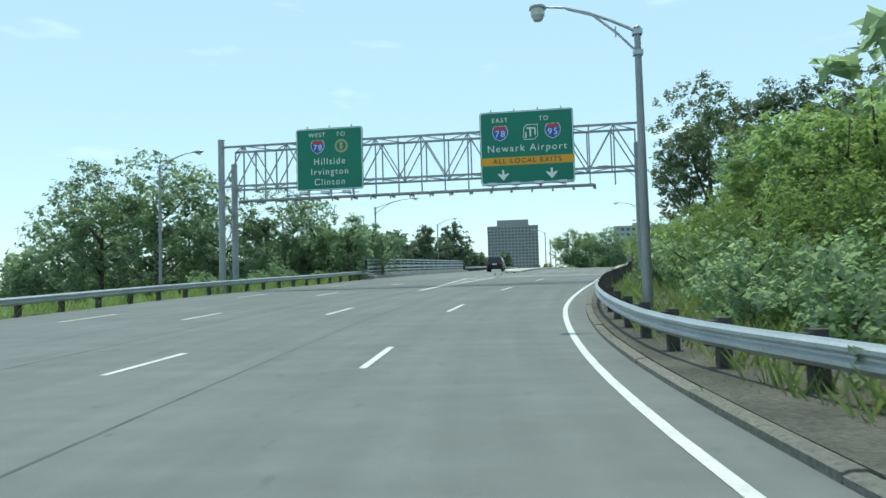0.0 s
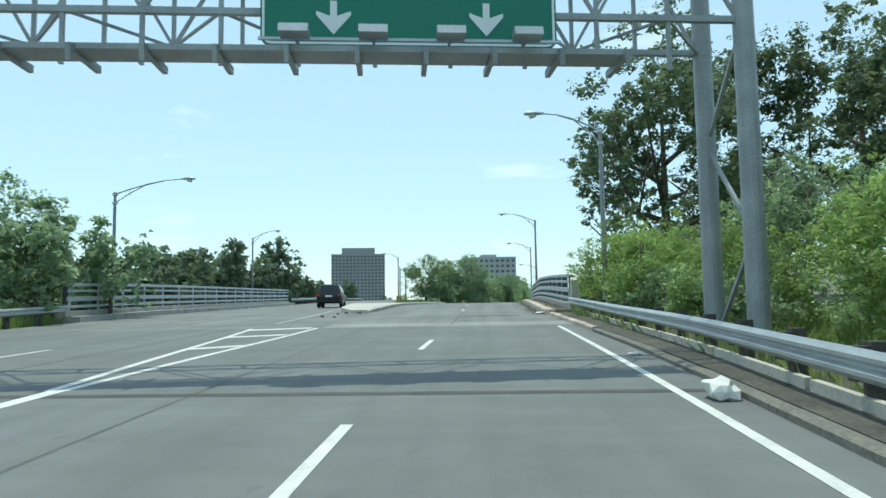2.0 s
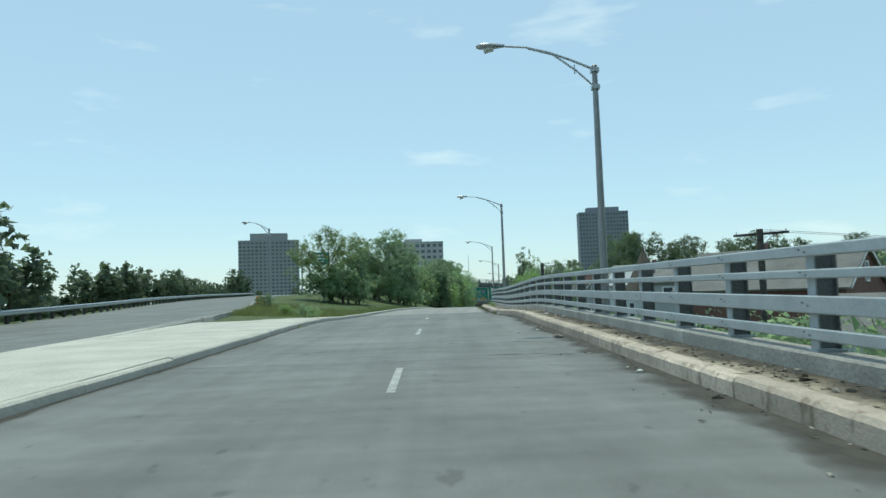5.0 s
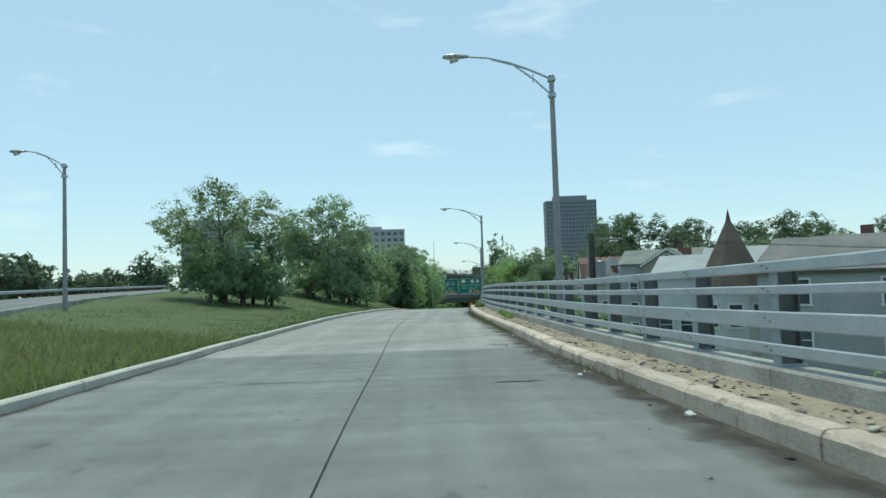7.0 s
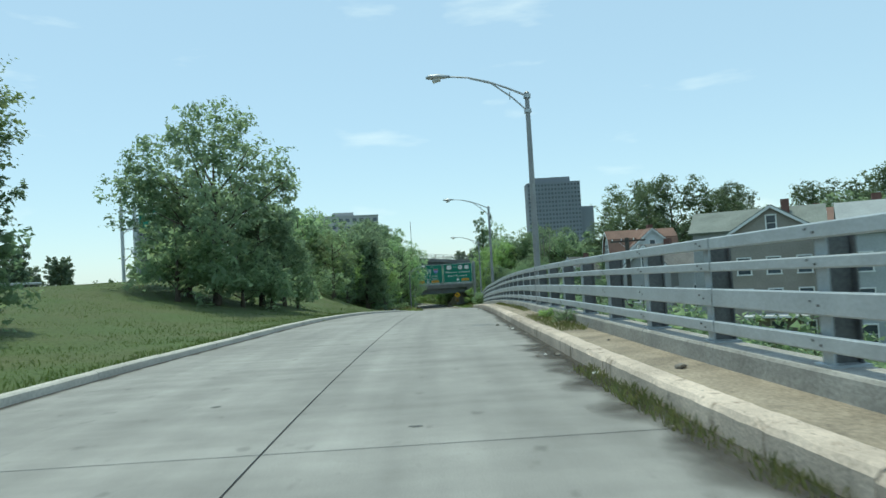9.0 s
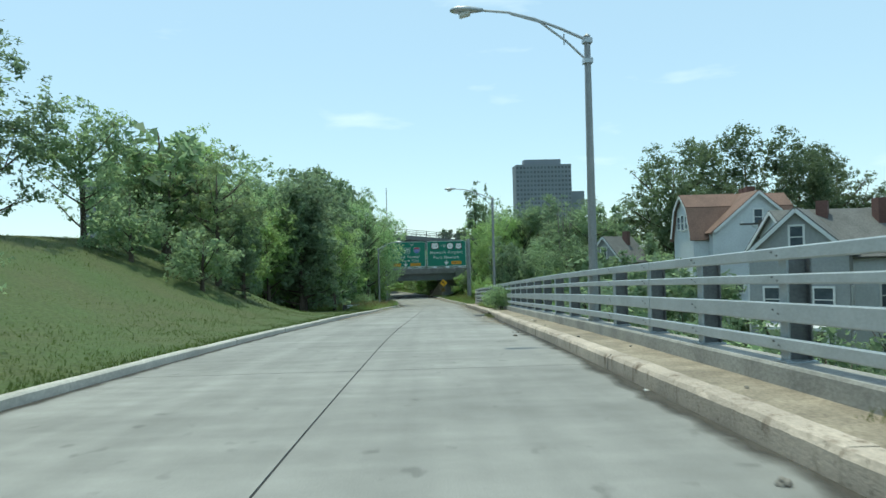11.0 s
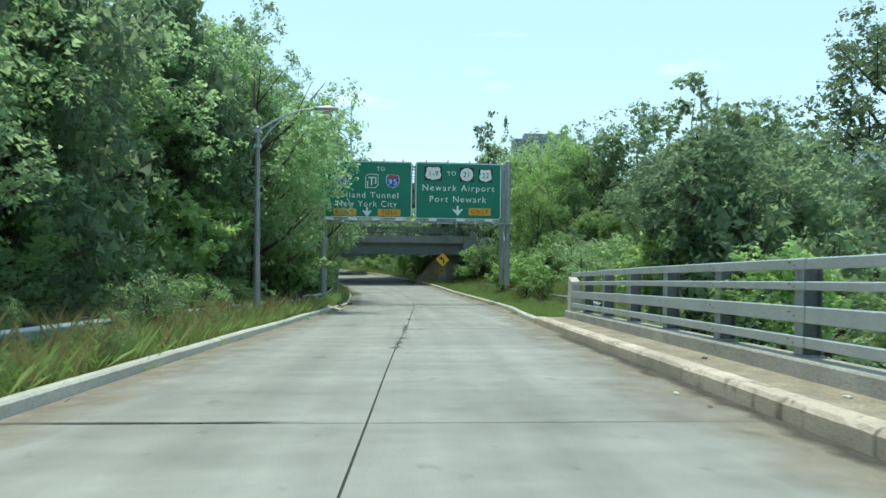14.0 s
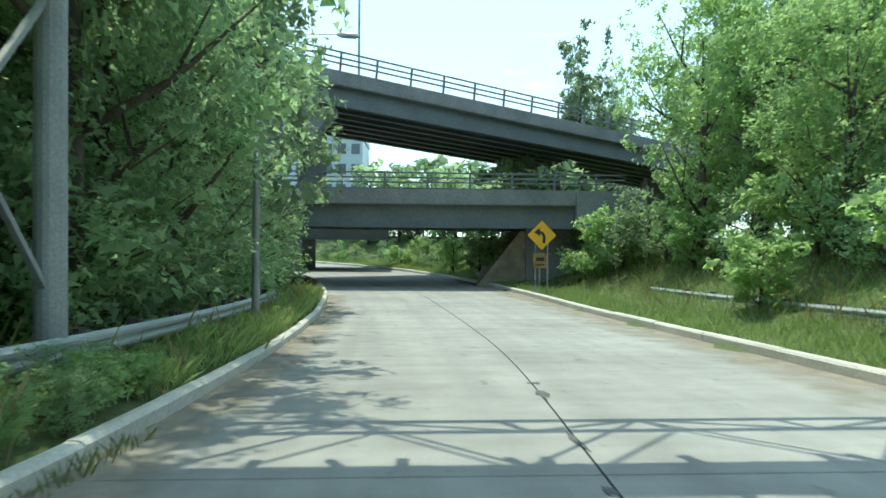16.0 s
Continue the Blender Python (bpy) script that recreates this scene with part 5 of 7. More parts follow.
def plant_su(key, s, u, scale=1.0, **kw):
    p = road_point(s, u)
    return plant(key, p.x, p.y, scale, **kw)


VR = random.Random(7)


def turn_():
    return VR.uniform(0, 360)


# bank beside the approach
for i in range(22):
    s = -2 + i * 2.9
    hgt = np.interp(s, [0, 12, 30, 58], [0.95, 0.9, 0.68, 0.55])
    plant_su("near4" if 12 < s < 44 and i % 2 else VR.choice(["light", "oak", "light"]), s, at(KERB_R, s) + VR.uniform(7.0, 9.0), hgt * VR.uniform(0.8, 1.05), turn=turn_())
for s, off, sc in ((14, 4.6, 0.6), (19, 4.4, 0.62), (24, 4.6, 0.66), (29, 4.8, 0.62), (34, 4.4, 0.6), (39, 4.0, 0.62), (44, 3.6, 0.6), (48, 3.6, 0.55), (52.2, 2.8, 0.74), (54.8, 2.7, 0.72), (57.4, 2.5, 0.46), (56.0, 4.2, 0.8)):
    plant_su("thicket", s, at(KERB_R, s) + off, sc, turn=turn_())
for i in range(8):
    s = 2 + i * 5
    plant_su("back2", s, at(KERB_R, s) + VR.uniform(13, 16), VR.uniform(0.9, 1.2), turn=turn_())
for i in range(34):
    s = -4 + i * 1.8
    plant_su("bush" if i % 2 else "thicket" if i % 4 == 0 and s > 30 else "shrub2", s, at(KERB_R, s) + VR.uniform(2.6, 5.0), VR.uniform(0.55, 0.95) * (0.5 if i % 4 == 0 and s > 30 else 1.0), turn=turn_())
plant_su("tall", 70, 12.0, 1.0)
plant_su("tall", 69, 23.5, 1.05, turn=140)
plant_su("tall", 80, 21, 0.8, turn=70)
for s, u, sc in ((60.5, 7.2, 1.5), (63, 8.6, 1.6), (66, 10, 1.4), (58.5, 8.5, 1.3), (61, 11, 1.7)):
    plant_su("thicket", s, u, sc * 0.55, turn=turn_())
plant_su("thicket", 64, 12.5, 1.0)
# far side of the motorway
for x, y, k, sc in ((-23.7, 57, "oak2", 1.15), (-30, 60, "dark", 1.05), (-36, 68, "dark", 1.05), (-20, 62, "dark", 0.95), (-14, 61, "oak2", 0.85), (-12, 66, "dark", 0.72), (-8.5, 62, "oak", 0.6), (-25, 68, "oak2", 1.0), (-44, 74, "back2", 0.9), (-52, 70, "back", 0.7), (-60, 66, "back2", 0.6), (-17, 75, "back", 0.7), (-68, 80, "back", 0.7)):
    plant(k, x, y, sc, turn=turn_())
for x, y, k, sc in ((-20, 96, "far", 0.75), (-15, 100, "far2", 0.7), (-18, 110, "far", 0.8), (-10, 103, "far2", 0.72), (-6, 106, "far", 0.75), (-3, 101, "far2", 0.72), (-1, 108, "far", 0.8), (2, 112, "far2", 0.7), (-12, 116, "far", 0.8), (-26, 104, "far2", 0.8), (-32, 96, "far", 0.7), (3, 120, "far", 0.55), (-5, 122, "far2", 0.8), (-40, 92, "far2", 0.85), (-36, 100, "far", 0.95), (-30, 110, "far2", 1.0), (-22, 118, "far", 0.95), (-9, 112, "far2", 0.9), (-14, 108, "far", 0.9), (-48, 100, "far2", 1.0), (-25, 97, "far2", 0.85)):
    plant(k, x, y, sc, turn=turn_())
for i in range(16):
    plant("back", -42 + i * 2.4 + VR.uniform(-1, 1), 66 - i * 0.35 + VR.uniform(-2, 3), VR.uniform(0.38, 0.55), turn=turn_())
for i in range(14):
    s = 6 + i * 2.0
    plant_su(VR.choice(["shrub", "shrub2"]), 36 + i * 1.6, -19.6 - VR.uniform(0.3, 1.8), VR.uniform(0.4, 0.6), turn=turn_())
for i in range(64):
    s = 118 + i * 3.5
    plant_su(VR.choice(["far", "far2", "far"]), s, at(MAIN_L, s) - VR.uniform(4, 24), VR.uniform(0.42, 0.7), turn=turn_())
for i in range(34):
    ahead, k = VR.uniform(78, 112), -0.8 + 0.34 * i / 33
    x, y = 6.5 + 0.287 * ahead + 0.958 * ahead * k, 41 + 0.958 * ahead - 0.287 * ahead * k
    plant(VR.choice(["far", "far2"]), x, y, VR.uniform(0.9, 1.15), turn=turn_())
for i in range(30):
    a = i / 29
    plant(VR.choice(["far", "far2"]), -230 + 300 * a + VR.uniform(-8, 8), 330 + 130 * a + VR.uniform(-25, 25), VR.uniform(1.0, 1.5), turn=turn_())
# bank between the roads
for x, y, k, sc in ((29.2, 152.6, "pale", 0.98), (28.4, 152.2, "shrub2", 1.7), (30.6, 151.6, "shrub2", 1.8), (33.0, 153.5, "column", 0.5), (29.5, 152.5, "shrub2", 1.5), (31.6, 153.4, "shrub2", 1.6), (41.6, 171, "elm", 1.0), (44.5, 173.5, "column", 0.72), (40.0, 174.5, "dark", 0.75), (46.5, 176.5, "cone", 0.6), (30.8, 152.0, "shrub2", 1.1), (32.5, 153.0, "shrub2", 1.0), (41.5, 170.0, "shrub2", 1.6), (39.4, 169.4, "shrub2", 1.5), (40.2, 172.0, "shrub2", 1.7), (43.0, 171.0, "shrub2", 1.3), (45, 173, "shrub2", 1.1), (47.5, 177, "shrub2", 1.0), (55, 195.5, "shrub2", 1.1), (52, 196.5, "shrub2", 1.2),
                    (50, 199, "oak2", 0.6), (46, 196, "dark", 0.7), (57.5, 199, "column", 0.45), (68.0, 217, "near3", 0.9), (43, 203, "back", 0.9), (54, 204, "back2", 0.9),
                    (64.2, 213, "cone", 0.85), (66.5, 219.5, "dark", 0.95), (60.0, 215, "near", 1.0), (61.6, 212.3, "near3", 0.85), (63, 222, "oak2", 0.95), (55.5, 211, "near3", 1.1), (69.5, 225, "near", 0.95)):
    plant(k, x, y, sc, turn=turn_(), sz=sc * (0.86 if k == "pale" else 1.0))
for i in range(16):
    s = 234 + i * 3.5
    plant_su(VR.choice(["near", "near2", "near2"]) if i < 13 else "oak2", s, at(KERB_L, s) - VR.uniform(5.0, 7.0) - (3.2 if s < 256 else 0.0), VR.uniform(0.8, 1.0), turn=turn_(), sz=VR.uniform(0.95, 1.25))
for i in range(24):
    s = 228 + (i % 12) * 5.2
    plant_su(VR.choice(["oak2", "near", "oak2"] if i < 12 else ["back", "back2"]), s, at(KERB_L, s) - 11 - 6 * (i // 12) - VR.uniform(0, 4), VR.uniform(0.9, 1.25), turn=turn_())
for i in range(20):
    s = 236 + i * 2.5
    plant_su("bush" if i % 2 else "shrub2", s, at(KERB_L, s) - VR.uniform(4.4, 7.0), VR.uniform(0.45, 0.8), turn=turn_())
for s, off, k, sc in ((252.5, 6.2, "near3", 0.8), (254.6, 3.4, "over", 1.1), (261.0, 4.2, "over", 1.0), (264.5, 4.6, "near3", 0.8), (269.5, 2.8, "over", 1.08), (272.5, 3.5, "near2", 1.12), (277, 3.9, "near", 1.0), (282, 3.8, "oak2", 1.0), (287, 3.8, "oak", 1.0), (275, 7.0, "oak2", 1.0), (284, 7.0, "dark", 0.95)):
    plant_su(k, s, at(KERB_L, s) - off, sc, turn=turn_(), sz=sc * 1.18)
for s, off, k, sc in ((244, 8.5, "near2", 1.15), (249, 9.0, "near", 1.3), (254, 9.0, "oak2", 1.25), (259, 8.5, "oak2", 1.25)):
    plant_su(k, s, at(KERB_L, s) - off, sc, turn=turn_())
for s, u, k, hgt, sc in ((224, -9.5, "cone", 9.6, 0.8), (231, -10, "column", 11.6, 1.15), (235.5, -11, "dark", 12.5, 0.95), (240.5, -10, "cone", 13.8, 0.9), (246.5, -11.5, "dark", 14.5, 1.0), (252.5, -9.3, "cone", 14.8, 0.95), (256.4, -8.2, "near2", 14.6, 0.95), (263, -9.5, "cone", 15.5, 0.95), (270, -8.2, "near2", 16.0, 1.05), (278, -8.2, "column", 17.0, 1.2), (285, -8.0, "oak2", 16.5, 1.0)):
    tall = {"cone": 11.0, "column": 12.0, "dark": 12.0, "near2": 10.5, "oak2": 11.0}[k]
    plant_su(k, s, u, sc, turn=turn_(), sz=hgt / tall)
# right of the ramp, past the bridge rail
for i in range(12):
    s = 232 + i * 4.3
    plant_su(VR.choice(["light", "oak", "oak2", "oak"]), s, at(KERB_R, s) + np.interp(s, [232, 250, 290], [10, 8.5, 9.5]) + VR.uniform(0, 3), VR.uniform(0.5, 0.72) * (0.8 if s < 256 else 1.0), turn=turn_())
for i in range(30):
    s = 226 + (i % 15) * 5
    plant_su(VR.choice(["oak2", "dark", "oak"] if s > 252 and i < 15 else ["back", "back2"]), s, at(KERB_R, s) + 15 + 7 * (i // 15) + VR.uniform(0, 4), VR.uniform(0.8, 1.1) * (0.52 if s < 262 else 1.0), turn=turn_())
for i in range(30):
    s = 206 + i * 3.0
    plant_su("bush" if s > 236 and i % 2 else VR.choice(["shrub", "shrub2", "sumac", "sumac"]), s, at(KERB_R, s) + np.interp(s, [206, 244, 250, 290], [3.2, 3.4, 5.4, 5.0]) + VR.uniform(0, 1.8), VR.uniform(0.6, 1.1), turn=turn_())
plant_su("light", 222, 10.5, 0.5, turn=40)
plant_su("oak", 214, 12, 0.48, turn=80)
plant_su("oak2", 228, 14, 0.5, turn=10)
plant_su("oak", 207, 14.5, 0.48, turn=100)
for x, y, k, sc in ((126.5, 237.5, "big", 0.9), (124, 222, "big", 0.84), (140, 204, "big", 0.74), (128.5, 187.5, "big", 0.86), (142, 228, "big", 0.8), (132.5, 216, "big", 0.72), (160, 205, "big", 0.72), (172, 195, "big", 0.75), (185, 190, "big", 0.7), (138, 196, "big", 0.72), (120, 250, "dark", 1.05), (112, 262, "oak2", 1.0), (135, 255, "dark", 1.1), (150, 245, "back", 1.1), (122, 176, "oak2", 1.2), (130, 160, "dark", 1.15), (110, 140, "dark", 0.95), (125, 130, "oak2", 1.2), (117.5, 256.5, "dark", 1.15)):
    plant(k, x, y, sc, turn=turn_())
for i in range(44):
    a = VR.uniform(0, 1)
    plant(VR.choice(["far", "far2"]), 120 + 230 * a + VR.uniform(-20, 20), 340 - 190 * a + VR.uniform(-15, 50), VR.uniform(1.1, 1.7), turn=turn_())
for x, y, sc in ((104, 185, 1.5), (110, 180, 1.6), (117, 183, 1.5), (124, 176, 1.6), (131, 178, 1.5), (138, 170, 1.6), (146, 172, 1.5), (152, 164, 1.5), (160, 166, 1.6), (97, 152, 1.25), (104, 148, 1.3), (112, 146, 1.3), (120, 140, 1.4)):
    plant(VR.choice(["oak2", "dark"]), x, y, sc * 0.82, turn=turn_())
# hedges below the bridge
for i in range(46):
    s = 66 + i * 3.2
    if 112 < s < 140:
        continue
    plant_su(VR.choice(["shrub2", "bush", "shrub2"]), s, at(KERB_R, s) + VR.uniform(3.9, 6.5), VR.uniform(1.3, 1.7), turn=turn_())
for i in range(30):
    s = 68 + i * 4.6
    if not 108 < s < 142:
        plant_su("shrub2", s, at(KERB_R, s) + VR.uniform(8, 13), VR.uniform(1.3, 1.8), turn=turn_())
for i in range(10):
    plant(VR.choice(["back", "back2"]), 78 + i * 2.6 + VR.uniform(-2, 2), 196 + i * 1.2 + VR.uniform(-3, 3), VR.uniform(0.5, 0.72), turn=turn_())
# beyond the overbridges
for i in range(22):
    x, y = 56 + i * 4.0 + VR.uniform(-2, 2), 312 + VR.uniform(-8, 24) - 0.15 * i
    st_, off_ = station([x], [y])
    if (off_[0] > 12 or off_[0] < -9) and st_[0] < 320:
        plant(VR.choice(["far", "far2", "back2"]), x, y, VR.uniform(0.6, 1.0), turn=turn_())
for i in range(16):
    s = 297 + i * 2.4
    plant_su(VR.choice(["shrub", "bush", "sumac"]), s, at(KERB_R, s) + VR.uniform(1.5, 4.5), VR.uniform(0.5, 0.9), turn=turn_())
for i in range(9):
    s = 300 + i * 5
    plant_su("back2", s, at(KERB_R, s) + VR.uniform(5, 9), VR.uniform(0.6, 0.85), turn=turn_())


for right, ahead, sc in ((-5, 78, 1.0), (-1, 73, 1.05), (3, 80, 1.1), (7, 74, 1.0), (11, 80, 1.1), (-9, 84, 1.1), (15, 76, 1.0)):
    p = Vector((86.87, 241.79, 0)) + Vector((0.915, -0.404, 0)) * right + Vector((0.404, 0.915, 0)) * ahead
    if abs(station([p.x], [p.y])[1][0]) > 9:
        plant("back2", p.x, p.y, sc, turn=turn_())


def woods():
    """All trees of the far and deep woods as one sheet of trunks and leaves."""
    cache, verts, faces, idx, mats, o = {}, [], [], [], [], 0
    for trunk, crown, m in WOOD:
        mm = np.array(m)
        for me in (trunk, crown):
            if me.name not in cache:
                me.calc_loop_triangles()
                co = np.empty(len(me.vertices) * 3)
                me.vertices.foreach_get("co", co)
                tr = np.empty(len(me.loop_triangles) * 3, dtype=np.int64)
                me.loop_triangles.foreach_get("vertices", tr)
                cache[me.name] = (co.reshape(-1, 3), tr.reshape(-1, 3))
            co, tr = cache[me.name]
            mt = me.materials[0]
            if mt not in mats:
                mats.append(mt)
            verts.append(co @ mm[:3, :3].T + mm[:3, 3])
            faces.append(tr + o)
            idx.append(np.full(len(tr), mats.index(mt)))
            o += len(co)
    me = mesh_np("woodland", np.vstack(verts), np.vstack(faces), mats[0])
    for mt in mats[1:]:
        me.materials.append(mt)
    me.polygons.foreach_set("material_index", np.concatenate(idx).astype(np.int32))
    return tagged(new("woodland", me), "dense green deciduous woods behind the road and houses", "woods", kind="stuff")


# ---- grasses and weeds ----
def blades(name, areas, per_m2, hmin, hmax, width, material, label, seed, limit=90000, lean=0.35, fade=1.0, paved=False):
    """One sheet of many blades; areas are (s0, s1, inner table, u0, u1): u counted from the table."""
    rng = np.random.default_rng(seed)
    vs = []
    for s0, s1, tab, u0, u1 in areas:
        n = int(min(limit, abs((s1 - s0) * (u1 - u0)) * per_m2))
        s = rng.uniform(s0, s1, n)
        near = u0 if abs(u0) < abs(u1) else u1
        u = np.interp(s, SF, tab) + near + (u0 + u1 - 2 * near) * rng.random(n) ** fade
        i = np.interp(s, SF, np.arange(len(SF)))
        x0, y0 = np.interp(s, SF, RX), np.interp(s, SF, RY)
        tx, ty = np.interp(s, SF, TX), np.interp(s, SF, TY)
        x, y = x0 + ty * u, y0 - tx * u
        z = np.interp(s, SF, RZ) + (0.235 if u0 > 0 else 0.0) if paved else ground_height(x, y)
        clump = np.sin(x * 1.7 + np.sin(y * 2.3)) * np.sin(y * 1.3 + 0.7) * 0.5 + 0.5
        h = rng.uniform(hmin, hmax, n) * (0.5 + 0.7 * clump)
        az = rng.uniform(0, 2 * np.pi, n)
        w = width * rng.uniform(0.6, 1.4, n)
        dx, dy = np.cos(az) * w, np.sin(az) * w
        lx, ly = rng.normal(0, lean, n) * h, rng.normal(0, lean, n) * h
        vs.append(np.stack([np.stack([x - dx, y - dy, z - 0.03], 1), np.stack([x + dx, y + dy, z - 0.03], 1), np.stack([x + dx * 0.5 + lx * 0.5, y + dy * 0.5 + ly * 0.5, z + h * 0.6], 1), np.stack([x + lx, y + ly, z + h], 1)], 1).reshape(-1, 3))
    v = np.vstack(vs)
    ob = new(name, mesh_np(name, v, np.arange(len(v)).reshape(-1, 4), material))
    return tagged(ob, label, "grass", kind="stuff")


blades("tall_grass", [(228, 259, KERB_L, -6.5, -0.2), (259, 266, KERB_L, -6.5, -1.5), (266, 290, KERB_L, -6.5, -0.2)], 180, 0.15, 0.5, 0.0055, BLADE, "tall rough green grass beside the kerb", 21, lean=0.55)
blades("dry_grass", [(228, 256, KERB_L, -6.0, -0.15), (228, 256, KERB_L, -6.0, -0.3), (228, 290, KERB_L, -5.5, -0.15), (246, 292, KERB_R, 2.5, 5.0)], 11, 0.3, 0.85, 0.009, BLADE_DRY, "dry seed stalks in the rough grass", 22)
blades("rough_grass", [(245.5, 292, KERB_R, 0.22, 6.5), (292, 335, KERB_R, 0.22, 4.0)], 170, 0.10, 0.36, 0.006, BLADE, "rough green verge grass beside the kerb", 23)
blades("mown_grass", [(109.6, 160, KERB_L, -11.0, -0.18), (160, 232, KERB_L, -16.0, -0.18)], 42, 0.03, 0.10, 0.010, BLADE_MOWN, "short mown turf along the kerb", 24, fade=1.9)
blades("island_grass", [(109.6, 126, KERB_L, -8.0, -0.2), (109.6, 125, MAIN_R, 0.3, 2.0)], 80, 0.12, 0.38, 0.011, BLADE_DULL, "scruffy grass on the traffic island", 25)
blades("bank_weeds", [(-2, 57, KERB_R, 0.85, 5.0)], 95, 0.25, 0.8, 0.011, BLADE, "tall weeds behind the guard rail", 26)
blades("gutter_weeds", [(126, 145, KERB_R, -0.22, -0.01), (137, 139.5, KERB_R, -0.4, -0.01), (141.2, 146, KERB_R, -0.3, 0.0), (140.1, 140.6, KERB_R, -0.3, 0.0), (112, 118, KERB_R, -0.12, -0.01), (203, 207, KERB_R, -0.3, -0.01), (262.8, 264.6, KERB_L, 0.0, 0.22), (150, 156, KERB_R, 0.3, 0.9), (160, 176, KERB_R, 0.7, 0.98), (205.5, 208.5, KERB_R, -0.35, 0.0), (213, 226, KERB_R, 0.35, 0.97), (215, 224, KERB_R, 0.4, 0.97)], 420, 0.03, 0.15, 0.008, BLADE_DULL, "small weeds growing in the gutter", 27, paved=True)
blades("walkway_grass", [(214, 225, KERB_R, 0.36, 0.97)], 260, 0.15, 0.42, 0.008, BLADE, "unmown grass overgrowing the bridge walkway", 33, paved=True)
blades("verge_weeds", [(-2, 57, KERB_R, 0.22, 1.4)], 120, 0.08, 0.34, 0.008, BLADE_DULL, "low weeds under the guard rail", 29)
blades("motorway_weeds", [(0, 58, MAIN_L, -2.5, -0.7)], 60, 0.2, 0.7, 0.015, BLADE, "weeds behind the far guard rail", 28)

plant("airy", 56.3, 199.6, 0.74, turn=30)
plant("airy", 54.0, 201.5, 0.66, turn=130)
for i in range(26):
    s = 233 + i * 1.25
    plant_su("bush" if i % 3 else "sumac", s, at(KERB_L, s) - VR.uniform(6.0, 8.0), VR.uniform(0.8, 1.4), turn=turn_())
for i in range(22):
    s = 267.5 + i * 1.0
    plant_su("bush" if i % 4 else "near3", s, at(KERB_L, s) - VR.uniform(2.9, 4.6), VR.uniform(1.1, 1.9) if i % 4 else VR.uniform(0.4, 0.5), turn=turn_())
for i in range(18):
    s = 259.4 + i * 0.42
    plant_su("shrub" if i % 3 else "bush", s, at(KERB_L, s) - VR.uniform(0.4, 1.25), VR.uniform(0.2, 0.3), turn=turn_(), label="leafy bright weed behind the kerb")
for i in range(14):
    s = 246 + i * 1.55
    plant_su("bush" if i % 3 else "sumac", s, at(KERB_L, s) - (2.2 if s < 259 else 0.0) - VR.uniform(2.9, 4.6), VR.uniform(0.9, 1.6), turn=turn_())
for i in range(16):
    s = 213 + i * 2.0
    plant_su("bush" if i % 2 else "shrub", s, at(KERB_L, s) - np.interp(s, [213, 235, 246], [8.0, 7.4, 6.2]) - VR.uniform(0, 2.0), VR.uniform(0.8, 1.5), turn=turn_())
rr_end = Vector((0.915, -0.404, 0)), Vector((0.404, 0.915, 0))
for right, ahead, k, sc, sz in ((10.6, 28, "near3", 1.1, 1.4), (13.5, 23, "near3", 1.1, 1.4), (14.5, 31, "oak2", 1.05, 1.1), (18, 27, "oak2", 1.1, 1.15), (11.5, 19.5, "near3", 0.85, 0.95), (16, 35, "oak", 1.2, 1.25), (8.2, 33.0, "sumac", 1.0, 1.0), (9.6, 32.0, "shrub2", 1.3, 1.3), (7.2, 34.4, "shrub", 0.9, 0.9), (10.8, 30.5, "sumac", 1.2, 1.2), (12.5, 26.0, "sumac", 1.2, 1.1), (14.0, 22.0, "shrub2", 1.3, 1.2), (13.5, 68, "column", 1.1, 1.75), (17.0, 72, "oak2", 1.1, 1.6)):
    p = Vector((86.87, 241.79, 0)) + rr_end[0] * right + rr_end[1] * ahead
    plant(k, p.x, p.y, sc, turn=turn_(), sz=sz)
for i in range(26):
    s = 231 + i * 2.1
    plant_su("bush" if i % 2 else "shrub", s, at(KERB_L, s) - VR.uniform(0.6, 2.6), VR.uniform(0.14, 0.26), turn=turn_(), label="leafy green weed in the verge grass")
for s, off, k, sc in ((238.6, 2.2, "bush", 0.6), (239.2, 2.4, "shrub2", 0.45), (244.2, 3.2, "sumac", 0.42), (245.6, 3.0, "bush", 0.5), (247.0, 3.4, "sumac", 0.45), (248.5, 3.1, "bush", 0.5), (250.2, 3.3, "sumac", 0.42), (252.0, 3.0, "bush", 0.45), (243.0, 3.4, "bush", 0.42), (235.5, 4.0, "bush", 0.4), (232.0, 4.2, "shrub2", 0.4), (231.2, 5.4, "bush", 0.9), (229.6, 6.2, "bush", 0.9), (233.2, 5.6, "bush", 1.0)):
    plant_su(k, s, at(KERB_L, s) - off, sc, turn=turn_(), label="tall leafy weed beside the sunken guard rail")
for x, y, k, sc, sz in ((87.6, 222.3, "column", 0.62, 0.58), (89.6, 222.6, "dark", 0.5, 0.5), (91.4, 221.8, "oak2", 0.5, 0.52), (90.6, 220.2, "shrub2", 1.3, 1.6), (88.4, 221.2, "shrub2", 1.1, 1.7)):
    plant(k, x, y, sc, turn=turn_(), sz=sz, label="dark tangle of vines over a small tree" if k != "shrub2" else "")
plant("oak", 97.5, 224.5, 0.62, turn=50)
plant("oak2", 100.5, 228.5, 0.62, turn=20)
woods()


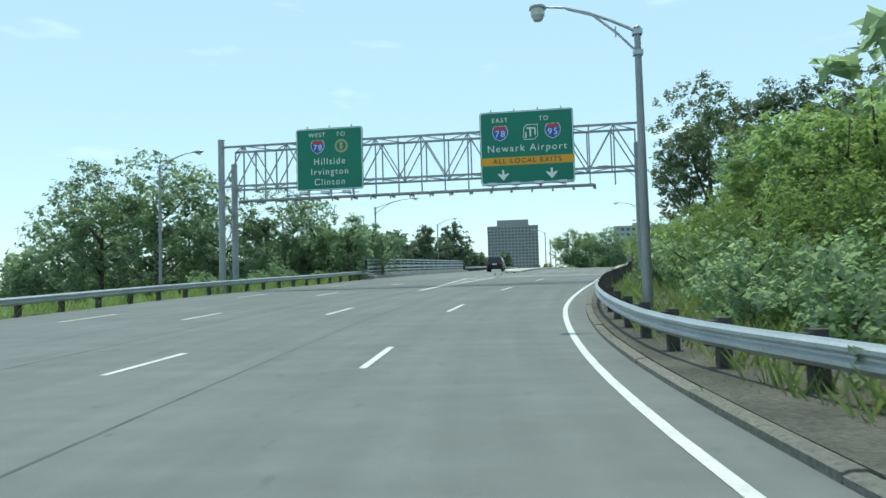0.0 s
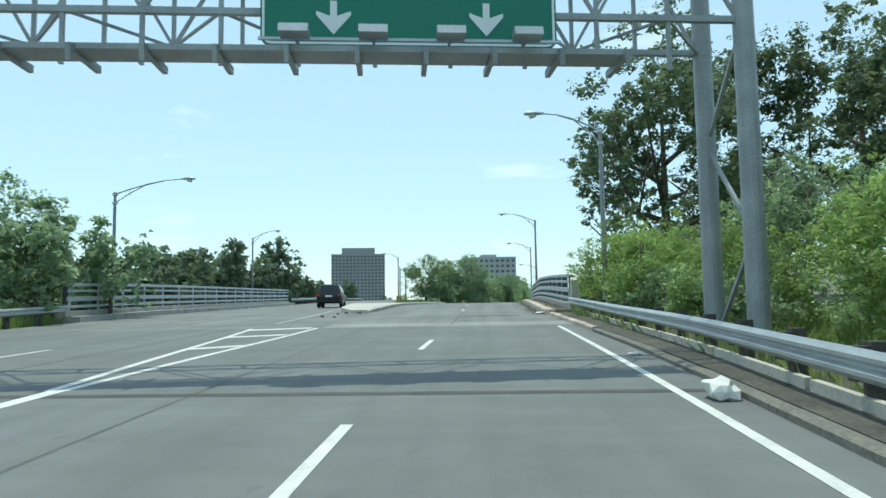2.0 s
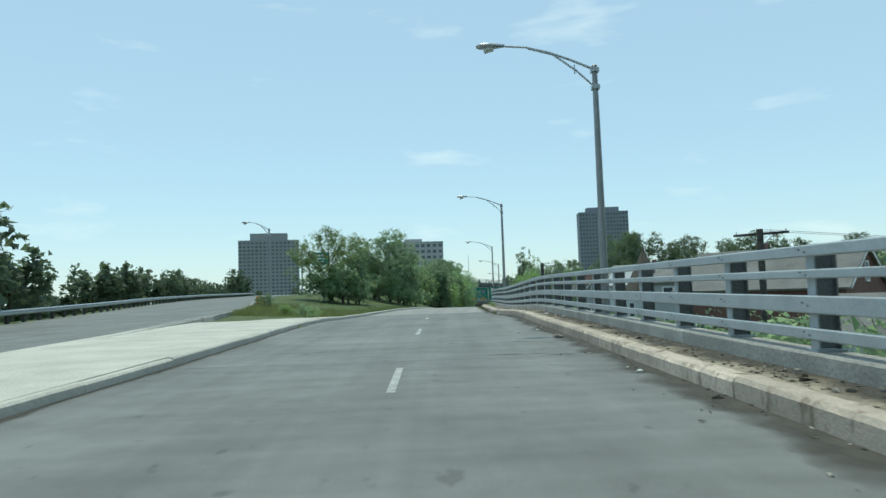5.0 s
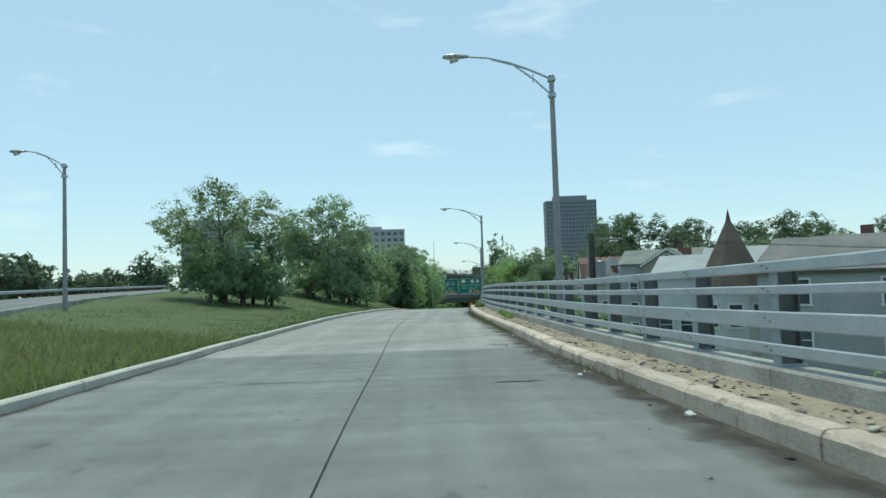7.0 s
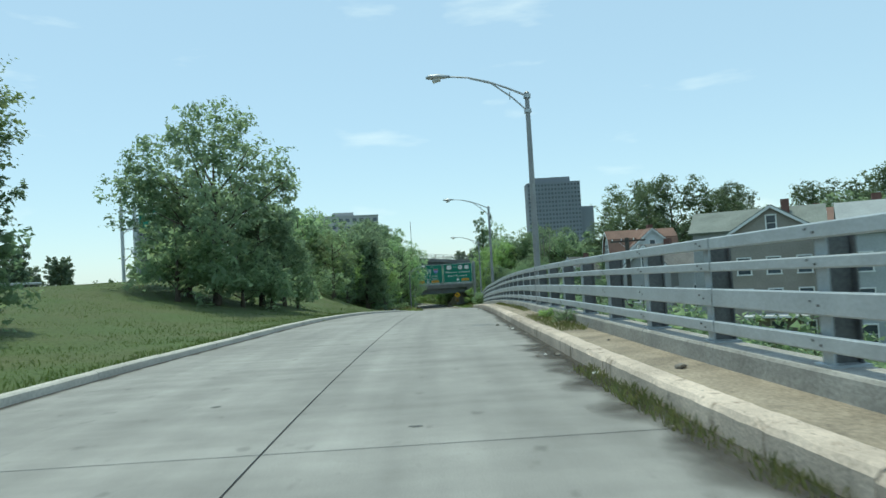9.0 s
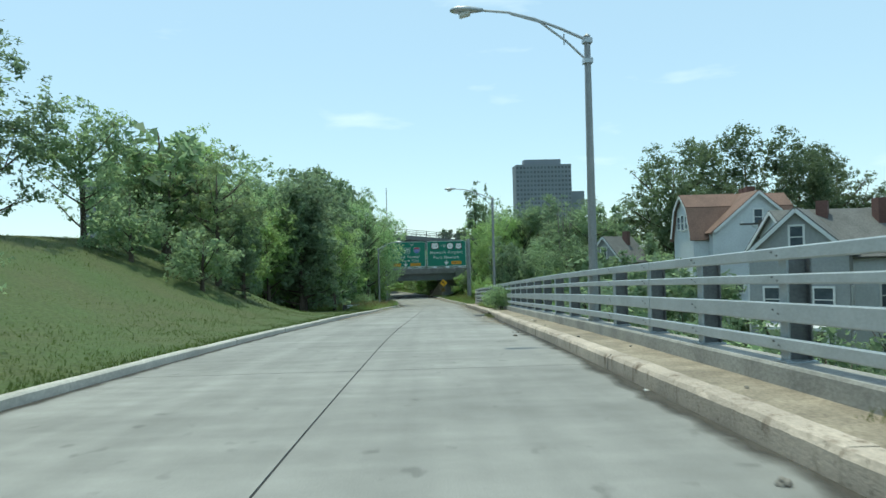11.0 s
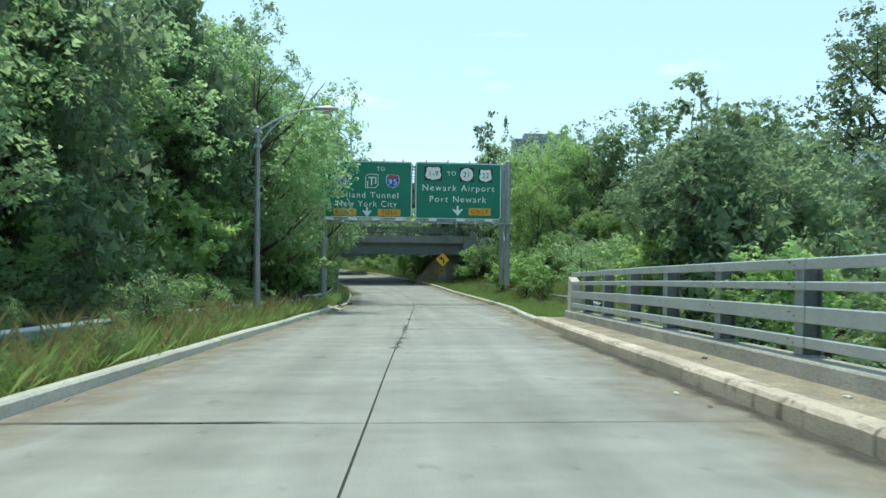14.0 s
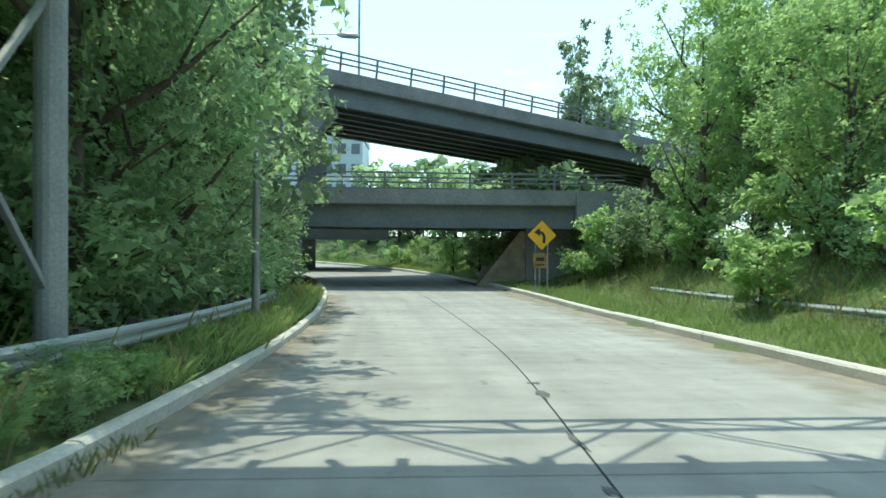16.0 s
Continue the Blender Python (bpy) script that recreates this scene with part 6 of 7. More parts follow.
# ---- towers ----
# brick lightened and turned grey-blue: distance haze painted into the colour
FACADE = mat("hazed_brick", (0.30, 0.31, 0.32), 0.9, 0.08, 0.05, 2, 0.0)
FACADE_DARK = mat("tower_dark", (0.21, 0.235, 0.27), 0.8, 0.08, 0.05, 2, 0.0)
FACADE_PALE = mat("tower_pale", (0.40, 0.41, 0.42), 0.8, 0.08, 0.05, 2, 0.0)
GLASS_FRONT = mat("glass_front", (0.42, 0.50, 0.54), 0.35, 0.08, 0.05, 2, 0.0)
WINDOW = mat("window_glass", (0.09, 0.11, 0.13), 0.15, 0.2, 0.3, 2, 0.0, obrand=0.35)


def tower(x, y, z0, w, d, h, turn, storeys, bays, material, label, roof_box=(0.5, 0.5, 3.5), wing=None):
    root = tagged(empty("apartment_tower", pose(x, y, z0, 0, 0, turn)), label, "building")
    Build().box(0, 0, h / 2, w, d, h).obj("wall", material, root)
    b = Build().box(0, 0, h + 0.4, w + 0.3, d + 0.3, 0.8)
    b.box(0, 0, h + roof_box[2] / 2, w * roof_box[0], d * roof_box[1], roof_box[2])
    b.obj("roof", material, root)
    if wing:
        wx, ww, wd, wh = wing
        Build().box(wx, 0.5, wh / 2, ww, wd, wh).obj("wing", material, root)
    gw, gh_ = w / bays * 0.6, h / storeys * 0.5
    pane = mesh_of("window", [(-gw / 2, 0, -gh_ / 2), (gw / 2, 0, -gh_ / 2), (gw / 2, 0, gh_ / 2), (-gw / 2, 0, gh_ / 2), (-gw / 2, 0.2, -gh_ / 2), (gw / 2, 0.2, -gh_ / 2), (gw / 2, 0.2, gh_ / 2), (-gw / 2, 0.2, gh_ / 2)], [(0, 1, 2, 3), (0, 4, 5, 1), (1, 5, 6, 2), (2, 6, 7, 3), (3, 7, 4, 0)], WINDOW)
    for i in range(storeys):
        for j in range(bays):
            ob = new("window", pane)
            ob.parent = root
            ob.location = (-w / 2 + w * (j + 0.5) / bays, -d / 2 - 0.06, h * (i + 0.5) / storeys)
    return root


tower(61.5, 588, -5, 43, 16, 51, -8, 19, 15, FACADE, "tall brown brick apartment tower greyed by painted haze, with rows of windows", (0.62, 0.7, 6))
tower(386, 648, -5, 47, 20, 82, -24, 22, 16, FACADE_DARK, "tall dark slab tower with a flat roof block", (0.66, 0.6, 5.5), wing=(29, 12, 14, 60))
tower(154, 527, -5, 40, 20, 44, -12, 11, 10, FACADE_PALE, "pale grey block behind the trees", (0.3, 0.5, 3))
tower(111.9, 345.5, -5, 14, 12, 17.6, -22, 6, 7, GLASS_FRONT, "pale glass-fronted office block beyond the bridges", (0.3, 0.5, 1.5))


# ---- overbridges ----
GIRDER = mat("bridge_steel", (0.135, 0.158, 0.162), 0.6, 0.15, 0.6, 12, 0.05, metal=0.1)
FASCIA = mat("bridge_concrete", (0.205, 0.21, 0.205), 0.9, 0.2, 0.6, 14, 0.2)


def overbridge(a, b, deck, width, label, girder=1.5, rail=1.0, pitch=2.2, girders=5, fall=0.0):
    """Straight bridge with its near edge from a to b, at the given deck height; it falls towards b."""
    a, b = Vector((*a, deck)), Vector((*b, deck))
    d = (b - a).normalized()
    n = Vector((-d.y, d.x, 0))
    ln = (b - a).length
    m = Matrix.Translation(a) @ pose(0, 0, 0, 0, math.degrees(math.atan2(fall, ln)), math.degrees(math.atan2(d.y, d.x)))
    root = tagged(empty("overbridge", m), label, "bridge")
    Build().box(ln / 2, width / 2, -0.15, ln, width, 0.3).obj("deck", FASCIA, root)
    for y in (0.12, width - 0.12):
        Build().box(ln / 2, y, 0.12, ln, 0.3, 0.75).obj("parapet", FASCIA, root)
    for i in range(girders):
        y = 0.5 + (width - 1.0) * i / (girders - 1)
        Build().box(ln / 2, y, -0.3 - girder / 2, ln, 0.06, girder).box(ln / 2, y, -0.3 - girder, ln, 0.4, 0.06).obj("girder", GIRDER, root)
    for y in (0.12, width - 0.12):
        for k in (0.42, 0.7, 1.0):
            Build().box(ln / 2, y, 0.48 + rail * k, ln, 0.07, 0.08).obj("rail_bar", STEEL_DARK, root)
        for i in range(int(ln / pitch)):
            Build().box(1 + i * pitch, y, 0.48 + rail / 2, 0.1, 0.1, rail).obj("rail_post", STEEL_DARK, root)
    return root


cam_dir, cam_right, eye_end = Vector((0.404, 0.915, 0)), Vector((0.915, -0.404, 0)), Vector((86.87, 241.79, -1.97))


def from_end(right, ahead):
    p = eye_end + cam_right * right + cam_dir * ahead
    return p.x, p.y


lower = overbridge(from_end(-26, 34), from_end(9.5, 35.6), 0.15, 11, "low dark steel girder bridge over the slip road", girder=1.15, rail=0.85)
upper = overbridge(from_end(-22, 29), from_end(30, 58), 8.3, 10.2, "high ramp bridge on steel girders with rails", girder=1.05, rail=1.1, girders=7, fall=4.6)
behind = overbridge(from_end(-40, 52), from_end(-4.5, 54), -0.5, 9, "second dark girder bridge deeper in the cutting", girder=1.2, rail=0.8)


def block(name, corners, z0, z1, material, parent=None, label="", top=None):
    """Upright block on a footprint; top may be a shifted footprint."""
    n = len(corners)
    top = top or corners
    verts = [(x, y, z0) for x, y in corners] + [(x, y, z1) for x, y in top]
    faces = [tuple(range(n - 1, -1, -1)), tuple(range(n, 2 * n))] + [(i, (i + 1) % n, n + (i + 1) % n, n + i) for i in range(n)]
    ob = Build().add(verts, faces).obj(name, material)
    if parent is not None:
        ob.parent = parent
        ob.matrix_parent_inverse = parent.matrix_world.inverted()
    if label:
        ob["label"] = label
    return ob


def quad(r0, a0, r1, a1):
    return [from_end(r0, a0), from_end(r1, a0), from_end(r1, a1), from_end(r0, a1)]


bpy.context.view_layer.update()
block("abutment", quad(4.6, 38.0, 9.6, 47), -6.0, -1.05, FASCIA, lower)
block("wing_wall", quad(6.9, 35.2, 9.3, 35.9), -1.3, 0.62, FASCIA, lower)
block("slope_paving", [from_end(1.3, 38.2), from_end(4.8, 38.2), from_end(4.8, 47), from_end(1.6, 47)], -5.3, -1.45, WALK_DIRT, lower, top=[from_end(4.3, 38.2), from_end(4.8, 38.2), from_end(4.8, 47), from_end(4.1, 47)])
block("abutment", quad(-16, 36, -13, 46), -6.0, -1.05, FASCIA, lower)
block("pier", quad(-8.6, 40.5, -7.2, 42), 0.4, 4.9, FASCIA, upper)
block("pier_cap", [from_end(-11.0, 36.5), from_end(-7.4, 36.5), from_end(-7.4, 38), from_end(-11.0, 38)], 3.0, 5.0, FASCIA, upper, top=[from_end(-13, 36.5), from_end(-5.8, 36.5), from_end(-5.8, 38), from_end(-13, 38)])
block("pier", quad(-12, 36.6, -10, 38), -6, 3.3, FASCIA, upper)
block("pier", quad(17, 57, 19, 59), -5, 3.4, FASCIA, upper)
block("abutment", quad(-13, 54, -11.2, 60), -6, -1.8, FASCIA, behind)
lp = from_end(-5.7, 45.5)
root = tagged(empty("street_lamp", pose(lp[0], lp[1], 7.0, 0, 0, 0)), "slim street lamp on the high bridge", "street lamp")
Build().tube([(0, 0, -0.3), (0, 0, 9.5)], [0.1, 0.06], 10).obj("pole", POLE, root)
lp = from_end(-9.0, 37.4)
root = tagged(empty("street_lamp", pose(lp[0], lp[1], 6.7, 0, 0, -24)), "low street lamp with a flat head on the bridge", "street lamp")
Build().tube([(0, 0, 0), (0, 0, 1.7), (0.3, 0, 2.4), (1.2, 0, 2.5), (3.2, 0, 2.5)], [0.08, 0.07, 0.05, 0.04, 0.035], 8).obj("arm", GALV, root)
Build().tube([(3.1, 0, 2.48), (3.4, 0, 2.46), (4.1, 0, 2.42), (4.35, 0, 2.4)], [0.06, 0.17, 0.17, 0.07], 10).obj("head", GALV, root, smooth=True)


# ---- warning signs ----
# sign yellow dulled in colour: the plate's shaded face is painted in
SIGN_SHADED = mat("shaded_plate", (0.30, 0.19, 0.06), 0.7, 0.3, 2, 20, 0.0)


def diamond_sign():
    z0 = -4.4
    root = tagged(empty("warning_sign", pose(103.4, 268.2, 0, 0, 0, -20)), "yellow diamond warning sign with a bend arrow", "road sign")
    r = 0.66
    c = -1.72
    plate("panel", [(0, c - r), (r, c), (0, c + r), (-r, c)], SIGN_AMBER, root, -0.03, 0.02)
    arrow = [(0.16, -0.36), (0.16, -0.02), (0.06, 0.14), (-0.1, 0.2), (-0.1, 0.34), (-0.36, 0.14), (-0.1, -0.04), (-0.1, 0.06), (0.0, 0.03), (0.03, -0.06), (0.03, -0.36)]
    plate("arrow", [(x, c + z) for x, z in arrow], SIGN_BLACK, root, -0.036, 0.004)
    for x in (-0.28, 0.28):
        Build().box(x, 0.02, (z0 - 0.4 + c) / 2, 0.06, 0.04, c - z0 + 0.4).obj("post", POLE, root)
    second = tagged(empty("warning_sign", pose(103.55, 267.95, 0, 0, 0, -20)), "small yellow plate with painted shade below the bend sign", "road sign")
    plate("panel", rounded(-0.35, -2.85, 0.6, 0.66, 0.05), SIGN_SHADED, second, -0.05, 0.015)
    Build().box(-0.35, -0.062, -2.8, 0.36, 0.008, 0.16).obj("figure_bar", SIGN_BLACK, second)
    Build().box(-0.35, -0.062, -3.05, 0.4, 0.008, 0.06).obj("word_bar", SIGN_BLACK, second)
    Build().box(-0.35, 0.0, -3.6, 0.05, 0.05, 2.2).obj("post", POLE, second)


diamond_sign()
mk = pose(18.9, 125.6, 3.1, 0, 0, -10)
root = tagged(empty("hazard_marker", mk), "black and yellow striped hazard marker in the grass", "hazard marker")
plate("panel", rounded(0, 0.62, 0.62, 0.62, 0.03), SIGN_AMBER, root, -0.02, 0.02)
for k in range(-2, 3):
    z = 0.62 + k * 0.2
    pts = [(-0.29, z + 0.12), (0.29, z - 0.2), (0.29, z - 0.1), (-0.29, z + 0.22)]
    pts = [(x, min(0.91, max(0.33, zz))) for x, zz in pts]
    plate("stripe", pts, SIGN_BLACK, root, -0.026, 0.004)
Build().box(0, 0.03, 0.2, 0.06, 0.05, 1.0).obj("post", POLE, root)

# sign gantry over the far carriageway
gp = road_point(226, -41.5)
G3 = pose(gp.x, gp.y, 0, 0, 0, heading(226))
root = tagged(empty("sign_gantry", G3), "far cantilever sign gantry on lattice posts", "sign gantry")
for x in (0, 1.7):
    Build().tube([(x, 0, 4.0), (x, 0, 14.6)], 0.22, 12).obj("post", GALV, root)
b = Build()
for i in range(5):
    z = 5.5 + i * 1.8
    b.beam((0, 0, z), (1.7, 0, z + (1.6 if i % 2 else -0.2)), 0.1)
b.obj("brace", GALV, root)
for z in (11.6, 13.9):
    Build().beam((0, 0, z), (6.5, 0, z), 0.18).obj("chord", GALV, root)
s3 = sign_panel(G3 @ pose(4.4, -0.2, 11.2), 4.2, 3.0, "green motorway sign far off between trees")
Build().box(0, -0.04, 2.2, 2.6, 0.01, 0.3).box(0, -0.04, 1.5, 2.2, 0.01, 0.3).box(0, -0.04, 0.8, 1.6, 0.01, 0.3).obj("lettering", SIGN_WHITE, s3)


# ---- houses ----
SIDING_WHITE = mat("white_siding", (0.62, 0.65, 0.66), 0.7, 0.06, 0.8, 6, 0.15)
SIDING_GREY = mat("grey_siding", (0.36, 0.37, 0.37), 0.75, 0.08, 0.8, 6, 0.15)
BRICK_RED = mat("red_brick", (0.16, 0.085, 0.07), 0.9, 0.15, 0.8, 8, 0.2)
STUCCO = mat("tan_stucco", (0.32, 0.295, 0.26), 0.9, 0.1, 0.8, 8, 0.2)
SHINGLE_GREY = mat("grey_shingles", (0.17, 0.17, 0.16), 0.9, 0.2, 0.6, 9, 0.35)
SHINGLE_GREEN = mat("green_grey_shingles", (0.20, 0.225, 0.20), 0.9, 0.18, 0.6, 9, 0.35)
SHINGLE_BROWN = mat("red_brown_shingles", (0.225, 0.14, 0.108), 0.9, 0.18, 0.6, 9, 0.35)
SHINGLE_DARK = mat("dark_brown_shingles", (0.10, 0.085, 0.07), 0.9, 0.2, 0.6, 9, 0.35)
SHINGLE_PALE = mat("pale_shingles", (0.34, 0.37, 0.37), 0.8, 0.12, 0.6, 9, 0.3)
SIDING_PALE = mat("pale_siding", (0.42, 0.44, 0.45), 0.75, 0.07, 0.8, 6, 0.15)
TRIM = mat("white_trim", (0.75, 0.76, 0.75), 0.6, 0.05, 1, 20, 0.0)


def house_window(parent, m, w=1.0, h=1.4):
    fr = Build()
    t = 0.12
    fr.box(0, -0.05, h / 2 + t / 2, w + 2 * t, 0.1, t, m).box(0, -0.05, -h / 2 - t / 2, w + 2 * t + 0.1, 0.14, t, m)
    fr.box(-w / 2 - t / 2, -0.05, 0, t, 0.1, h, m).box(w / 2 + t / 2, -0.05, 0, t, 0.1, h, m).box(0, -0.04, 0, w, 0.06, 0.06, m)
    win = fr.obj("window", TRIM, parent)
    Build().box(0, -0.015, 0, w, 0.03, h, m).obj("pane", WINDOW, win)
    return win


def house(x, y, z, turn, w, d, wall_h, roof_h, wall, roof, label, gambrel=False, over=0.35, rows=2, cols=3, chimney=True, side_cols=3):
    """Gable end of width w faces local -y; ridge runs along y."""
    root = tagged(empty("house", pose(x, y, z, 0, 0, turn)), label, "house", "houses below the bridge")
    hw = w / 2
    if gambrel:
        prof = [(-hw, wall_h), (-hw * 0.62, wall_h + roof_h * 0.68), (0, wall_h + roof_h), (hw * 0.62, wall_h + roof_h * 0.68), (hw, wall_h)]
    else:
        prof = [(-hw, wall_h), (0, wall_h + roof_h), (hw, wall_h)]
    sec = [(-hw, 0)] + prof + [(hw, 0)]
    n = len(sec)
    verts = [(a, yy, b) for yy in (-d / 2, d / 2) for a, b in sec]
    Build().add(verts, [tuple(range(n)), tuple(range(2 * n - 1, n - 1, -1))] + [(i, n + i, n + (i + 1) % n, (i + 1) % n) for i in range(n)]).obj("wall", wall, root)
    b = Build()
    up = 0.16
    for (a0, b0), (a1, b1) in zip(prof, prof[1:]):
        e0 = 1.06 if a0 == prof[0][0] else 1.0
        ln = math.hypot(a1 - a0, b1 - b0)
        nx_, nz_ = -(b1 - b0) / ln * up, (a1 - a0) / ln * up
        q0 = (a0 - (a1 - a0) / ln * (over if a0 == -hw else 0), b0 - (b1 - b0) / ln * (over if a0 == -hw else 0) + 0.02)
        q1 = (a1 + (a1 - a0) / ln * (over if a1 == hw else 0.05), b1 + (b1 - b0) / ln * (over if a1 == hw else 0.0) + 0.02)
        pts = []
        for yy in (-d / 2 - over, d / 2 + over):
            pts += [(q0[0], yy, q0[1]), (q1[0], yy, q1[1]), (q1[0] + nx_, yy, q1[1] + nz_), (q0[0] + nx_, yy, q0[1] + nz_)]
        Build().add(pts, [(0, 1, 2, 3), (7, 6, 5, 4), (0, 4, 5, 1), (1, 5, 6, 2), (2, 6, 7, 3), (3, 7, 4, 0)]).obj("roof_slope", roof, root)
    tr = Build()
    for (a0, b0), (a1, b1) in zip(prof, prof[1:]):
        tr.beam((a0, -d / 2 - over + 0.02, b0 - 0.02), (a1, -d / 2 - over + 0.02, b1 - 0.02), 0.06, 0.22)
    tr.obj("barge_board", TRIM, root)
    for r in range(rows):
        for c in range(cols):
            house_window(root, pose(-hw + w * (c + 0.5) / cols, -d / 2, 1.5 + r * 2.8))
        for c in range(side_cols):
            house_window(root, pose(-hw, -d / 2 + d * (c + 0.5) / side_cols, 1.5 + r * 2.8, 0, 0, -90))
            house_window(root, pose(hw, -d / 2 + d * (c + 0.5) / side_cols, 1.5 + r * 2.8, 0, 0, 90))
    if roof_h > 2.0:
        for c in ((-0.9, 0, 0.9) if gambrel else (0,)):
            house_window(root, pose(c * 1.05, -d / 2, wall_h + roof_h * 0.36), 0.7, 1.1 if c else 1.3)
    if chimney:
        Build().box(hw * 0.3, d * 0.15, wall_h + roof_h * 0.95, 0.7, 0.7, 1.8).obj("chimney", BRICK_RED, root)
    Build().box(0, -d / 2 - 1.2, 2.75, w * 0.7, 2.4, 0.18).box(-w * 0.32, -d / 2 - 2.2, 1.35, 0.16, 0.16, 2.7).box(w * 0.32, -d / 2 - 2.2, 1.35, 0.16, 0.16, 2.7).obj("porch", TRIM, root)
    return root


house(102.6, 206.2, -4.4, -115.3, 4.8, 9.0, 8.5, 3.8, SIDING_WHITE, SHINGLE_BROWN, "white clapboard house with a red-brown gambrel roof", True)
house(96.0, 191.0, -4.4, -115, 8.0, 10.0, 6.8, 3.0, SIDING_WHITE, SHINGLE_GREY, "white house with a low grey roof beside a pole", rows=2)
house(103.6, 206.4, -4.4, -25.5, 8.0, 8.0, 8.9, 3.4, SIDING_WHITE, SHINGLE_BROWN, "white clapboard house wing with a steep gable", cols=2)
house(109.0, 229.5, -4.4, -70, 5.0, 6.5, 6.2, 3.0, SIDING_GREY, SHINGLE_GREY, "grey house with a plain gable roof", rows=1)
house(91.8, 176.8, -4.5, 37, 8.0, 10.8, 10.4, 1.9, SIDING_GREY, SHINGLE_GREEN, "grey house with a green-grey shingle roof", chimney=False, rows=3)
house(90.9, 174.4, -4.5, -53, 7.2, 6.0, 10.0, 2.3, STUCCO, SHINGLE_GREEN, "tan gabled house wing with pale barge boards", cols=3, rows=3)
house(103.0, 177.0, -4.5, 37, 9.0, 10.0, 9.4, 3.0, STUCCO, SHINGLE_BROWN, "tan house with a faded red-brown roof", rows=3)
house(93.6, 164.9, -4.5, 37, 8.0, 8.0, 9.5, 2.4, SIDING_PALE, SHINGLE_PALE, "pale clapboard house with a light grey roof", rows=3)
house(92.5, 191.5, -4.5, -62, 5.5, 8.0, 7.2, 2.6, SIDING_GREY, SHINGLE_GREY, "small grey house with a dormer gable", cols=2)
house(67.6, 145.1, -4.2, 37, 8.0, 5.0, 8.2, 1.7, SIDING_WHITE, SHINGLE_PALE, "white clapboard house with a pale grey roof")
house(67.0, 126.6, -4.2, 28, 12.0, 14.0, 8.3, 2.1, SIDING_PALE, SHINGLE_GREY, "long pale grey house with a low grey roof", rows=3)
house(58.0, 112.0, -4.2, 26, 11.0, 12.0, 7.5, 3.0, BRICK_RED, SHINGLE_GREY, "dark brick house with white windows and a grey roof", rows=2)
house(54.0, 96.0, -4.0, 26, 10.0, 12.0, 4.6, 2.2, SIDING_WHITE, SHINGLE_GREY, "white house with a low grey roof", rows=1)
house(76.0, 108.0, -4.0, 26, 10.0, 12.0, 7.2, 3.2, STUCCO, SHINGLE_GREY, "tan house with a plain grey roof", rows=2)

# turret house
root = tagged(empty("house", pose(62.6, 136.1, -4.2, 0, 0, 28)), "pale house with a steep dark conical turret", "house")
n = 8
ring = [(2.1 * math.cos(2 * math.pi * k / n), 2.1 * math.sin(2 * math.pi * k / n)) for k in range(n)]
Build().add([(x, y, 0) for x, y in ring] + [(x, y, 7.4) for x, y in ring], [tuple(range(n - 1, -1, -1)), tuple(range(n, 2 * n))] + [(i, (i + 1) % n, n + (i + 1) % n, n + i) for i in range(n)]).obj("wall", SIDING_WHITE, root)
Build().add([(x * 1.22, y * 1.22, 7.2) for x, y in ring] + [(x * 0.5, y * 0.5, 10.3) for x, y in ring] + [(x * 0.1, y * 0.1, 12.0) for x, y in ring] + [(0, 0, 13.0)], [tuple(range(n - 1, -1, -1))] + [(j * n + i, j * n + (i + 1) % n, (j + 1) * n + (i + 1) % n, (j + 1) * n + i) for j in range(2) for i in range(n)] + [(2 * n + i, 2 * n + (i + 1) % n, 3 * n) for i in range(n)]).obj("turret_roof", SHINGLE_DARK, root)
for k in range(n):
    a = 2 * math.pi * (k + 0.5) / n
    house_window(root, pose(1.96 * math.cos(a), 1.96 * math.sin(a), 5.4, 0, 0, math.degrees(a) + 90), 0.8, 1.5)


# ---- utility poles ----
def utility_pole(x, y, top, arm_turn, label, arm=True):
    z = gh(x, y)
    root = tagged(empty("utility_pole", pose(x, y, z, 0, 0, arm_turn)), label, "utility pole", "utility poles beside the bridge")
    h = top - z
    Build().tube([(0, 0, -0.3), (0, 0, h)], [0.19, 0.165], 10).obj("pole", WOODPOST, root)
    if arm:
        Build().beam((-1.4, 0.12, h - 0.25), (1.4, 0.12, h - 0.25), 0.1, 0.13).obj("crossarm", WOODPOST, root)
        Build().beam((-0.7, 0.12, h - 0.3), (0, 0.12, h - 0.9), 0.03).beam((0.7, 0.12, h - 0.3), (0, 0.12, h - 0.9), 0.03).obj("brace", GALV, root)
        for xx in (-1.25, -0.5, 0.5, 1.25):
            Build().tube([(xx, 0.12, h - 0.2), (xx, 0.12, h - 0.05)], [0.05, 0.03], 8).obj("insulator", SIGN_WHITE, root)
    else:
        Build().tube([(0.45, 0, h - 2.7), (0.45, 0, h - 2.65), (0.45, 0, h - 1.46), (0.45, 0, h - 1.39)], [0.24, 0.27, 0.27, 0.2], 14).obj("transformer", POLE, root)
        Build().tube([(0.45, 0, h - 1.39), (0.45, 0, h - 1.05), (0.7, 0, h - 0.5), (1.2, 0, h - 0.32)], 0.02, 6).obj("jumper", SIGN_BLACK, root)
        Build().tube([(0.15, 0, h - 0.3), (1.6, 0, h - 0.36)], 0.04, 6).obj("insulator", STEEL_DARK, root)
        Build().tube([(-0.15, 0, h - 0.3), (-0.4, 0, h - 2.6)], 0.025, 6).obj("brace", GALV, root)
    return root


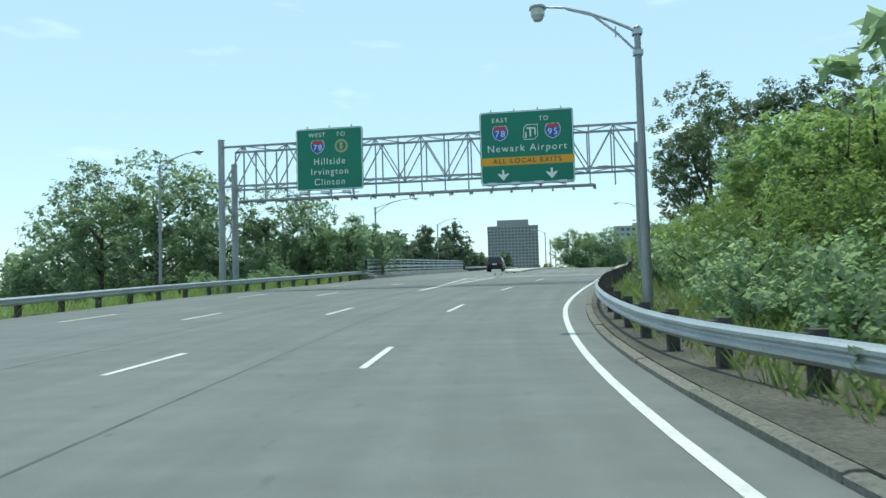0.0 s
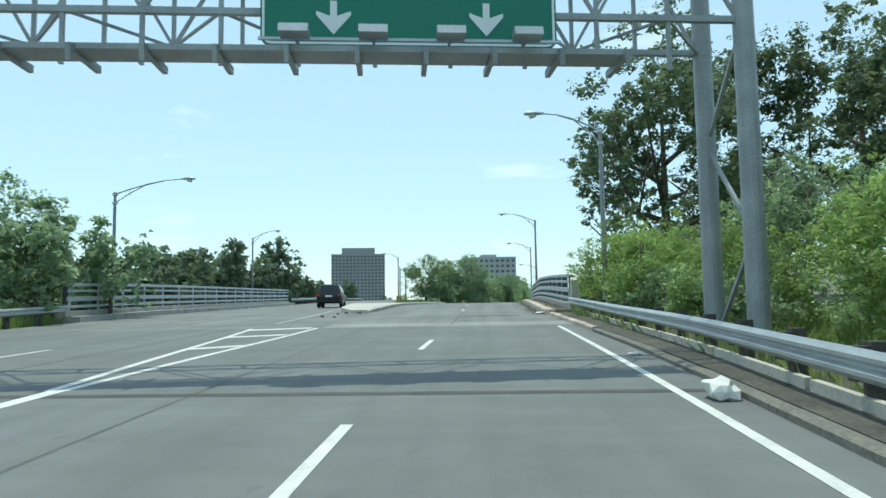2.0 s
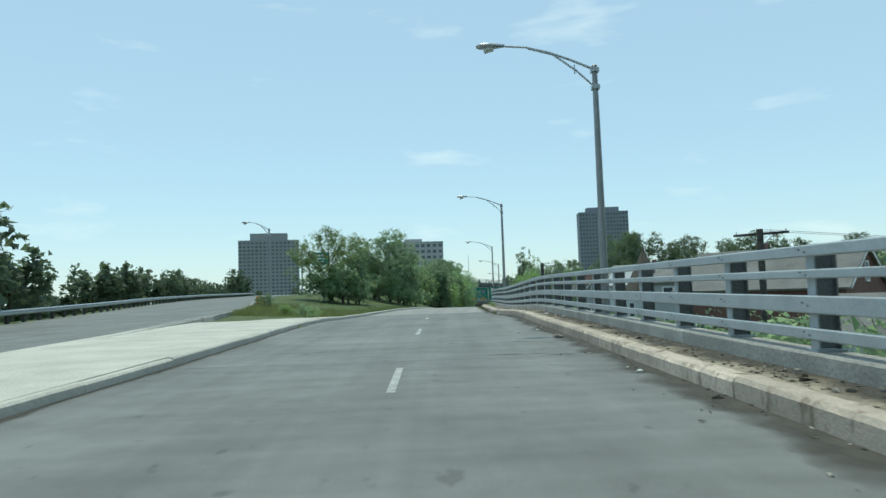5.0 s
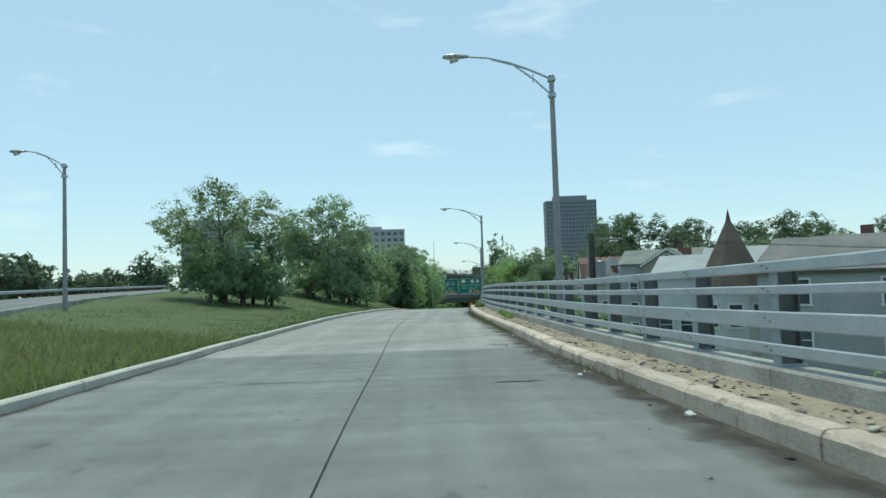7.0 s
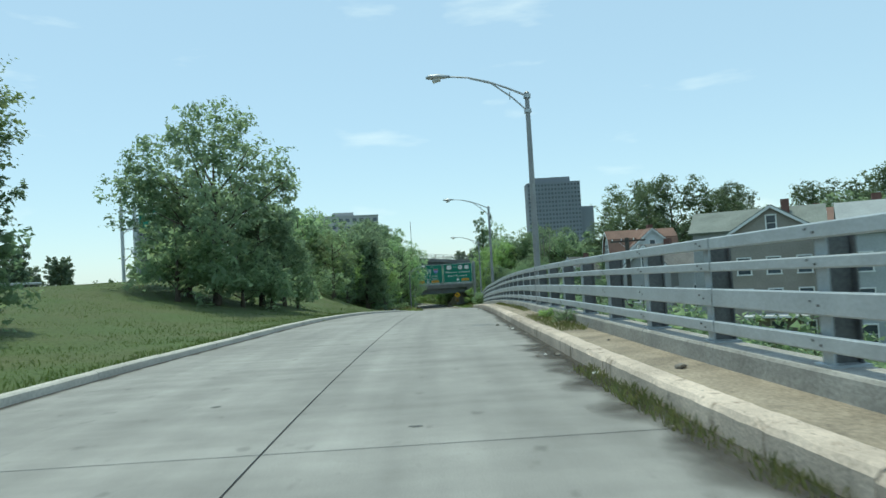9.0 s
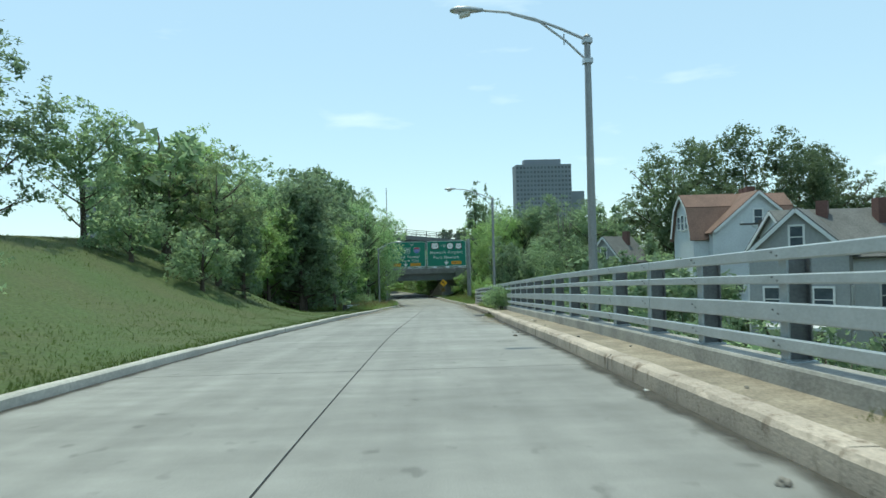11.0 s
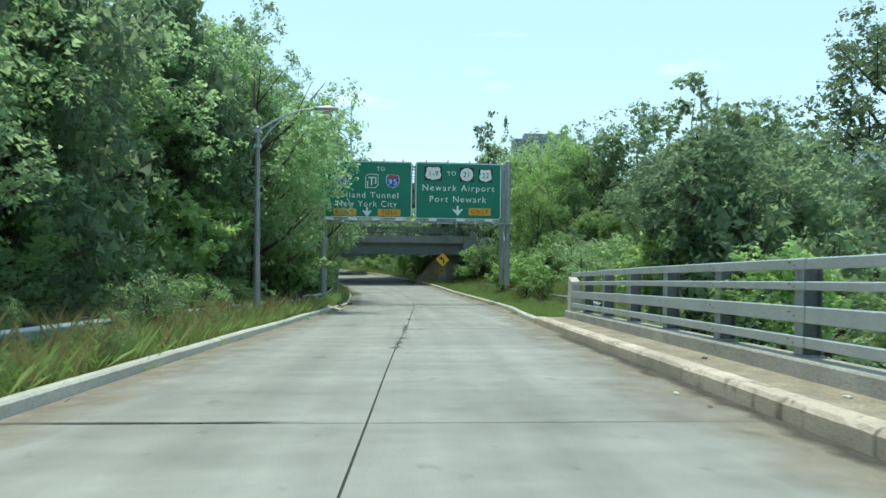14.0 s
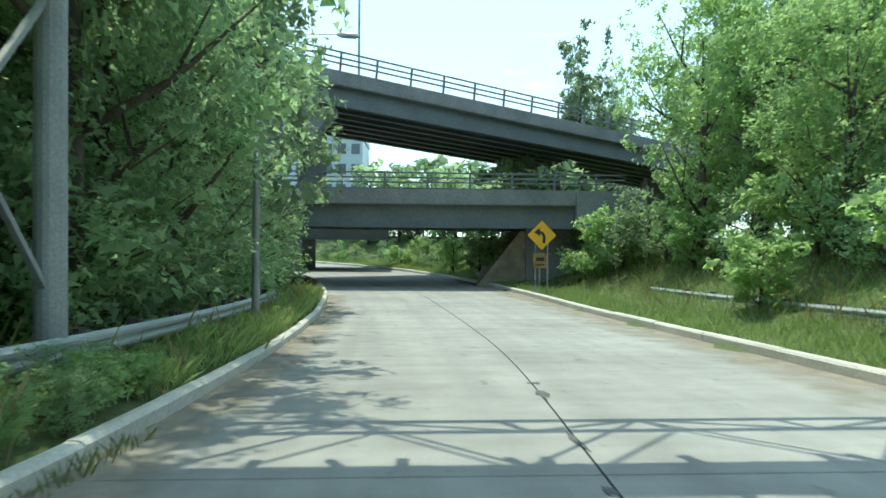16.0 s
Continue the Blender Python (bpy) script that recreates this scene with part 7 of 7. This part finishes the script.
poles = [(42.4, 97.9, 6.6), (45.6, 128.6, 6.4), (92.5, 195.0, 5.0), (100.0, 199.0, 5.2), (72.0, 172.0, 5.5)]
for x, y, top in poles:
    armed = (x, y) != (45.6, 128.6)
    utility_pole(x, y, top, -62, "dark wooden utility pole with a crossarm" if armed else "dark wooden utility pole with a grey transformer can", armed)
for (x0, y0, t0), (x1, y1, t1) in zip(poles, [(x + 36, y - 12, t - 0.6) for x, y, t in poles[:2]]):
    for off in (-0.25, 0.25):
        pts = [(x0 + (x1 - x0) * f + off * 0.5, y0 + (y1 - y0) * f - off, t0 + (t1 - t0) * f - 0.9 * math.sin(math.pi * f) - 0.05) for f in (0, 0.2, 0.4, 0.6, 0.8, 1)]
        tagged(Build().tube(pts, 0.011, 5).obj("power_line", SIGN_BLACK), "thin black overhead power line between poles", "cable")


# ---- parked vehicle ----
CAR_PAINT = mat("car_paint", (0.018, 0.022, 0.03), 0.25, 0.05, 2, 20, 0.0, metal=0.3)
CAR_GLASS = mat("car_glass", (0.015, 0.018, 0.02), 0.06, 0.05, 2, 20, 0.0)
RUBBER = mat("rubber", (0.02, 0.02, 0.02), 0.85, 0.1, 5, 40, 0.2)
TAIL = mat("tail_lamp", (0.35, 0.01, 0.01), 0.2, 0.05, 2, 20, 0.0)


def layer_hull(layers, k=4):
    """Closed hull through rounded rectangles: (z, y0, y1, half width, corner)."""
    rings = []
    for z, y0, y1, hw, r in layers:
        ring = []
        for qx, qy, a in ((1, -1, -90), (1, 1, 0), (-1, 1, 90), (-1, -1, 180)):
            for i in range(k + 1):
                t = radians(a + 90 * i / k)
                cy = (y1 - r) if qy > 0 else (y0 + r)
                ring.append((qx * (hw - r) + r * math.cos(t), cy + r * math.sin(t), z))
        rings.append(ring)
    n = len(rings[0])
    verts = [v for ring in rings for v in ring]
    faces = [(j * n + i, j * n + (i + 1) % n, (j + 1) * n + (i + 1) % n, (j + 1) * n + i) for j in range(len(rings) - 1) for i in range(n)]
    faces += [tuple(range(n - 1, -1, -1)), tuple((len(rings) - 1) * n + i for i in range(n))]
    return verts, faces


def suv(m, label, paint):
    root = tagged(empty("car", m), label, "car")
    Build().add(*layer_hull([(0.32, -2.2, 2.2, 0.88, 0.2), (0.5, -2.32, 2.32, 0.94, 0.25), (0.8, -2.34, 2.34, 0.96, 0.25), (1.0, -2.3, 2.25, 0.95, 0.25), (1.08, -2.24, 2.1, 0.91, 0.25)])).obj("body", paint, root, smooth=False)
    Build().add(*layer_hull([(1.06, -2.22, 1.15, 0.9, 0.2), (1.4, -2.08, 0.72, 0.8, 0.2), (1.68, -1.9, 0.25, 0.7, 0.2), (1.75, -1.75, 0.05, 0.62, 0.2)])).obj("cabin", paint, root)
    Build().add([(-0.68, -2.235, 1.12), (0.68, -2.235, 1.12), (0.58, -2.0, 1.58), (-0.58, -2.0, 1.58)], [(0, 1, 2, 3)]).obj("rear_window", CAR_GLASS, root)
    for sd in (-1, 1):
        Build().add([(sd * 0.915, -1.75, 1.13), (sd * 0.915, 0.75, 1.13), (sd * 0.765, 0.3, 1.56), (sd * 0.765, -1.6, 1.56)], [(0, 1, 2, 3)]).obj("side_window", CAR_GLASS, root)
        Build().box(sd * 0.78, -2.3, 0.95, 0.3, 0.12, 0.2).obj("tail_lamp", TAIL, root)
        Build().beam((sd * 0.6, -1.6, 1.8), (sd * 0.6, 0.0, 1.8), 0.04).obj("roof_rail", STEEL_DARK, root)
        Build().box(sd * 1.04, 0.75, 1.1, 0.2, 0.1, 0.14).obj("mirror", paint, root)
        for y in (-1.4, 1.42):
            tyre = Build().tube([(sd * 0.72, y, 0.36), (sd * 0.76, y, 0.36), (sd * 0.94, y, 0.36), (sd * 0.97, y, 0.36)], [0.32, 0.36, 0.36, 0.32], 20).obj("wheel", RUBBER, root)
            Build().tube([(sd * 0.9, y, 0.36), (sd * 0.98, y, 0.36)], [0.23, 0.2], 16).obj("rim", GALV, tyre)
    Build().box(0, -2.36, 0.86, 0.5, 0.02, 0.13).obj("plate_bar", SIGN_WHITE, root)
    Build().box(0, -2.36, 0.5, 1.7, 0.1, 0.2).obj("bumper", RUBBER, root)
    return root


cs_ = 80.0
cp = road_point(cs_, -11.4)
suv(pose(cp.x, cp.y, at(MAIN_Z, cs_), 0, 0, heading(cs_) + 9), "dark blue sport utility vehicle on the other carriageway", CAR_PAINT)


# ---- litter, stones, drain ----
LITTER = mat("white_litter", (0.68, 0.68, 0.64), 0.7, 0.1, 8, 40, 0.2)
STONE = mat("stone", (0.24, 0.22, 0.19), 0.9, 0.25, 6, 40, 0.4)
LR = random.Random(31)
DEAD = mat("dead_wood", (0.24, 0.22, 0.20), 0.9, 0.2, 3, 20, 0.3)


def lump(name, s, u, h, size, material, label, flat=0.5):
    bm = bmesh.new()
    bmesh.ops.create_icosphere(bm, subdivisions=2, radius=0.5)
    sd = LR.uniform(0, 99)
    for v in bm.verts:
        v.co *= 1 + 0.55 * noise.noise(v.co * 2.6 + Vector((sd, 0, 0)))
        v.co = Vector((v.co.x * size * LR.uniform(0.97, 1.03), v.co.y * size * 0.75, (v.co.z + 0.35) * size * flat))
    me = bpy.data.meshes.new(name)
    bm.to_mesh(me)
    bm.free()
    me.materials.append(material)
    ob = new(name, me)
    p = road_point(s, u, h)
    ob.matrix_world = pose(p.x, p.y, p.z, 0, 0, LR.uniform(0, 360))
    return tagged(ob, label, name, "litter at the road edge" if name == "litter" else "loose stones at the road edge")


for s, u, h, size, fl in ((35.5, 3.02, 0.0, 0.5, 0.6), (40.4, 3.18, 0.0, 0.24, 0.3), (57.5, 3.0, 0.0, 0.55, 0.22), (91.1, 2.4, 0.0, 0.1, 0.5), (110.2, 3.05, 0.0, 0.16, 0.5), (26.8, 2.6, 0.0, 0.09, 0.5), (229.0, 4.6, 0.24, 0.10, 0.3), (97.0, 4.0, 0.24, 0.2, 0.3)):
    lump("litter", s, u, h, size, LITTER, "crumpled white litter on the road edge", fl)
for s, u, h, size in ((88.8, 3.2, 0.0, 0.24), (56.8, -5.9, 0.0, 0.2), (57.6, -6.6, 0.0, 0.22), (60.3, -5.4, 0.0, 0.3), (60.6, -6.1, 0.0, 0.24), (60.1, -6.4, 0.0, 0.18), (143.9, 2.9, 0.24, 0.14), (130.0, 3.0, 0.24, 0.14)):
    lump("stone", s, u, h, size, STONE, "broken grey lump of concrete on the paving")
for i in range(70):
    s = LR.uniform(58, 235)
    if LR.random() < 0.6:
        u, h = at(KERB_R, s) - LR.uniform(0.03, 0.6) ** 1.0, 0.0
    else:
        u, h = at(KERB_R, s) + LR.uniform(0.32, 0.9), 0.236
    lump("stone", s, u, h, LR.uniform(0.04, 0.13), STONE if LR.random() < 0.8 else LITTER, "small loose stone beside the kerb")
for i in range(26):
    s, u = LR.uniform(110, 262), LR.uniform(-3.6, 2.4)
    crack(s, u, LR.uniform(0.08, 0.4), LR.uniform(0.05, 0.2), 50 + i, PATCH if i % 4 == 0 else SEAM)


def debris(count, seed, label):
    """Many small chips of concrete, twigs and rubbish, joined."""
    rng = np.random.default_rng(seed)
    vs, fs = [], []
    for i in range(count):
        s = 57 + 75 * rng.random() ** 1.3
        if rng.random() < 0.82:
            u, h = at(KERB_R, s) + rng.uniform(0.33, 0.95), 0.237
        else:
            u, h = at(KERB_R, s) - rng.random() ** 2 * 1.1 - 0.02, 0.004
        p = np.array(road_point(s, u, h))
        size = rng.uniform(0.012, 0.042) * (2.2 if rng.random() < 0.06 else 1.0)
        q = rng.normal(size=(6, 3))
        q /= np.linalg.norm(q, axis=1, keepdims=True)
        q *= np.array([size * rng.uniform(0.7, 2.2), size * rng.uniform(0.6, 1.2), size * 0.35])
        q[:, 2] += size * 0.2
        a = rng.uniform(0, 6.28)
        q[:, :2] = q[:, :2] @ np.array([[math.cos(a), math.sin(a)], [-math.sin(a), math.cos(a)]])
        o = len(vs) * 6
        vs.append(p + q)
        fs += [(o, o + 1, o + 2), (o, o + 2, o + 3), (o, o + 3, o + 4), (o + 1, o + 5, o + 2), (o + 2, o + 5, o + 3), (o + 3, o + 5, o + 4), (o, o + 4, o + 1), (o + 1, o + 4, o + 5)]
    return tagged(new("debris", mesh_np("debris", np.vstack(vs), np.array(fs), DEBRIS)), label, "debris", kind="stuff")


DEBRIS = mat("debris", (0.33, 0.31, 0.27), 0.95, 0.2, 3, 40, 0.2, island=0.75)
debris(2200, 77, "scattered concrete chips, twigs and rubbish along the kerb")

lump("litter", 247.75, -3.3, 0.0, 0.2, mat("green_plastic", (0.10, 0.42, 0.34), 0.4, 0.1, 8, 40, 0.2), "crushed green plastic bottle in the gutter", 0.35)
branch = tagged(empty("fallen_branch", pose(*road_point(257.3, at(KERB_L, 257.3) + 0.15, 0.17), 0, 0, 70)), "pale broken branch lying across the kerb", "branch")
Build().tube([(-0.5, -0.1, 0.05), (0.1, 0.0, 0.03), (0.7, 0.14, -0.12)], [0.03, 0.035, 0.015], 6).tube([(0.1, 0.0, 0.03), (0.5, -0.25, 0.1)], [0.02, 0.008], 5).tube([(-0.2, -0.05, 0.05), (-0.4, 0.25, 0.12)], [0.018, 0.006], 5).obj("limb", DEAD, branch)
# bare dead stems above the slope
dead = tagged(empty("dead_tree", pose(110.5, 242.6, gh(110.5, 242.6))), "bare grey dead tree stems above the green slope", "tree")
for x, y, top, k in ((-1.1, 0.2, 11.6, 0.5), (-0.3, -0.2, 12.6, -0.3), (0.5, 0.3, 11.2, 0.4), (1.2, 0.0, 12.3, 0.2), (1.7, -0.4, 10.6, 0.9)):
    Build().tube([(x * 0.3, y, -0.5), (x * 0.7, y, top * 0.5), (x + k * 0.4, y, top * 0.85), (x + k, y, top)], [0.14, 0.09, 0.05, 0.015], 6).tube([(x, y, top * 0.62), (x + k * 2.2, y, top * 0.8)], [0.05, 0.012], 5).obj("stem", DEAD, dead)
for s, u, w, ln, sd in ((259.3, 3.0, 3.4, 0.42, 201), (259.2, 1.5, 0.5, 0.55, 208), (258.7, 1.2, 0.35, 0.3, 202), (258.4, 0.75, 0.3, 0.5, 203), (114.75, -2.2, 2.7, 0.1, 204), (113.7, 1.66, 0.9, 0.3, 205), (119.7, 1.2, 1.4, 0.1, 206), (124.2, 1.3, 1.5, 0.09, 207)):
    crack(s, u, w, ln, sd, PATCH if w > 1 else SEAM, 0.011)
# broken kerb stone tipped over the kerb
slab = Build()
slab.box(0, 0, 0, 0.28, 1.6, 0.10)
fallen = slab.obj("kerb_fragment", CONCRETE_PALE)
for v in fallen.data.vertices:
    v.co += noise.noise_vector(v.co * 3.1) * 0.03
low, high = Vector(road_point(255.1, -2.55, 0.05)), Vector(road_point(256.3, -3.6, 0.24))
run = (high - low).normalized()
across = run.cross(Vector((0, 0, 1))).normalized()
fallen.matrix_world = Matrix.Translation((low + high) / 2) @ Matrix((across, run, across.cross(run))).transposed().to_4x4()
tagged(fallen, "broken pale kerb stone tipped across the kerb", "kerb stone")
for i in range(34):        # crumbled edges of the lane joint
    s = LR.uniform(236, 268)
    crack(s, at(CENTRE, s) + LR.uniform(-0.05, 0.05), LR.uniform(0.06, 0.2), LR.uniform(0.25, 0.9), 300 + i, SEAM, 0.009)
for s, u, sc in ((274.5, 15.8, 1.3), (278.5, 18.6, 1.5), (271.5, 14.2, 0.9)):
    plant_su("shrub2", s, u, sc, turn=LR.uniform(0, 360))
drain = tagged(empty("drain_grate", place(206.2, 2.7, 0.006)), "rusty iron drain grate in the gutter", "drain")
# thin dark plate under the bars paints the shaded depth of the drain
Build().box(0, 0, 0, 0.75, 1.1, 0.012).obj("pit_shade", JOINT, drain)
fr = Build().box(0, -0.56, 0.01, 0.85, 0.07, 0.02).box(0, 0.56, 0.01, 0.85, 0.07, 0.02).box(-0.4, 0, 0.01, 0.07, 1.1, 0.02).box(0.4, 0, 0.01, 0.07, 1.1, 0.02)
fr.obj("frame", STEEL_DARK, drain)
for i in range(9):
    Build().box(0, -0.46 + 0.115 * i, 0.012, 0.74, 0.045, 0.016).obj("bar", STEEL_DARK, drain)

for s, u, sc in ((268, 9.6, 0.8), (270.5, 10.4, 0.9), (262, 9.0, 0.6), (276, 10.0, 0.7)):
    plant_su("sumac", s, u, sc, turn=LR.uniform(0, 360))
# plants growing through the bridge rail
for s, off, sc, k in ((208.9, 0.72, 0.56, "bush"), (208.7, 0.8, 0.5, "shrub2"), (209.3, 0.85, 0.5, "shrub2"), (213.6, 0.8, 0.4, "shrub2"), (218.4, 0.98, 0.46, "bush"), (218.7, 1.0, 0.44, "shrub2"), (221.0, 1.0, 0.4, "shrub2"), (222.0, 1.9, 0.5, "sumac"), (227.0, 2.0, 0.5, "sumac"), (230.0, 2.2, 0.5, "shrub"), (233.0, 2.2, 0.55, "sumac"), (131.4, 0.65, 0.15, "shrub"), (132.4, 0.7, 0.17, "shrub"), (134.6, 0.75, 0.15, "shrub"), (135.1, 0.8, 0.17, "shrub2"), (152.0, 0.8, 0.2, "shrub2"), (155.0, 0.8, 0.18, "shrub")):
    p = road_point(s, at(KERB_R, s) + off, 0.22)
    plant(k, p.x, p.y, sc, LR.uniform(0, 360), p.z, label="leafy weed growing on the bridge walkway", sz=sc * (0.7 if sc < 0.3 else 1.0))
for s, u, sc, k in ((106.5, -6.7, 0.26, "bush"), (108.5, -7.5, 0.3, "shrub2"), (112, -9.5, 0.3, "shrub"), (121, -13.5, 0.42, "shrub2"), (60.8, -5.9, 0.16, "shrub")):
    plant_su(k, s, u, sc, turn=LR.uniform(0, 360), label="low shrub in the island grass")
inlet = tagged(empty("kerb_inlet", place(207.4, at(KERB_R, 207.4), 0.0)), "storm drain mouth in the kerb, its shade a dark block", "drain")
# no hole is cut: a dark block paints the shade of the inlet
Build().box(-0.012, 0, 0.1, 0.05, 1.0, 0.15).obj("opening", JOINT, inlet)
Build().box(-0.02, 0, 0.205, 0.10, 1.3, 0.05).obj("lintel", CONCRETE_KERB, inlet)
for s, u, w, sd in ((222.3, 1.9, 3.3, 401), (251.0, 3.0, 2.7, 402), (229.0, -2.6, 3.6, 403)):
    crack(s, u, w, 0.07, sd, PATCH, 0.008)
stand = road_point(275.2, -3.3)
bare = tagged(empty("steel_pole", pose(stand.x, stand.y, gh(stand.x, stand.y))), "slim bare grey steel pole before dark trees", "pole")
Build().tube([(0, 0, -0.3), (0, 0, 0.3), (0, 0, 4.9)], [0.11, 0.10, 0.075], 12).obj("shaft", POLE, bare)
Build().tube([(0, 0, 4.9), (0, 0, 4.97)], [0.09, 0.04], 12).obj("cap", GALV, bare)
